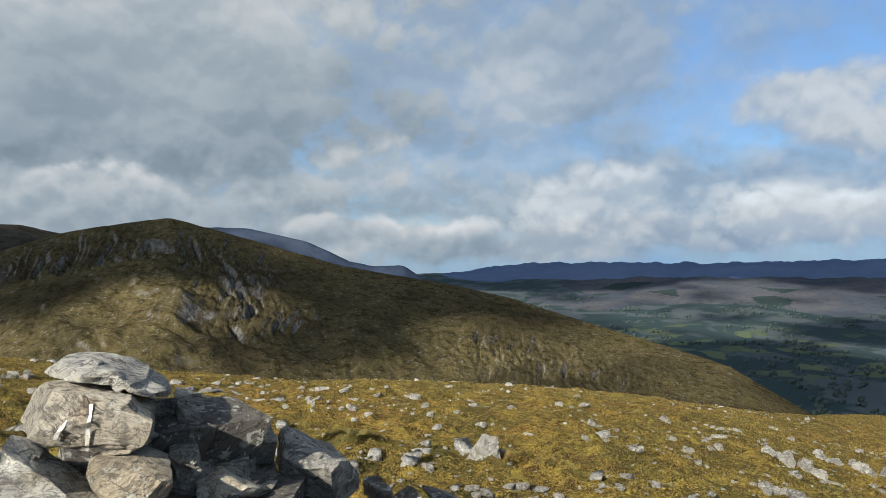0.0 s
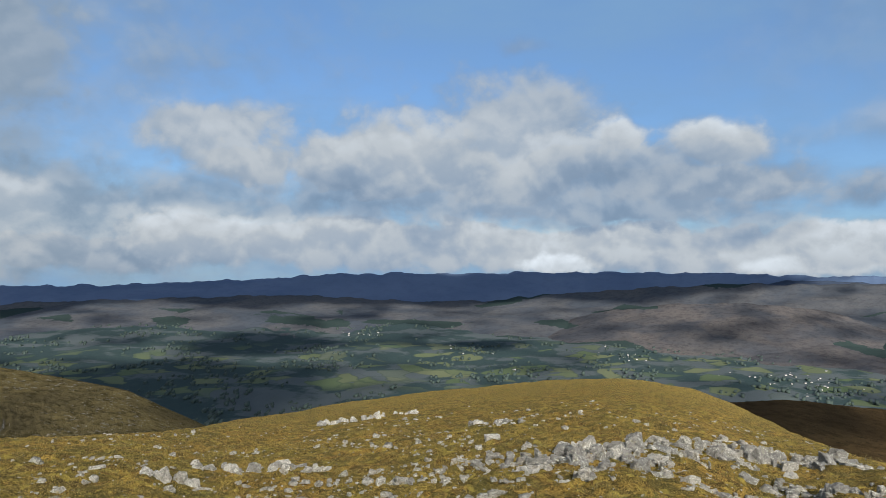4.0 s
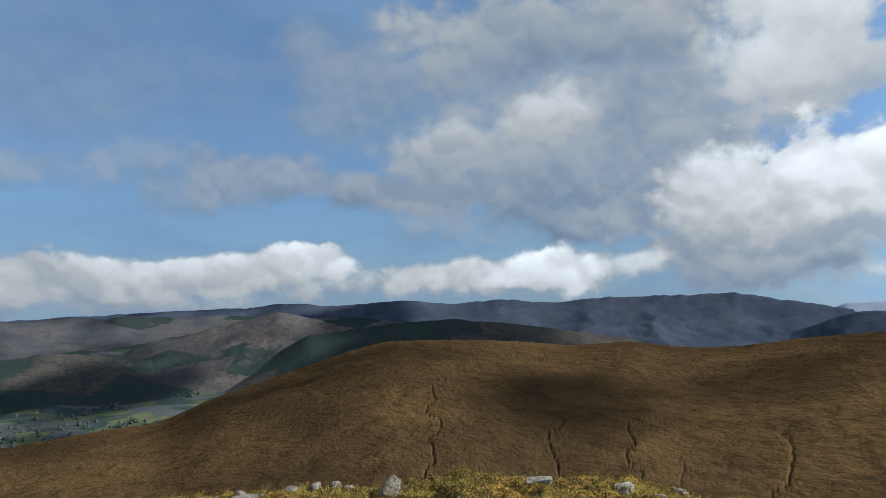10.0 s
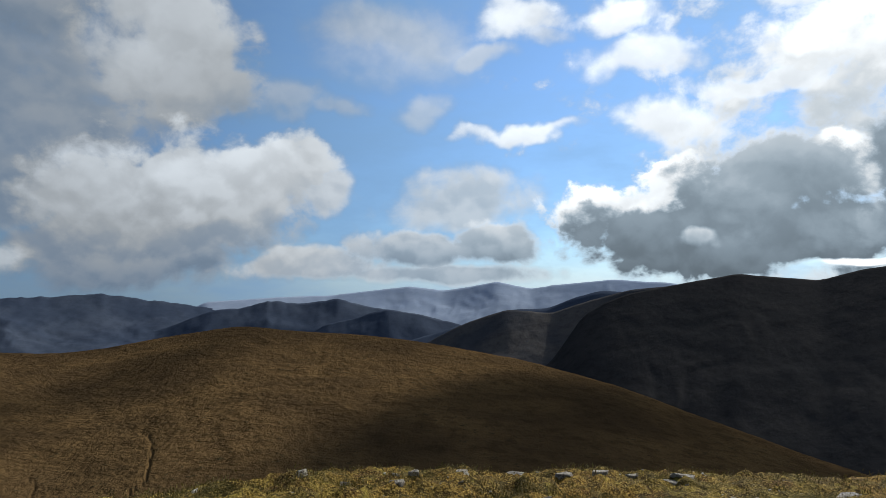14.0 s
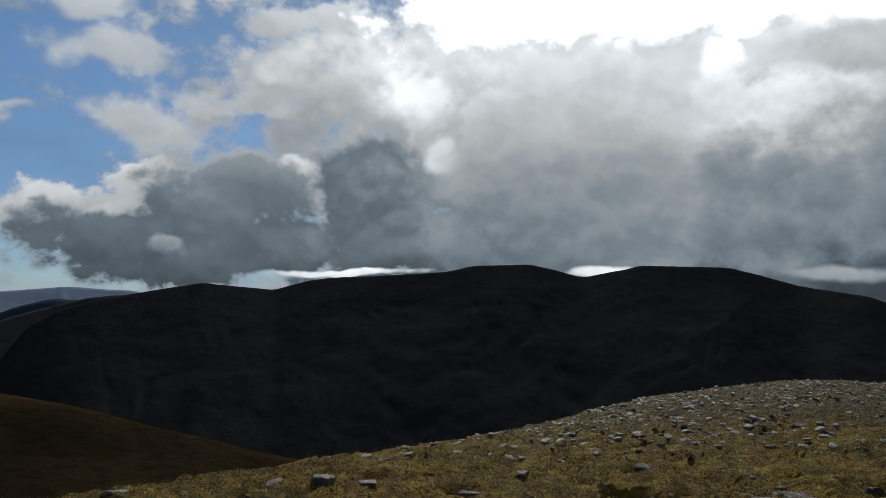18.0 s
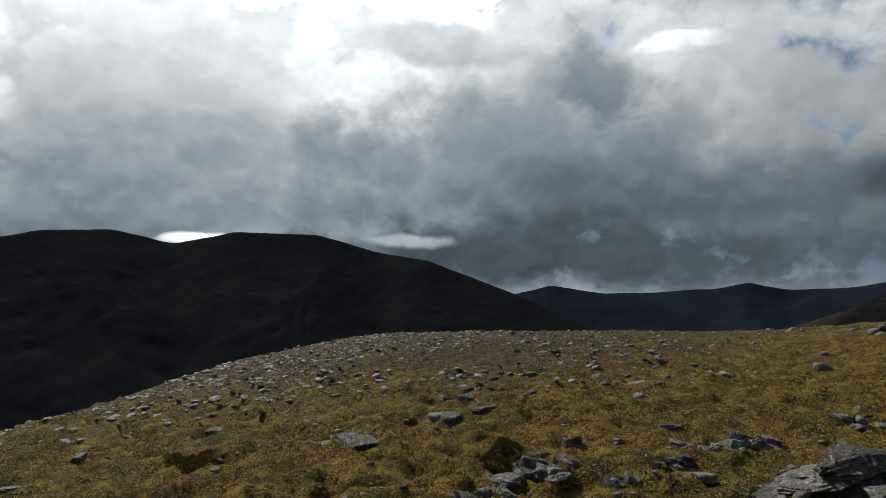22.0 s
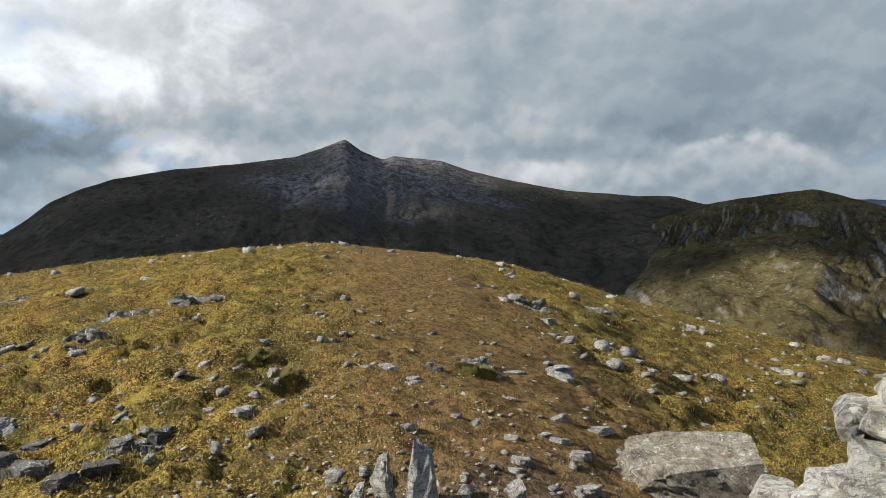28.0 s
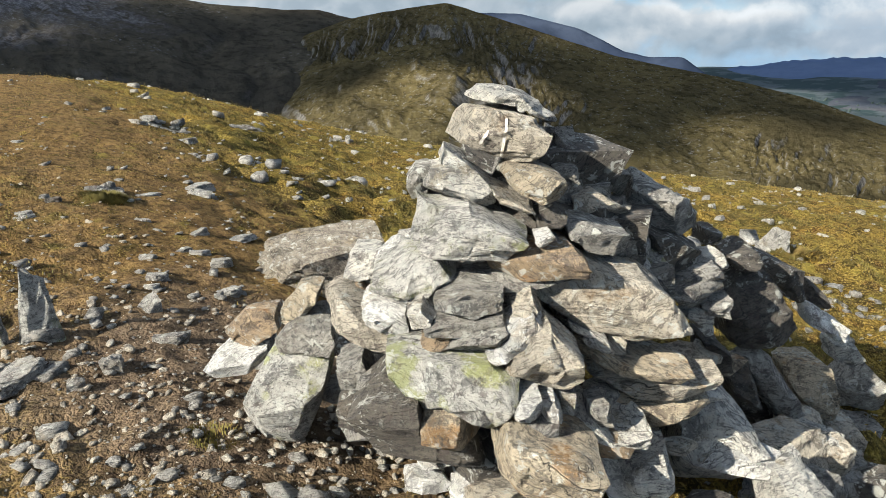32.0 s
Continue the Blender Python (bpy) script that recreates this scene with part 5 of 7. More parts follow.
cairn_stone(-0.79, 2.08, 0.59, 0.34, "lichen", [(-16, -2), (-14, 5), (-2, 9), (11, 7), (13, 3), (13, -6), (2, -8), (-8, -6)])
cairn_stone(-1.00, 2.19, 0.57, 0.20, "pale", [(-8, -5), (-3, 6), (6, 6), (5, -1), (0, -6)])
cairn_stone(-0.86, 2.15, 0.62, 0.20, "white", [(-9, -0), (-1, 5), (10, -1), (-1, -3)])
cairn_stone(-0.61, 1.96, 0.57, 0.28, "grey", [(-11, 2), (-1, 5), (11, 4), (11, -2), (-1, -4), (-10, -4)])
cairn_stone(-0.63, 1.91, 0.52, 0.26, "grey", [(-14, -1), (-9, 1), (5, 2), (14, 3), (14, -1), (-9, -3)])
cairn_stone(-0.68, 1.87, 0.47, 0.20, "orange", [(-6, 1), (1, 3), (10, 2), (1, -3), (-6, -4)])
cairn_stone(-0.60, 1.88, 0.47, 0.28, "grey", [(-12, -1), (-1, 3), (11, 6), (7, -3), (-6, -5)])
cairn_stone(-0.44, 1.92, 0.56, 0.20, "tan", [(-4, -0), (2, 4), (5, -0), (-3, -3)])
cairn_stone(0.58, 2.80, -0.13, 0.30, "grey", [(-22, 18), (-11, 21), (-3, 14), (15, -13), (14, -21), (6, -19)])
cairn_stone(0.85, 3.12, -0.27, 0.30, "ochre", [(-17, 13), (3, 14), (8, 1), (10, -16), (-4, -12)])
cairn_stone(1.24, 3.51, -0.48, 0.30, "grey", [(-14, -11), (-13, 3), (-1, 17), (12, 5), (16, -15)])
cairn_stone(0.61, 2.68, -0.42, 0.25, "tan", [(-7, 12), (-2, 13), (6, 2), (8, -14), (-5, -13)])
cairn_stone(1.15, 3.35, -0.62, 0.30, "grey", [(-21, 7), (18, -0), (19, -8), (-16, 1)])
# these two are toned dark for the cairn's shadow as well
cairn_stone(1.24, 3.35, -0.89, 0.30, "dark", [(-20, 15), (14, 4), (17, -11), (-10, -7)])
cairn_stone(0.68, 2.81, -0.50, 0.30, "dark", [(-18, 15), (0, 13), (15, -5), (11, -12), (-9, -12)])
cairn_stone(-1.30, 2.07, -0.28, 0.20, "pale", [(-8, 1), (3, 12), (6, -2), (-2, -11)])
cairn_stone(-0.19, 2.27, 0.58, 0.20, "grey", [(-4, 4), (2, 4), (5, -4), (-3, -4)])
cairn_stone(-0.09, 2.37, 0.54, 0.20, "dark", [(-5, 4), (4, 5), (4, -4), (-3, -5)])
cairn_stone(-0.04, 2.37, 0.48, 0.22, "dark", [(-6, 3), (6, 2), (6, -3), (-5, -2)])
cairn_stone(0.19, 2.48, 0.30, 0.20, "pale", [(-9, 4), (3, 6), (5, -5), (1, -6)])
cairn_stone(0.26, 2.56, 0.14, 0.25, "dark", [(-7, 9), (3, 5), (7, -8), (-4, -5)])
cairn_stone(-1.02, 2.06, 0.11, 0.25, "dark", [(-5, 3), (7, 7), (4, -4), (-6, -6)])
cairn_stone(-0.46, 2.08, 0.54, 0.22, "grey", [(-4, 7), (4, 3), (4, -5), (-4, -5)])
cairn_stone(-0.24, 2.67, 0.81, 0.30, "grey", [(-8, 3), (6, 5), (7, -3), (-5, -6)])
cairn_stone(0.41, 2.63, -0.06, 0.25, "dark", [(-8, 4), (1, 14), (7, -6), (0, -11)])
cairn_stone(0.77, 2.94, -0.46, 0.25, "grey", [(-12, 9), (3, 3), (13, -9), (-3, -4)])


from mathutils.bvhtree import BVHTree


def paint_mark(x, y, z, profile, host):
    """A thin coat that follows the face of the stone it is on."""
    bm = bmesh.new()
    bm.faces.new([bm.verts.new((a / 100, -0.3, b / 100)) for a, b in profile])
    bmesh.ops.triangulate(bm, faces=bm.faces[:])
    for _ in range(4):
        bmesh.ops.subdivide_edges(bm, edges=bm.edges[:], cuts=1, use_grid_fill=True)
    frame_here = Matrix.Translation(-cairn.location) @ pose(x, y, z, 0, 0, -CAIRN_TURN)
    to_host = host.matrix_basis.inverted() @ frame_here
    face = BVHTree.FromPolygons([v.co[:] for v in host.data.vertices], [p.vertices[:] for p in host.data.polygons])
    way = (to_host.to_3x3() @ Vector((0, 1, 0))).normalized()
    back = to_host.inverted()
    missed = []
    for v in bm.verts:
        spot = face.ray_cast(to_host @ v.co, way)[0]
        if spot is not None:
            v.co = back @ (spot - way * 0.006)
        else:
            missed.append(v)
    bmesh.ops.delete(bm, geom=missed, context="VERTS")
    me = bpy.data.meshes.new("paint_mark")
    bm.to_mesh(me)
    bm.free()
    me.materials.append(STONE_PAINT)
    ob = part("paint_mark", me, host, "smear of old white paint")
    ob.matrix_local = to_host
    return ob


def white_paint(w, p):
    n = w.noise(p, 60, 4, 0.7)
    worn = w.noise(w.vmath("MULTIPLY", p, (1, 1, 0.45)), 90, 5, 0.7)
    paint = w.mix(w.ramp(n, 0.5, 0.7), (0.62, 0.62, 0.59), (0.48, 0.46, 0.41))
    return dict(col=w.mix(w.ramp(worn, 0.44, 0.52, 0, 0.9), paint, (0.40, 0.36, 0.29)), height=n, bump=(0.4, 0.004), rough=0.7)


STONE_PAINT = material("old_white_paint", white_paint)

# rubble inside the cairn, seen in the gaps between the outer stones; dark tones paint in the gaps' shade
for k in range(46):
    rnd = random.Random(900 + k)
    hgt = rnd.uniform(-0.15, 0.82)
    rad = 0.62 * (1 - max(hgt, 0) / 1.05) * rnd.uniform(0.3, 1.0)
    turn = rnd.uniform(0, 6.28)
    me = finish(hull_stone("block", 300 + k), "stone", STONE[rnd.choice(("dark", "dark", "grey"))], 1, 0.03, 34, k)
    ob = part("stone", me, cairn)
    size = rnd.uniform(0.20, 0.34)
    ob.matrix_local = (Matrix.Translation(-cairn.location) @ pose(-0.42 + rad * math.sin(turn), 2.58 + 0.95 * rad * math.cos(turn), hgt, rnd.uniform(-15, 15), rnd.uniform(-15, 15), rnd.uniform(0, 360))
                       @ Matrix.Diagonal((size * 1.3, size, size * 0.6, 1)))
# small stones wedged between the large ones
for k in range(76):
    rnd = random.Random(2100 + k)
    hgt = rnd.uniform(-0.12, 0.72)
    rad = (0.92 - 0.80 * max(hgt, 0)) * rnd.uniform(0.70, 0.88)
    turn = radians(rnd.uniform(95, 275))
    me = finish(hull_stone("flat" if k % 3 else "block", 1300 + k % 24), "stone", STONE[rnd.choice(("pale", "white", "tan", "ochre", "grey", "lichen", "mid"))], 1, 0.03, 30, k, 2)
    ob = part("stone", me, cairn)
    size = rnd.uniform(0.07, 0.17)
    ob.matrix_local = (Matrix.Translation(-cairn.location) @ pose(-0.42 + rad * math.sin(turn), 2.62 + rad * math.cos(turn), hgt, rnd.uniform(-12, 12), rnd.uniform(-12, 12), rnd.uniform(0, 360))
                       @ Matrix.Diagonal((size * 1.7, size * 1.2, size * 0.38, 1)))
# tumbled blocks round its foot
for k in range(34):
    rnd = random.Random(3300 + k)
    turn = radians(rnd.uniform(60, 215))
    rad = rnd.uniform(0.95, 1.42)
    x, y = -0.36 + rad * math.sin(turn), 2.72 + rad * math.cos(turn)
    me = finish(hull_stone(rnd.choice(("block", "flat", "block")), 1700 + k), "stone", STONE[rnd.choice(("pale", "grey", "tan", "lichen", "mid", "dark"))], 2, 0.035, 28, k, 3)
    ob = part("stone", me, cairn)
    size = rnd.uniform(0.14, 0.36)
    z = float(top_height(np.array([x]), np.array([y]))[0])
    ob.matrix_local = (Matrix.Translation(-cairn.location) @ pose(x, y, z - 0.03 + (0.12 if rad < 1.1 else 0), rnd.uniform(-16, 16), rnd.uniform(-16, 16), rnd.uniform(0, 360))
                       @ Matrix.Diagonal((size * 1.3, size, size * 0.7, 1)))
paint_mark(-0.516, 2.102, 1.012, [(0.3, 5.8), (1.2, 5.9), (0.9, 3.0), (0.2, 1.0), (0.3, -2.0), (-0.5, -7.2), (-1.0, -6.0), (-0.4, -1.0), (-0.4, 1.2), (0.4, 3.6)], top_block)
paint_mark(-0.576, 2.092, 1.014, [(-1.6, -2.2), (-1.2, -0.6), (0.2, 1.0), (1.5, 2.4), (1.1, 1.0), (0.2, -0.2), (-0.7, -2.0)], top_block)

# ---- rocks lying on the top ----
ROCK_TEXT = {
    "flat": ("flat slab of {} schist lying in the turf", "flat_stone"),
    "block": ("broken {} stone block half sunk in turf", "stone_block"),
    "boulder": ("rounded {} boulder bedded in the turf", "boulder"),
    "fin": ("upright {} slate fin standing in the turf", "standing_slab"),
    "outcrop": ("low {} rock outcrop with cracked layers", "rock_outcrop"),
    "bigslab": ("tilted {} slab leaning beside the cairn", "leaning_slab"),
}
TONE_WORD = {"mid": "pale grey", "pale": "pale grey", "grey": "grey", "dark": "dark-toned", "tan": "tan-grey", "brown": "grey-brown", "lichen": "lichen-spotted", "moss": "lichen-spotted"}
_shape = {}


def rock_shape(kind, tone, k):
    if (kind, tone, k) not in _shape:
        cuts = 3 if kind == "bigslab" else 2
        _shape[kind, tone, k] = finish(hull_stone(kind, 40 + k * 7 + len(kind)), kind, STONE[tone], cuts, {"fin": 0.055, "outcrop": 0.085}.get(kind, 0.05), 28, k, {"bigslab": 7, "fin": 6}.get(kind, 3))
    return _shape[kind, tone, k]


_rocks = [0]


def rock(kind, tone, x, y, wide, high, turn):
    _rocks[0] += 1
    rnd = random.Random(_rocks[0])
    text, name = ROCK_TEXT[kind]
    label = text.format(TONE_WORD[tone])
    z = float(top_height(np.array([x]), np.array([y]))[0])
    broken = tone == "pale" and wide > 0.62
    if tone == "pale":
        tone = "mid"
    if broken:
        # frost has split it into a row of small blocks
        ob = new(name)
        ob.matrix_world = pose(x, y, z, 0, 0, turn)
        for k in range(16):
            u, v = rnd.uniform(-0.5, 0.5) * wide, rnd.gauss(0, 0.13) * wide
            at = ob.matrix_world @ Vector((u, v, 0))
            rise = float(top_height(np.array([at.x]), np.array([at.y]))[0]) - z
            size = min(0.34, wide * rnd.uniform(0.14, 0.32))
            piece = part("stone", rock_shape(rnd.choice(("flat", "flat", "block", "fin")), rnd.choice(("crag", "grey", "mid")), rnd.randrange(5)), ob)
            piece.matrix_local = pose(u, v, rise - 0.03, rnd.uniform(-14, 14), rnd.uniform(-14, 14), rnd.uniform(0, 360)) @ Matrix.Diagonal((size, size * rnd.uniform(0.55, 0.9), size * rnd.uniform(0.35, 0.8), 1))
        return tagged(ob, "pale grey schist slab split into small blocks in the turf" if kind == "flat" else label, "rock", "rocks on the summit")
    if kind == "outcrop" or (wide > 0.5 and kind in ("flat", "block", "boulder")):
        # layered slabs breaking out of the turf, all dipping one way
        ob = new(name)
        mix = {"dark": ("dark", "crag", "dark", "grey")}.get(tone, (tone, "grey", "crag"))
        ob.matrix_world = pose(x, y, z, 0, 0, turn)
        dip, lie = rnd.uniform(7, 17) * rnd.choice((-1, 1)), rnd.uniform(-25, 25)
        for k in range(22 if kind == "outcrop" else 11):
            u, v = rnd.uniform(-0.5, 0.5) * wide, rnd.gauss(0, 0.17) * wide
            at = ob.matrix_world @ Vector((u, v, 0))
            rise = float(top_height(np.array([at.x]), np.array([at.y]))[0]) - z
            size = wide * rnd.uniform(0.24, 0.52)
            crown = max(0.15, 1 - 1.7 * abs(u) / wide) * max(0.3, 1 - 2 * abs(v) / wide)
            thick = min(0.42 * size, high * rnd.uniform(0.3, 0.6))
            piece = part("slab", rock_shape(rnd.choice(("outcrop", "flat", "outcrop", "boulder")), rnd.choice(mix), rnd.randrange(5)), ob)
            piece.matrix_local = pose(u, v, rise + high * crown * rnd.uniform(-0.1, 0.55) - 0.4 * thick, rnd.uniform(-9, 9), dip + rnd.uniform(-7, 7), lie + rnd.uniform(-35, 35)) @ Matrix.Diagonal((size, size * rnd.uniform(0.5, 0.9), thick, 1))
        return tagged(ob, label, "rock", "rocks on the summit")
    ob = new(name, rock_shape("flat" if kind == "block" and rnd.random() < 0.65 else kind, tone, rnd.randrange(5)))
    deep = wide * rnd.uniform(0.6, 0.9)
    if kind == "bigslab":
        ob.matrix_world = pose(x, y, z - 0.06, 14, -7, turn) @ Matrix.Diagonal((wide, 0.6 * wide, high, 1))
        return tagged(ob, label, "rock", "rocks on the summit")
    high = high * {"fin": 1.1, "flat": 0.75}.get(kind, 0.72)
    ob.matrix_world = pose(x, y, z - (0.02 if kind == "fin" else 0.36 * high), rnd.uniform(-9, 9), rnd.uniform(-9, 9), turn + rnd.uniform(-25, 25) * (kind != "fin")) @ Matrix.Diagonal((wide, deep, high, 1))
    return tagged(ob, label, "rock", "rocks on the summit")


rock("block", "pale", 7.92, 11.79, 0.34, 0.20, -34)
rock("block", "pale", 4.80, 9.25, 0.26, 0.10, -27)
rock("block", "pale", 2.86, 7.01, 0.29, 0.13, -22)
rock("block", "pale", -0.61, 13.14, 0.43, 0.21, -357)
rock("block", "pale", -1.21, 14.37, 0.53, 0.19, -355)
rock("block", "pale", 1.22, 15.93, 0.24, 0.13, -4)
rock("block", "pale", 8.48, 9.65, 0.39, 0.16, -41)
rock("flat", "pale", 6.09, 7.82, 0.78, 0.16, -38)
rock("flat", "pale", 4.75, 10.31, 0.42, 0.10, -25)
rock("flat", "pale", 2.46, 7.11, 0.39, 0.09, -19)
rock("flat", "pale", 3.59, 13.21, 0.51, 0.12, -15)
rock("flat", "pale", 2.49, 14.48, 0.50, 0.15, -10)
rock("flat", "pale", -1.76, 14.45, 0.58, 0.14, -353)
rock("flat", "pale", 0.71, 15.94, 0.37, 0.13, -3)
rock("flat", "pale", 2.14, 10.43, 0.20, 0.07, -12)
rock("flat", "pale", 0.35, 12.60, 0.19, 0.08, -2)
rock("flat", "pale", -4.96, 14.36, 0.64, 0.11, -341)
rock("flat", "pale", 6.15, 10.09, 0.29, 0.08, -31)
rock("flat", "pale", 1.40, 9.11, 0.21, 0.06, -9)
rock("flat", "pale", 1.58, 8.43, 0.18, 0.06, -11)
rock("fin", "pale", 2.29, 8.27, 0.49, 0.33, -15)
rock("boulder", "pale", 12.64, 3.18, 1.20, 0.37, -76)
rock("boulder", "pale", 13.20, 4.00, 1.04, 0.35, -73)
rock("block", "pale", 15.79, 3.19, 0.93, 0.40, -79)
rock("block", "pale", 18.54, 3.00, 0.92, 0.43, -81)
rock("block", "pale", 21.82, 2.69, 1.06, 0.53, -83)
rock("block", "pale", 21.56, 1.93, 1.04, 0.59, -85)
rock("block", "pale", 22.60, 1.28, 0.72, 0.54, -87)
rock("block", "pale", 20.21, 0.44, 0.95, 0.57, -89)
rock("block", "pale", 16.50, 1.91, 0.81, 0.27, -83)
rock("block", "pale", 12.47, 4.57, 0.68, 0.23, -70)
rock("block", "pale", 9.45, 5.64, 0.66, 0.23, -59)
rock("block", "pale", 9.38, 6.12, 0.48, 0.19, -57)
rock("block", "pale", 11.83, 6.30, 0.69, 0.21, -62)
rock("block", "pale", 16.10, 0.86, 0.41, 0.17, -87)
rock("block", "pale", 12.31, -0.55, 0.28, 0.17, -93)
rock("block", "pale", 15.85, 7.56, 0.39, 0.21, -64)
rock("block", "pale", 13.12, 2.86, 0.45, 0.16, -78)
rock("flat", "pale", 11.21, 1.48, 0.56, 0.13, -83)
rock("flat", "pale", 11.73, 11.04, 1.17, 0.23, -47)
rock("flat", "pale", 10.88, 11.96, 1.01, 0.18, -42)
rock("flat", "pale", 8.38, 10.40, 1.02, 0.18, -39)
rock("flat", "pale", 28.17, 20.75, 2.31, 0.43, -54)
rock("flat", "pale", 26.56, 21.03, 1.94, 0.33, -52)
rock("flat", "pale", 30.14, 19.38, 1.20, 0.30, -57)
rock("flat", "pale", 20.77, 10.01, 1.36, 0.23, -64)
rock("flat", "pale", 18.16, -0.76, 0.82, 0.11, -93)
rock("flat", "pale", 14.46, -1.38, 0.36, 0.11, -96)
rock("flat", "pale", 11.57, -1.31, 0.37, 0.10, -97)
rock("flat", "pale", 20.53, 9.08, 0.76, 0.17, -66)
rock("flat", "pale", 11.52, 9.61, 0.74, 0.17, -50)
rock("flat", "pale", 10.64, 4.39, 0.49, 0.12, -68)
rock("flat", "pale", 10.02, 3.39, 0.63, 0.13, -71)
rock("fin", "pale", 4.90, -3.91, 0.24, 0.20, -127)
rock("block", "grey", 11.67, -2.24, 0.19, 0.10, -100)
rock("block", "grey", 3.94, -4.84, 0.25, 0.11, -140)
rock("block", "grey", 6.50, -3.25, 0.38, 0.08, -116)
rock("block", "grey", 6.73, -2.96, 0.19, 0.06, -113)
rock("block", "pale", 3.59, -5.57, 0.26, 0.11, -144)
rock("block", "pale", 3.30, -5.67, 0.24, 0.14, -147)
rock("block", "pale", -1.68, -7.40, 0.24, 0.13, -191)
rock("block", "pale", -2.10, -7.66, 0.15, 0.12, -194)
rock("block", "pale", -1.95, -7.54, 0.11, 0.09, -193)
rock("block", "pale", -0.16, -6.60, 0.13, 0.08, -179)
rock("block", "pale", 3.29, -6.05, 0.17, 0.08, -149)
rock("boulder", "pale", -1.36, -8.34, 0.41, 0.19, -187)
rock("flat", "grey", 3.02, -6.02, 0.27, 0.08, -150)
rock("flat", "grey", -0.03, -6.04, 0.15, 0.06, -177)
rock("flat", "grey", 0.50, -6.73, 0.11, 0.06, -173)
rock("flat", "grey", 0.83, -6.44, 0.11, 0.07, -170)
rock("flat", "grey", -0.59, -6.88, 0.23, 0.04, -183)
rock("flat", "grey", -0.45, -6.57, 0.17, 0.05, -181)
rock("flat", "grey", -2.99, -7.99, 0.24, 0.11, -199)
rock("flat", "grey", 0.82, -5.52, 0.19, 0.06, -168)
rock("flat", "grey", -2.63, -8.22, 0.19, 0.05, -196)
rock("block", "grey", -4.32, -8.80, 0.13, 0.07, -204)
rock("block", "grey", -3.16, -8.11, 0.28, 0.09, -199)
rock("block", "grey", -5.59, -6.93, 0.20, 0.10, -218)
rock("block", "grey", -3.17, -6.67, 0.18, 0.11, -203)
rock("block", "grey", -2.88, -7.98, 0.21, 0.08, -197)
rock("flat", "grey", -4.98, -6.98, 0.36, 0.08, -214)
rock("flat", "grey", -4.82, -7.69, 0.37, 0.08, -211)
rock("flat", "grey", -7.97, -9.11, 0.37, 0.07, -220)
rock("flat", "grey", -8.62, -8.63, 0.36, 0.07, -224)
rock("flat", "dark", -7.89, -6.52, 0.26, 0.12, -230)
rock("flat", "dark", -9.20, -5.44, 0.35, 0.12, -240)
rock("flat", "dark", -14.08, -5.14, 0.34, 0.11, -251)
rock("flat", "dark", -10.19, -1.90, 0.44, 0.14, -261)
rock("flat", "dark", -9.11, -3.68, 0.24, 0.06, -249)
rock("flat", "dark", -7.40, -8.92, 0.38, 0.11, -219)
rock("flat", "dark", -9.52, -4.23, 0.21, 0.08, -247)
rock("flat", "dark", -10.35, -7.11, 0.30, 0.08, -235)
rock("flat", "dark", -11.44, -5.86, 0.30, 0.08, -243)
rock("block", "dark", -6.47, -6.10, 0.36, 0.13, -226)
rock("block", "dark", -8.15, -3.00, 0.48, 0.18, -251)
rock("block", "dark", -12.54, -2.42, 0.54, 0.21, -260)
rock("block", "dark", -9.54, -2.21, 0.41, 0.15, -258)
rock("block", "dark", -9.45, -2.76, 0.21, 0.10, -255)
rock("block", "dark", -10.91, -6.23, 0.26, 0.12, -241)
rock("outcrop", "dark", -7.52, 0.35, 0.40, 0.23, -274)
rock("outcrop", "dark", -6.45, 1.51, 1.10, 0.35, -286)
rock("outcrop", "dark", -5.47, 1.52, 0.76, 0.28, -289)
rock("outcrop", "dark", -8.31, 2.65, 0.43, 0.15, -290)
rock("outcrop", "dark", -9.34, 3.19, 0.56, 0.21, -291)
rock("outcrop", "dark", -7.26, -0.71, 0.56, 0.22, -265)
rock("outcrop", "dark", -6.86, -0.10, 0.27, 0.14, -270)
rock("flat", "grey", -6.30, -1.21, 0.54, 0.15, -259)
rock("flat", "grey", -6.88, -0.91, 0.59, 0.15, -263)
rock("flat", "grey", -8.28, 0.84, 0.70, 0.18, -277)
rock("flat", "grey", -8.35, 1.40, 0.57, 0.14, -281)
rock("flat", "grey", -6.44, 0.27, 0.49, 0.10, -274)
rock("flat", "grey", -13.13, 0.23, 0.41, 0.08, -272)
rock("flat", "grey", -9.63, -2.43, 0.32, 0.09, -256)
rock("flat", "grey", -8.90, 2.22, 0.35, 0.09, -286)
rock("flat", "grey", -7.10, 0.58, 0.32, 0.09, -276)
rock("block", "dark", -11.17, -2.47, 0.55, 0.23, -257)
rock("block", "dark", -14.52, -1.77, 0.37, 0.15, -263)
rock("block", "dark", -8.28, -3.48, 0.34, 0.13, -246)
rock("block", "dark", -8.66, -3.37, 0.36, 0.14, -248)
rock("block", "dark", -11.74, -7.08, 0.31, 0.21, -238)
rock("block", "dark", -16.32, 0.78, 0.54, 0.18, -273)
rock("block", "dark", -13.26, 1.76, 0.21, 0.15, -279)
rock("block", "dark", -13.07, 4.71, 0.59, 0.18, -291)
rock("block", "dark", -20.64, 5.83, 0.48, 0.19, -287)
rock("block", "dark", -5.48, 1.96, 0.17, 0.13, -294)
rock("block", "dark", -9.64, 4.65, 0.28, 0.21, -298)
rock("outcrop", "dark", -9.11, 4.59, 0.67, 0.35, -299)
rock("outcrop", "dark", -8.63, 5.28, 0.56, 0.20, -304)
rock("outcrop", "dark", -8.29, 3.65, 0.44, 0.18, -297)
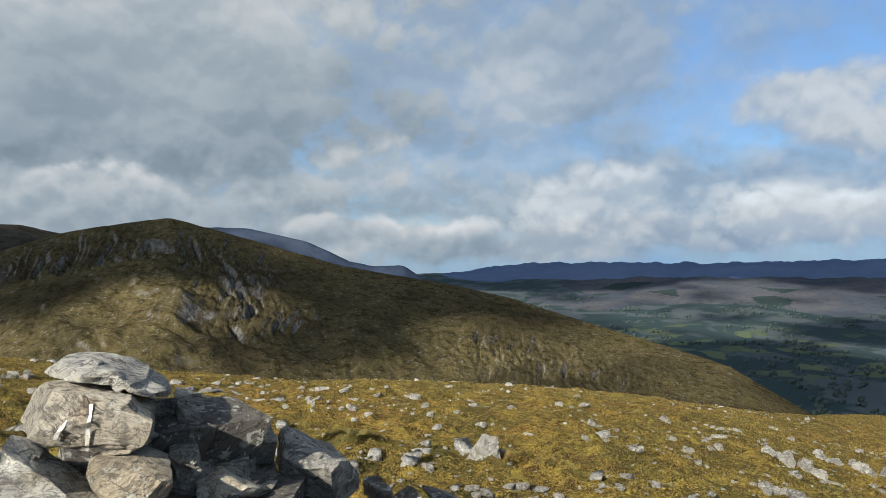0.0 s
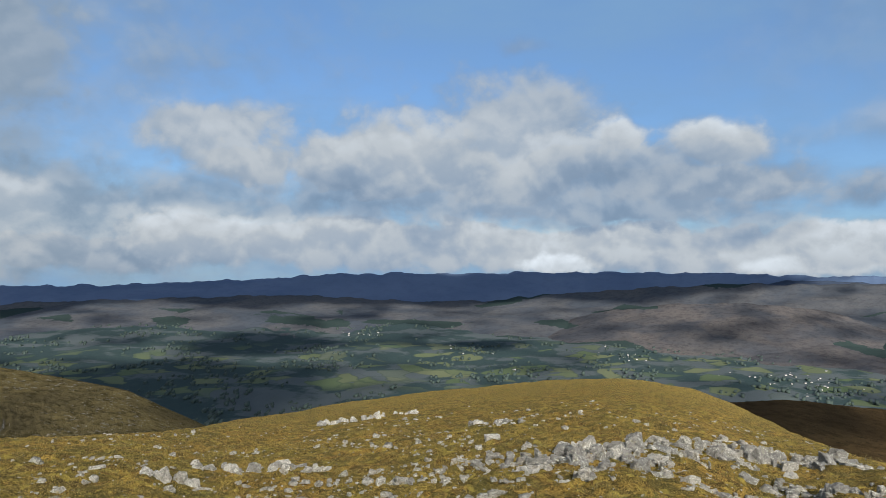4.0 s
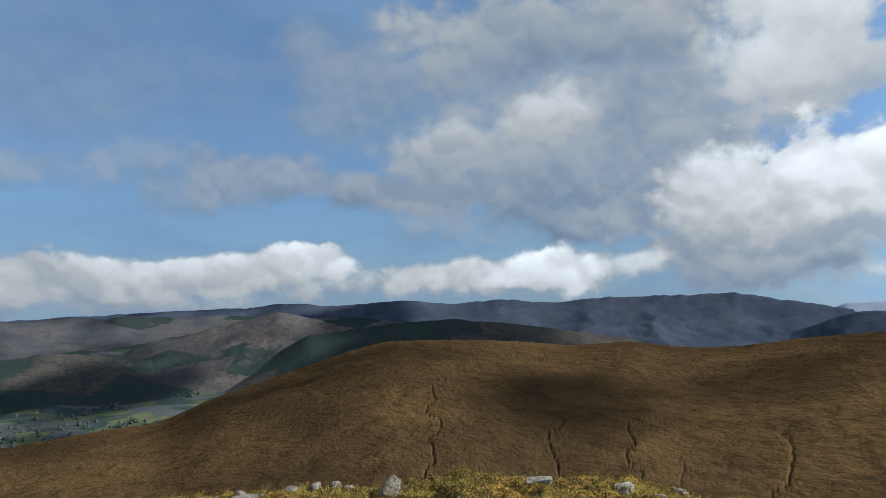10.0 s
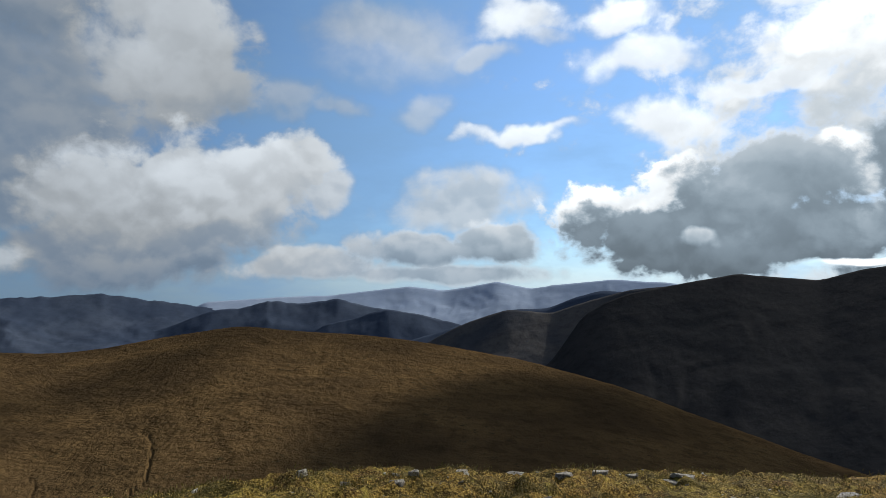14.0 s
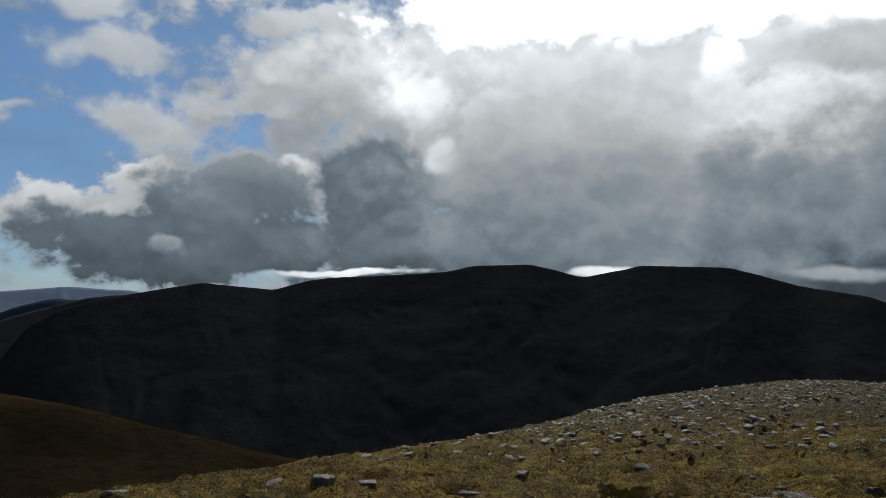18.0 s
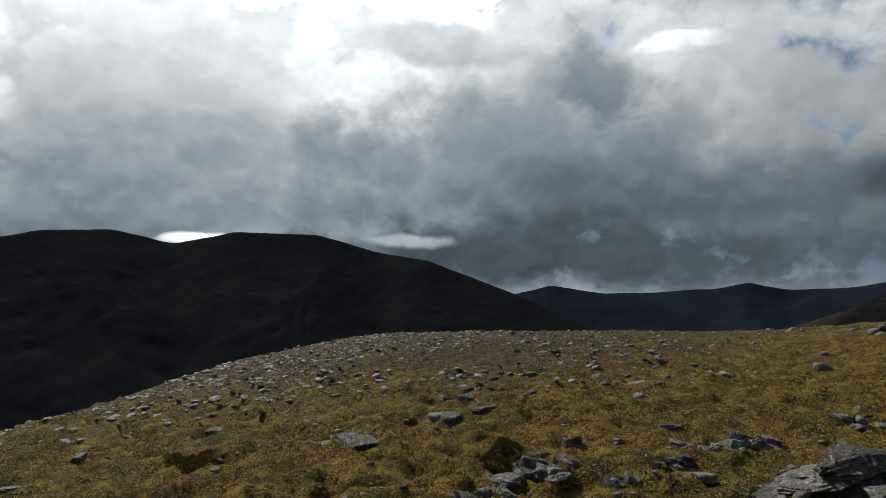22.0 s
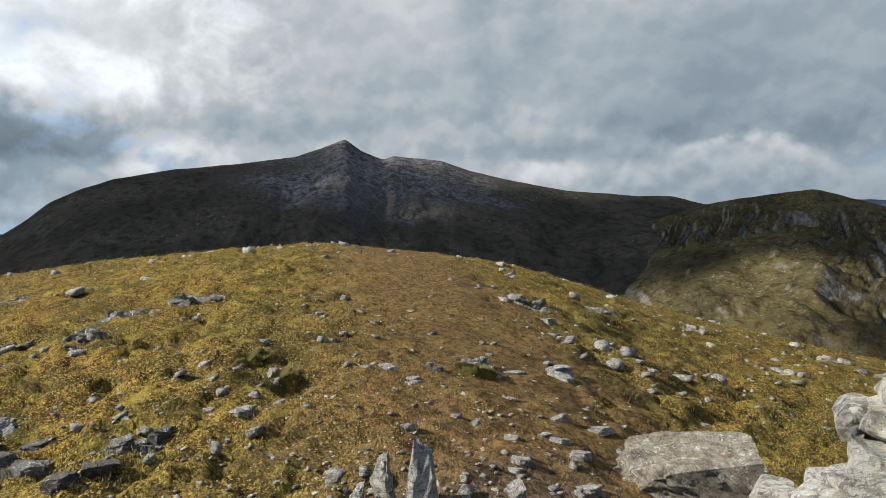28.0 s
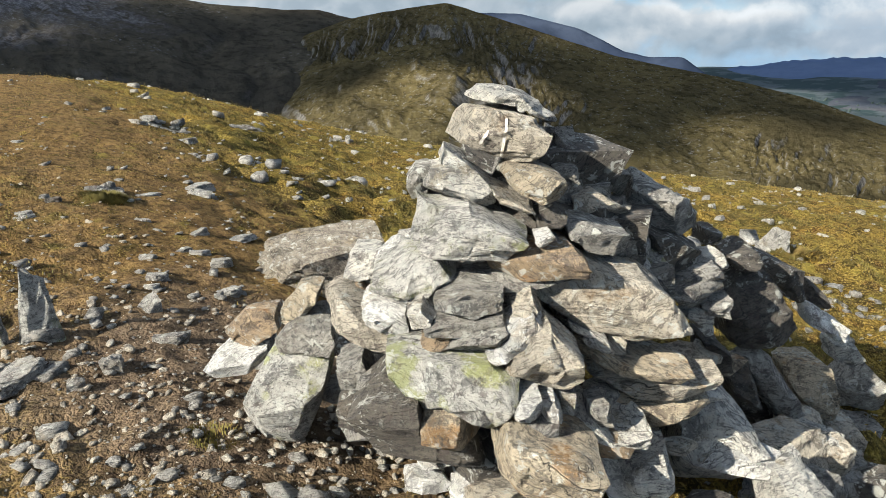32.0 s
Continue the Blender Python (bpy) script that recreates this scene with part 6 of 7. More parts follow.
rock("block", "dark", -7.96, 2.51, 0.39, 0.18, -290)
rock("block", "dark", -9.08, 0.45, 0.47, 0.17, -274)
rock("block", "dark", -8.16, -0.58, 0.24, 0.13, -266)
rock("block", "dark", -4.62, 2.37, 0.20, 0.12, -303)
rock("block", "dark", -4.47, 1.68, 0.22, 0.11, -296)
rock("block", "dark", -4.49, 1.92, 0.22, 0.09, -299)
rock("block", "dark", -3.99, 4.43, 0.17, 0.10, -325)
rock("flat", "pale", -3.89, 4.02, 0.16, 0.05, -323)
rock("flat", "pale", -4.18, 4.06, 0.17, 0.04, -321)
rock("flat", "pale", -7.69, 3.29, 0.21, 0.05, -296)
rock("flat", "pale", -4.92, 3.61, 0.27, 0.12, -312)
rock("flat", "pale", -4.80, 2.83, 0.12, 0.06, -306)
rock("flat", "pale", -8.18, 2.11, 0.14, 0.05, -287)
rock("block", "pale", -10.33, 9.16, 0.22, 0.12, -314)
rock("block", "pale", -6.69, 5.41, 0.10, 0.06, -313)
rock("block", "pale", -6.01, 5.03, 0.13, 0.06, -314)
rock("block", "pale", -5.43, 5.24, 0.14, 0.08, -319)
rock("block", "pale", -7.18, 5.83, 0.08, 0.07, -313)
rock("block", "pale", -5.81, 6.32, 0.14, 0.04, -322)
rock("outcrop", "grey", -5.80, 9.09, 0.54, 0.19, -330)
rock("outcrop", "grey", -5.70, 11.57, 0.53, 0.23, -336)
rock("outcrop", "grey", -4.67, 2.22, 0.31, 0.14, -298)
rock("outcrop", "grey", -3.92, 4.98, 0.25, 0.13, -326)
rock("flat", "pale", -3.71, 5.17, 0.31, 0.05, -329)
rock("flat", "pale", -3.58, 5.82, 0.28, 0.13, -333)
rock("flat", "pale", -4.25, 4.09, 0.17, 0.05, -318)
rock("flat", "pale", -3.94, 4.07, 0.14, 0.04, -320)
rock("flat", "pale", -5.11, 8.28, 0.48, 0.11, -331)
rock("flat", "pale", -2.62, 4.59, 0.26, 0.05, -336)
rock("flat", "pale", -3.07, 6.91, 0.15, 0.07, -340)
rock("flat", "pale", -3.26, 4.38, 0.13, 0.03, -328)
rock("flat", "pale", -6.19, 5.06, 0.15, 0.05, -312)
rock("block", "pale", -4.11, 4.50, 0.11, 0.09, -322)
rock("block", "pale", -4.40, 2.83, 0.24, 0.12, -306)
rock("block", "pale", -2.62, 15.96, 0.61, 0.23, -353)
rock("block", "pale", -2.85, 4.41, 0.17, 0.08, -333)
rock("block", "pale", -2.85, 3.74, 0.16, 0.08, -329)
rock("block", "pale", -2.63, 3.99, 0.16, 0.08, -333)
rock("block", "pale", -2.27, 4.67, 0.13, 0.13, -340)
rock("block", "pale", -2.33, 4.40, 0.13, 0.06, -338)
rock("block", "pale", -5.62, 5.53, 0.12, 0.06, -318)
rock("block", "pale", -6.08, 5.09, 0.10, 0.06, -313)
rock("block", "pale", -6.88, 9.39, 0.15, 0.09, -326)
rock("block", "grey", -2.14, 2.33, 0.13, 0.17, -324)
rock("block", "grey", -2.32, 2.90, 0.12, 0.11, -327)
rock("block", "grey", -2.56, 3.38, 0.14, 0.09, -328)
rock("block", "grey", -2.73, 3.98, 0.12, 0.05, -330)
rock("block", "grey", -3.05, 2.17, 0.14, 0.05, -310)
rock("block", "grey", -2.19, 2.17, 0.07, 0.09, -322)
rock("block", "grey", -2.08, 2.65, 0.15, 0.08, -329)
rock("block", "grey", -2.50, 6.75, 0.14, 0.07, -343)
rock("block", "grey", -2.40, 3.83, 0.15, 0.08, -333)
rock("flat", "pale", -2.47, 2.17, 0.34, 0.08, -317)
rock("flat", "pale", -2.19, 3.48, 0.18, 0.08, -334)
rock("flat", "pale", -3.47, 5.65, 0.30, 0.12, -332)
rock("flat", "pale", -2.53, 3.27, 0.10, 0.04, -328)
rock("fin", "moss", -2.89, 2.37, 0.13, 0.20, -314)
rock("fin", "moss", -2.74, 2.43, 0.20, 0.33, -317)
rock("fin", "moss", -2.54, 2.48, 0.20, 0.36, -320)
rock("bigslab", "brown", -1.88, 4.22, 0.86, 0.36, -340)


def shattered_outcrop(line, count, tone, wide, seed):
    """Frost-broken crag: many upright blocks wedged together along a line over the turf."""
    rnd = random.Random(seed)
    (ax, ay), (bx, by) = line
    mx, my = (ax + bx) / 2, (ay + by) / 2
    mz = float(top_height(np.array([mx]), np.array([my]))[0])
    ob = new("shattered_outcrop")
    ob.location = (mx, my, mz)
    for k in range(count):
        f = rnd.random()
        x, y = ax + (bx - ax) * f + rnd.gauss(0, 1) * wide, ay + (by - ay) * f + rnd.gauss(0, 1) * wide
        z = float(top_height(np.array([x]), np.array([y]))[0])
        size = rnd.uniform(0.09, 0.30) * (1.9 if rnd.random() < 0.10 else 0.9)
        piece = part("stone", rock_shape(rnd.choice(("block", "flat", "fin", "flat", "flat")), rnd.choice((tone, tone, tone, "grey")), rnd.randrange(5)), ob)
        piece.matrix_local = Matrix.Translation(-ob.location) @ pose(x, y, z - 0.05, rnd.uniform(-18, 18), rnd.uniform(-18, 18), rnd.uniform(0, 360)) @ Matrix.Diagonal((size, size * rnd.uniform(0.5, 0.9), size * rnd.uniform(0.35, 0.95), 1))
    return tagged(ob, "frost-shattered pale quartzite outcrop breaking through the turf", "rock", "outcrops on the shoulder")


shattered_outcrop(((12.0, 4.8), (14.5, 3.0)), 144, "crag", 0.42, 1)
shattered_outcrop(((14.5, 3.0), (20.0, 2.2)), 134, "crag", 0.6, 2)
shattered_outcrop(((18.5, 1.8), (19.5, 0.1)), 96, "crag", 0.6, 3)
shattered_outcrop(((14.5, 1.2), (12.0, -1.2)), 102, "crag", 0.3, 4)
shattered_outcrop(((11.4, 5.6), (11.9, 2.2)), 96, "crag", 0.3, 5)


# ---- scattered stones and turf ----
def hull_arrays(kind, seed):
    bm = hull_stone(kind, seed)
    bmesh.ops.triangulate(bm, faces=bm.faces[:])
    bm.verts.index_update()
    v = np.array([p.co[:] for p in bm.verts])
    f = np.array([[p.index for p in q.verts] for q in bm.faces])
    bm.free()
    return v, f


def join(name, verts, faces, mat):
    V, F = np.concatenate(verts), np.concatenate(faces)
    me = bpy.data.meshes.new(name)
    me.vertices.add(len(V))
    me.vertices.foreach_set("co", V.astype(np.float32).ravel())
    me.loops.add(F.size)
    me.loops.foreach_set("vertex_index", F.astype(np.int32).ravel())
    me.polygons.add(len(F))
    me.polygons.foreach_set("loop_start", np.arange(len(F), dtype=np.int32) * F.shape[1])
    me.update(calc_edges=True)
    me.materials.append(mat)
    return new(name, me)


def scatter(name, label, mat, count, inside, size, kinds, seed, tall=0.45):
    """Strew small stones over the turf; inside(az, r, x, y, rng) gives each its chance."""
    rng = np.random.RandomState(seed)
    shapes = [hull_arrays(k, 700 + seed * 13 + i) for i, k in enumerate(kinds)]
    n = count * 12
    az, r = rng.uniform(0, 360, n), np.exp(rng.uniform(np.log(1.6), np.log(60), n))
    x, y = r * np.sin(np.radians(az)), r * np.cos(np.radians(az))
    ok = np.nonzero(rng.rand(n) < inside(az, r, x, y))[0][:count]
    x, y, r = x[ok], y[ok], r[ok]
    z = top_height(x, y)
    verts, faces, base = [], [], 0
    s = size[0] * np.exp(rng.rand(len(x)) ** 2.2 * np.log(size[1] / size[0]))
    a = rng.uniform(0, 6.283, len(x))
    tip = rng.uniform(-0.35, 0.35, (len(x), 2))
    for i in range(len(x)):
        v, f = shapes[rng.randint(len(shapes))]
        c, d = math.cos(a[i]), math.sin(a[i])
        vx, vy, vz = v[:, 0] * s[i], v[:, 1] * s[i] * 0.75, v[:, 2] * s[i] * tall
        vz = vz + vx * tip[i, 0] + vy * tip[i, 1]
        verts.append(np.stack([x[i] + c * vx - d * vy, y[i] + d * vx + c * vy, z[i] + vz], 1))
        faces.append(f + base)
        base += len(v)
    return tagged(join(name, verts, faces, mat), label, "stones", kind="stuff")


def near_angle(az, mid, half):
    return np.clip(1.3 - np.abs((az - mid + 180) % 360 - 180) / half, 0, 1)


def pale_rubble(az, r, x, y):
    band = smooth(many_noise(x * 0.33 + 4, y * 0.33, 4, 0.55, 71), 0.50, 0.60)
    return near_angle(az, 66, 50) * smooth(r, 3.5, 6) * (1 - smooth(r, 26, 40)) * (0.06 + band)


def grey_scree(az, r, x, y):
    return near_angle(az, 248, 26) * smooth(r, 10, 20) * (1 - smooth(r, 44, 52)) * smooth(many_noise(x * 0.3, y * 0.3, 3, 0.5, 77), 0.30, 0.48)


def gravel(az, r, x, y):
    patch = smooth(many_noise(x * 0.9, y * 0.9, 3, 0.55, 81), 0.44, 0.58)
    west = near_angle(az, 296, 36) * (1 - smooth(r, 4.5, 8.0)) * patch
    cairn_side = np.exp(-((x + 1.75) ** 2 + (y - 2.6) ** 2) / 0.9)
    return np.clip(west + cairn_side, 0, 1)


def strewn(az, r, x, y):
    return (0.25 + 0.75 * smooth(many_noise(x * 0.6, y * 0.6, 3, 0.5, 91), 0.48, 0.62)) * (1 - smooth(r, 20, 34)) * (1 - 0.6 * near_angle(az, 150, 60)) * (0.75 + 0.8 * near_angle(az, 336, 13) * smooth(r, 6, 9))


scatter("rubble", "pale broken quartzite rubble strewn over the turf", STONE["grey"], 5600, pale_rubble, (0.04, 0.26), ("block", "flat", "flat", "flat", "flat"), 1, 0.27)
# scree gets the paler mid tone in place of glints off the stones
scatter("scree", "pale grey flat stones covering the shoulder", STONE["mid"], 26000, grey_scree, (0.04, 0.26), ("flat", "flat", "flat"), 2, 0.17)
scatter("gravel", "small pale gravel and stone chips on bare soil", STONE["tan"], 10000, gravel, (0.006, 0.058), ("block", "flat", "flat", "flat"), 3, 0.24)
scatter("strewn_stones", "grey stones strewn sparsely through the turf", STONE["mid"], 9000, strewn, (0.012, 0.10), ("block", "flat", "flat", "flat"), 4, 0.24)


def brow_line(az, r, x, y):
    lump = smooth(many_noise(x * 0.8 + 3, y * 0.8, 3, 0.55, 97), 0.46, 0.58)
    return np.clip(near_angle(az, 338, 13) + near_angle(az, 2, 20), 0, 1) * smooth(r, 7, 9) * (1 - smooth(r, 22, 27)) * (0.15 + lump)


def west_stones(az, r, x, y):
    lump = smooth(many_noise(x * 0.9 + 8, y * 0.9, 3, 0.55, 99), 0.46, 0.58)
    return near_angle(az, 294, 26) * smooth(r, 2.6, 3.4) * (1 - smooth(r, 8, 12)) * (0.12 + lump)


scatter("brow_stones", "pale broken stones lying along the grassy brow", STONE["mid"], 1500, brow_line, (0.05, 0.30), ("block", "flat", "flat"), 5, 0.34)
def skyline(az, r, x, y):
    lump = smooth(many_noise(x * 0.5 + 2, y * 0.5, 3, 0.55, 103), 0.47, 0.58)
    return near_angle(az, 296, 38) * smooth(r, 12, 17) * (1 - smooth(r, 30, 36)) * (0.1 + lump)


scatter("brow_rubble", "small grey slabs breaking the grassy skyline", STONE["mid"], 900, skyline, (0.07, 0.42), ("flat", "flat", "flat"), 7, 0.28)
scatter("scattered_stones", "grey and pale stones lying in worn turf", STONE["mid"], 1900, west_stones, (0.02, 0.17), ("flat", "block", "flat"), 6, 0.28)


def turf_material(name, a, b, c, straw=0.4):
    m = bpy.data.materials.new(name)
    m.use_nodes = True
    w = Net(m.node_tree)
    geo = w.node("ShaderNodeNewGeometry")
    isl = geo.outputs["Random Per Island"]
    big = w.noise(geo.outputs["Position"], 0.8, 3, 0.5)
    col = w.mix(w.ramp(isl, 0.0, 0.6), a, b)
    col = w.mix(w.ramp(w.add(isl, w.mul(big, 0.9)), 0.95, 1.25), col, c)
    where = geo.outputs["Position"]
    col = w.mix(w.ramp(w.noise(where, 2.6, 4, 0.6), 0.50, 0.60, 0, 0.85), col, tuple(v * 0.30 for v in b))
    col = w.mix(w.ramp(w.noise(where, 0.55, 4, 0.6), 0.52, 0.64, 0, 0.6), col, c)
    col = w.mix(w.ramp(w.noise(where, 1.3, 4, 0.6, 0.3), 0.52, 0.58, 0, 0.65), col, (0.095, 0.078, 0.025))
    col = w.mix(w.ramp(w.noise(where, 0.8, 6, 0.7), 0.53, 0.60, 0, 0.85), col, (0.085, 0.080, 0.022))
    col = w.mix(w.ramp(w.noise(where, 1.7, 5, 0.62), 0.52, 0.60, 0, 0.5), col, (0.090, 0.082, 0.024))
    col = w.mix(w.ramp(w.noise(where, 3.5, 4, 0.6, 0.3), 0.57, 0.64, 0, straw), col, (0.48, 0.41, 0.085))
    bsdf = w.node("ShaderNodeBsdfPrincipled")
    w.put(bsdf.inputs["Base Color"], col)
    bsdf.inputs["Roughness"].default_value = 0.75
    bsdf.inputs["Specular IOR Level"].default_value = 0.2
    thin = w.node("ShaderNodeBsdfTranslucent")
    w.put(thin.inputs[0], col)
    mixed = w.node("ShaderNodeMixShader")
    mixed.inputs[0].default_value = 0.08
    w.t.links.new(bsdf.outputs[0], mixed.inputs[1])
    w.t.links.new(thin.outputs[0], mixed.inputs[2])
    w.t.links.new(mixed.outputs[0], w.node("ShaderNodeOutputMaterial").inputs[0])
    return m


M_BLADE = turf_material("short_sedge_blades", (0.41, 0.272, 0.058), (0.29, 0.205, 0.045), (0.28, 0.150, 0.050))
M_MOSS = turf_material("dark_green_crowberry", (0.115, 0.105, 0.030), (0.170, 0.140, 0.036), (0.14, 0.095, 0.030), 0.0)


def blades(name, label, mat, x, y, z, length, width, seed, spread=0.7):
    rng = np.random.RandomState(seed)
    n = len(x)
    a, lean = rng.uniform(0, 6.283, n), rng.uniform(0.1, spread, n)
    L = length * rng.uniform(0.5, 1.3, n)
    W = width * rng.uniform(0.7, 1.3, n)
    dx, dy = np.cos(a), np.sin(a)
    p0 = np.stack([x - dy * W, y + dx * W, z - 0.01], 1)
    p1 = np.stack([x + dy * W, y - dx * W, z - 0.01], 1)
    p2 = np.stack([x + dx * L * lean, y + dy * L * lean, z + L * np.sqrt(np.maximum(1 - lean ** 2, 0.05))], 1)
    V = np.stack([p0, p1, p2], 1).reshape(-1, 3)
    F = np.arange(3 * n).reshape(-1, 3)
    return tagged(join(name, [V], [F], mat), label, "grass", kind="stuff")


def make_turf():
    rng = np.random.RandomState(5)
    n = 1050000
    az, r = rng.uniform(0, 360, n), np.exp(rng.uniform(np.log(1.5), np.log(26), n))
    x, y = r * np.sin(np.radians(az)), r * np.cos(np.radians(az))
    clump = many_noise(x * 5, y * 5, 3, 0.6, 61)
    ok = (rng.rand(n) < 0.85 * smooth(clump, 0.43, 0.60)) & (rng.rand(n) > 0.93 * gravel(az, r, x, y)) & (rng.rand(n) > 0.8 * grey_scree(az, r, x, y))
    ok &= rng.rand(n) > trodden(x, y)
    x, y, r = x[ok], y[ok], r[ok]
    z = top_height(x, y)
    size = 0.011 + 0.0011 * r
    blades("turf", "short yellow-brown sedge and moss turf", M_BLADE, x, y, z, size * 0.72, size * 0.17, 6, 0.95)


make_turf()


def make_heath():
    """Low tufts of crowberry and heather standing in the sedge."""
    rng = np.random.RandomState(8)
    n = 900000
    az, r = rng.uniform(0, 360, n), np.exp(rng.uniform(np.log(2.2), np.log(24), n))
    x, y = r * np.sin(np.radians(az)), r * np.cos(np.radians(az))
    tuft = many_noise(x * 2.6 + 11, y * 2.6, 3, 0.62, 161)
    patch = many_noise(x * 0.45 + 5, y * 0.45, 3, 0.5, 167)
    ok = (tuft > 0.60 - 0.10 * smooth(patch, 0.42, 0.62)) & (rng.rand(n) > gravel(az, r, x, y)) & (rng.rand(n) > 0.8 * grey_scree(az, r, x, y))
    ok &= rng.rand(n) > 1.1 * trodden(x, y)
    x, y, r, tuft = x[ok], y[ok], r[ok], tuft[ok]
    rise = np.clip((tuft - 0.52) * 0.5, 0, 0.07) * rng.rand(len(x))
    size = 0.012 + 0.0012 * r
    blades("heath", "dark olive crowberry and heather tufts in the sedge", M_MOSS, x, y, top_height(x, y) + rise, size, size * 0.22, 9, 0.95)


make_heath()


def moss_cushion(x, y, wide, seed, turn=0.0):
    """A low cushion of crowberry: a lumpy mound thick with tiny leaves."""
    rng = np.random.RandomState(seed)
    n = int(5600 * wide ** 1.3)
    a, q = rng.uniform(0, 6.283, n), np.sqrt(rng.rand(n))
    h = np.sqrt(np.maximum(1 - q ** 2, 0)) * 0.09 * wide * (0.7 + 0.6 * many_noise(3 * q * np.cos(a) + seed, 3 * q * np.sin(a), 3, 0.5, seed))
    wob = 0.6 + 0.8 * many_noise(np.cos(a) * 1.5 + seed, np.sin(a) * 1.5, 3, 0.5, seed + 2)
    px, py = x + q * np.cos(a) * wide * 0.5 * wob, y + q * np.sin(a) * wide * 0.45 * wob
    ob = blades("moss_cushion", "", M_MOSS, px, py, top_height(px, py) + h - 0.02, 0.03 if wide > 0.35 else 0.011, 0.006 if wide > 0.35 else 0.004, seed, 0.9)
    ob["kind"] = "thing"
    return tagged(ob, "low dark green crowberry cushion growing in the turf", "plant", "crowberry cushions")


for mx, my, mw, ms in ((-1.56, 2.02, 0.30, 18), (-3.76, 4.70, 0.42, 11), (-4.76, 3.44, 0.45, 12), (2.45, 8.2, 0.55, 13), (0.7, 9.3, 0.9, 14), (-7.6, -1.2, 0.8, 15), (-5.54, 3.72, 0.45, 16), (-7.55, -4.75, 0.7, 17)):
    moss_cushion(mx, my, mw, ms)


# ---- unseen cloud layer added to shade the land ----
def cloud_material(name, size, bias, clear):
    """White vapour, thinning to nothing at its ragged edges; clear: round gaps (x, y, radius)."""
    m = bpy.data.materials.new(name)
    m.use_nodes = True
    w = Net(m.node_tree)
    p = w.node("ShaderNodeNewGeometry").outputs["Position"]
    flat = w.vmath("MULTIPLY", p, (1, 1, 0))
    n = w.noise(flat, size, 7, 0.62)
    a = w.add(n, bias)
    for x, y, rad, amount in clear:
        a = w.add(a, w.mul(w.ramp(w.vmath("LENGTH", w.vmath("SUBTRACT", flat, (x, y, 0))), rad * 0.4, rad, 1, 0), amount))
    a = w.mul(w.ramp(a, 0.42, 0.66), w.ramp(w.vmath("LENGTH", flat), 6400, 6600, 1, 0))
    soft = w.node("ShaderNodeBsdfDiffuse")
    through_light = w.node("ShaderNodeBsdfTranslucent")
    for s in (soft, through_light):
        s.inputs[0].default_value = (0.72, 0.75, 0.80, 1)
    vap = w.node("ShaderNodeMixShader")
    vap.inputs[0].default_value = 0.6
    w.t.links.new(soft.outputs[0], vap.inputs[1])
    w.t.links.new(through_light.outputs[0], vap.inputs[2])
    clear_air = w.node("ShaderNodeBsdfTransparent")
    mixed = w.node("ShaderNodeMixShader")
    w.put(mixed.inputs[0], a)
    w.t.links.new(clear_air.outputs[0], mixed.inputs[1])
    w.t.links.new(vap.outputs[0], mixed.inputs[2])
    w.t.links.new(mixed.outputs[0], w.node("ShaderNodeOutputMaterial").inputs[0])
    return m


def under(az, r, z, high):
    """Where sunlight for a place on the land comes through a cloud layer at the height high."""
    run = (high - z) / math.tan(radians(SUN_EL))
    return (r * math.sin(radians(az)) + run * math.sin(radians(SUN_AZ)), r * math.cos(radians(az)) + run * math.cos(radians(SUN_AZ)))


# added above the camera's view; gaps and thick spots set which slopes are lit
def shading_cloud_layer():
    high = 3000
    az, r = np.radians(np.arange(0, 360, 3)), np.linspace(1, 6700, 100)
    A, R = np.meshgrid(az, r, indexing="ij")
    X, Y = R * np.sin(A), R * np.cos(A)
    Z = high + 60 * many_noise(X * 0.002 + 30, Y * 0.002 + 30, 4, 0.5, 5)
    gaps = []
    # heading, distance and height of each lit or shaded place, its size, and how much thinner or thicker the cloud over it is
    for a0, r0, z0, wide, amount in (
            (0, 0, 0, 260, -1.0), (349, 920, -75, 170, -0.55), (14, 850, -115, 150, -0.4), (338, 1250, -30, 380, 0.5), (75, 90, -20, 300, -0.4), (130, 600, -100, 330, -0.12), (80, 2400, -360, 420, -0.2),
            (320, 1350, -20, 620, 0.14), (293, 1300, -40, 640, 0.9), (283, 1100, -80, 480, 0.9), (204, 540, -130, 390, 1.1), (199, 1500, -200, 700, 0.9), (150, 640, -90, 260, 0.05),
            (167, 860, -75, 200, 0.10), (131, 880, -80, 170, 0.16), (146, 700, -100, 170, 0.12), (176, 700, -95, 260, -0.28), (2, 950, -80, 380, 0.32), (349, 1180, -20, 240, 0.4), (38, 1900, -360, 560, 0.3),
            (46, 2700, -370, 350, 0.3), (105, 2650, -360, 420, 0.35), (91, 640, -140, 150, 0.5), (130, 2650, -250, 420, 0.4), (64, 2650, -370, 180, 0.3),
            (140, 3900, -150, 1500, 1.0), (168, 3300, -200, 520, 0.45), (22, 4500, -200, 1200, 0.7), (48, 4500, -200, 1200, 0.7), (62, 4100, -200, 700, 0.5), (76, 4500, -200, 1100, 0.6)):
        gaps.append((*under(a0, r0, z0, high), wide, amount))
    m = cloud_material("shading_vapour", 0.0034, -0.02, gaps)
    return tagged(sheet("shading_cloud_layer", X, Y, Z, m, wrap=True), "unseen broken cumulus layer added to shade the hills", "cloud", kind="structure")


shading_cloud_layer()


# ---- far things in the valley ----
def tint_material(name, a, b, rough=0.8):
    def paint(w, p):
        n = w.noise(p, 0.4, 3)
        return dict(col=w.mix(n, a, b), rough=rough)
    return material(name, paint)


M_HARL = tint_material("white_harling", (0.34, 0.33, 0.31), (0.44, 0.43, 0.41))
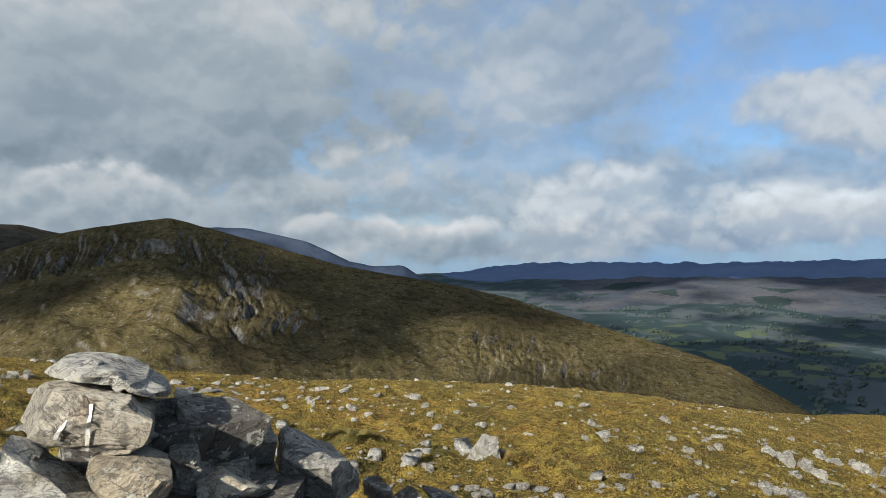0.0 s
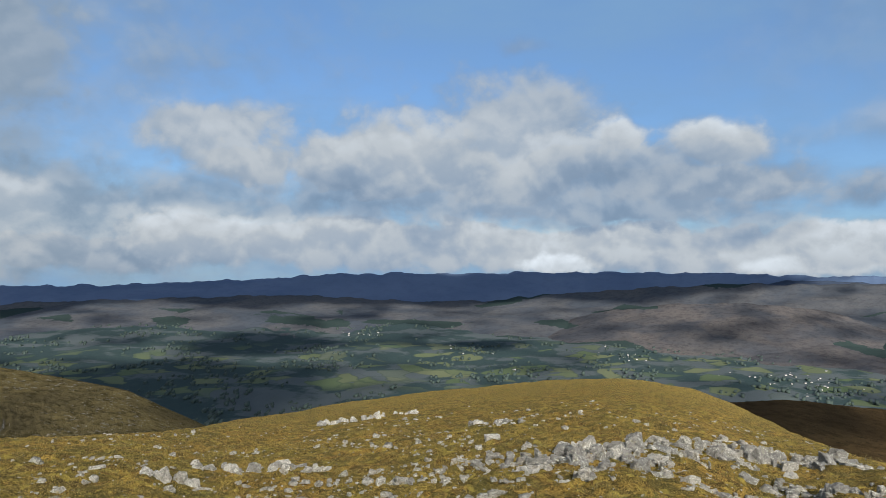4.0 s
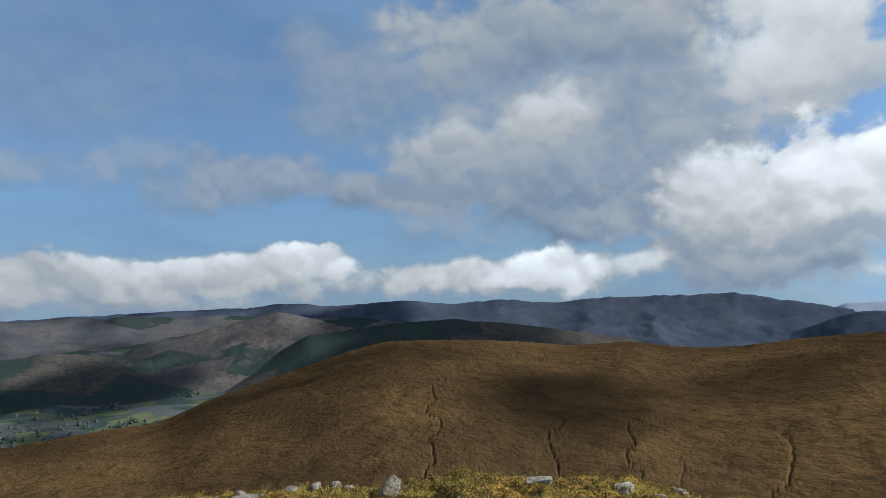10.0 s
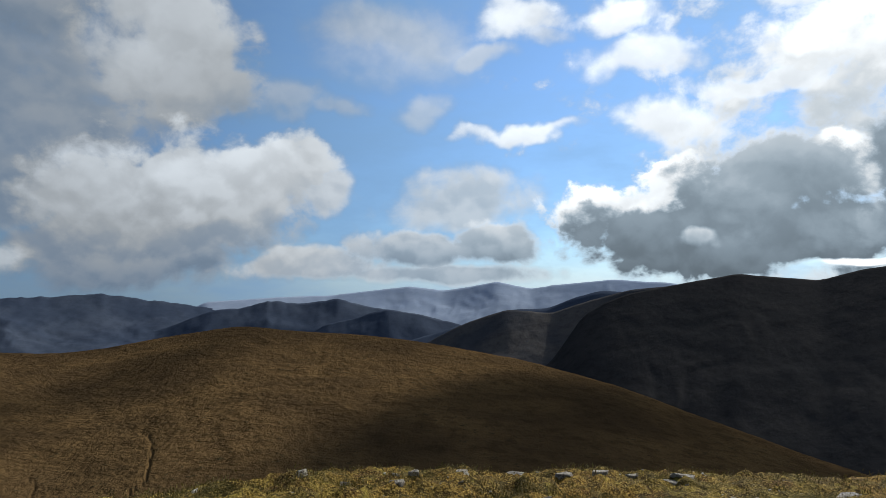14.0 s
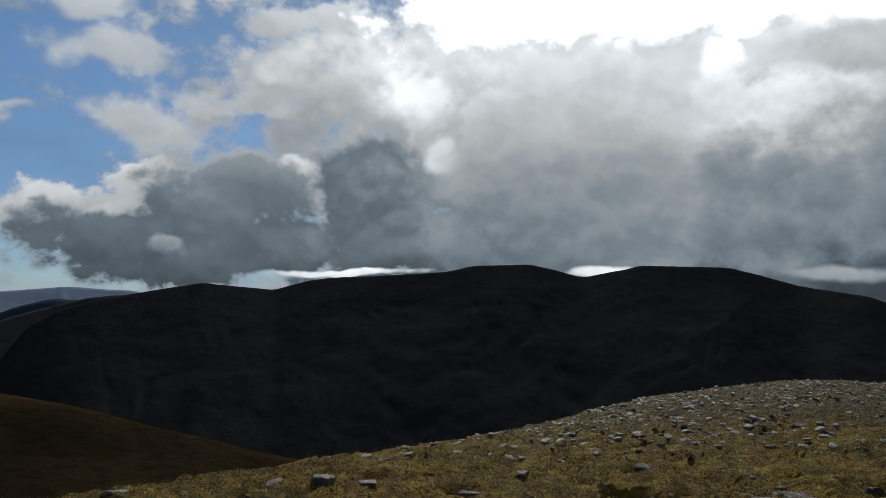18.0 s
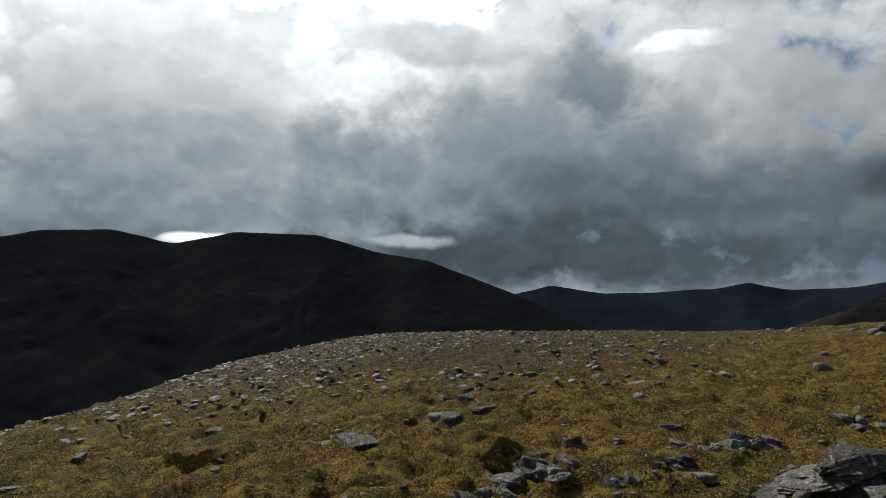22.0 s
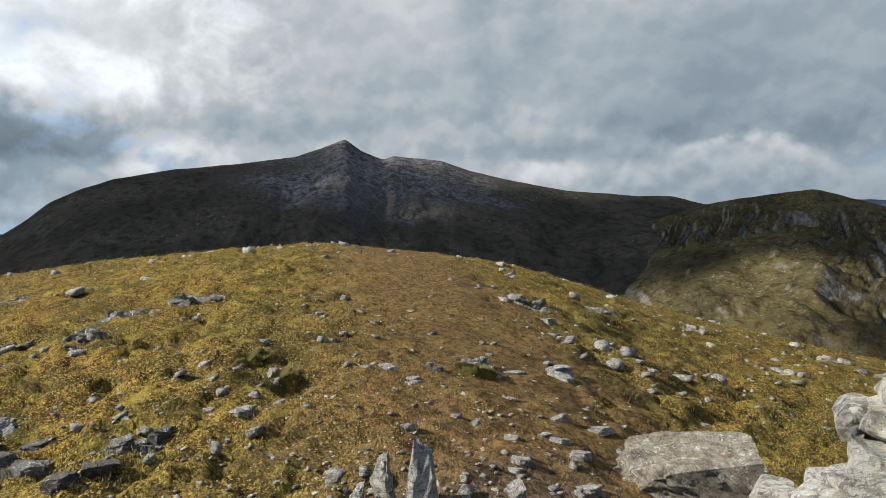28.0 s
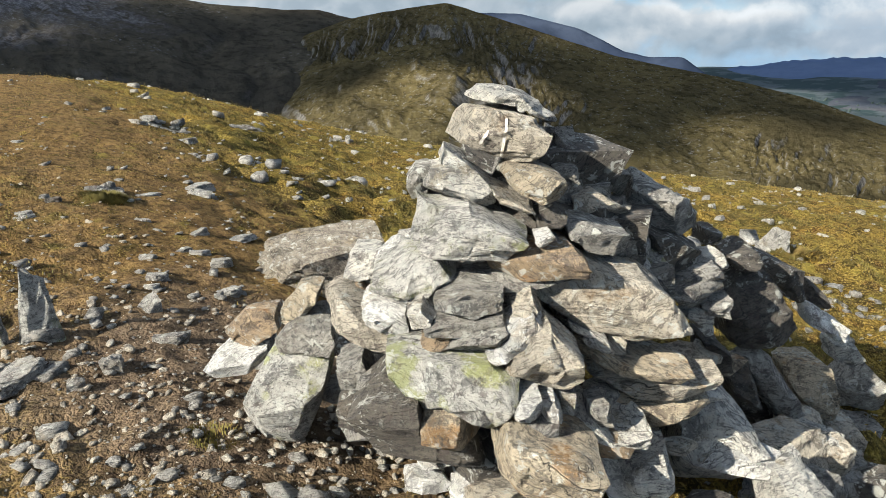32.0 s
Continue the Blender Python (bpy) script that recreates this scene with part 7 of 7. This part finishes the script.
M_SLATE = tint_material("grey_slate", (0.07, 0.075, 0.085), (0.11, 0.115, 0.125))
# leaf green with some blue haze tint put into it
M_WOOD = tint_material("woodland_leaves", (0.022, 0.036, 0.034), (0.036, 0.054, 0.044))


def house_meshes():
    wall, roof = bmesh.new(), bmesh.new()
    bmesh.ops.create_cube(wall, size=1.0, matrix=Matrix.Translation((0, 0, 0.3)) @ Matrix.Diagonal((1, 0.6, 0.6, 1)))
    v = [roof.verts.new(c) for c in ((-0.53, -0.35, 0.58), (0.53, -0.35, 0.58), (0.53, 0.35, 0.58), (-0.53, 0.35, 0.58), (-0.53, 0, 0.9), (0.53, 0, 0.9))]
    for f in ((0, 1, 5, 4), (2, 3, 4, 5), (0, 4, 3), (1, 2, 5), (3, 2, 1, 0)):
        roof.faces.new([v[i] for i in f])
    out = []
    for name, bm, m in (("wall", wall, M_HARL), ("roof", roof, M_SLATE)):
        me = bpy.data.meshes.new(name)
        bm.to_mesh(me)
        bm.free()
        me.materials.append(m)
        out.append(me)
    return out


HOUSE = house_meshes()


def house(az, r, size, turn):
    x, y = r * math.sin(radians(az)), r * math.cos(radians(az))
    z = float(ground_height(np.array([x]), np.array([y]))[0])
    ob = tagged(new("house"), "small white harled house with a grey slate roof in the valley", "house", "valley houses")
    ob.matrix_world = pose(x, y, z - 1, 0, 0, turn) @ Matrix.Diagonal((size, size, size * 0.8, 1))
    part("wall", HOUSE[0], ob)
    part("roof", HOUSE[1], ob)


_town = random.Random(77)
for mid_az, mid_r, count, wide, deep in ((85.5, 2200, 18, 3.6, 190), (89, 2120, 16, 2.2, 130), (75, 2480, 14, 3.0, 150), (66.2, 2130, 3, 0.2, 20), (98, 2120, 8, 1.6, 90), (53.5, 3000, 14, 2.0, 100), (100, 2500, 8, 2.5, 120), (62, 2500, 8, 3.0, 200)):
    for _ in range(count):
        house(mid_az + _town.gauss(0, 1) * wide * 0.5, mid_r + _town.gauss(0, 1) * deep * 0.5, _town.uniform(3.5, 7), _town.uniform(0, 180))


def woods():
    """Clumps of trees along the fields of the valley."""
    rng = np.random.RandomState(12)
    n = 60000
    az, r = rng.uniform(8, 128, n), rng.uniform(1250, 3600, n)
    x, y = r * np.sin(np.radians(az)), r * np.cos(np.radians(az))
    keep = (many_noise(x * 0.006 + 7, y * 0.006, 4, 0.6, 131) > 0.56) & (rng.rand(n) < 0.55)
    x, y = x[keep][:3600], y[keep][:3600]
    z = ground_height(x, y)
    v0, f0 = hull_arrays("block", 5)
    v1, f1 = hull_arrays("block", 6)
    verts, faces, base = [], [], 0
    for i in range(len(x)):
        v, f = ((v0, f0), (v1, f1))[i % 2]
        s = rng.uniform(5, 11)
        verts.append(v * (s, s, s * rng.uniform(0.6, 1.1)) + (x[i], y[i], z[i]))
        faces.append(f + base)
        base += len(v)
    return tagged(join("woods", verts, faces, M_WOOD), "dark green clumps of woodland among the fields", "woodland", kind="stuff")


woods()
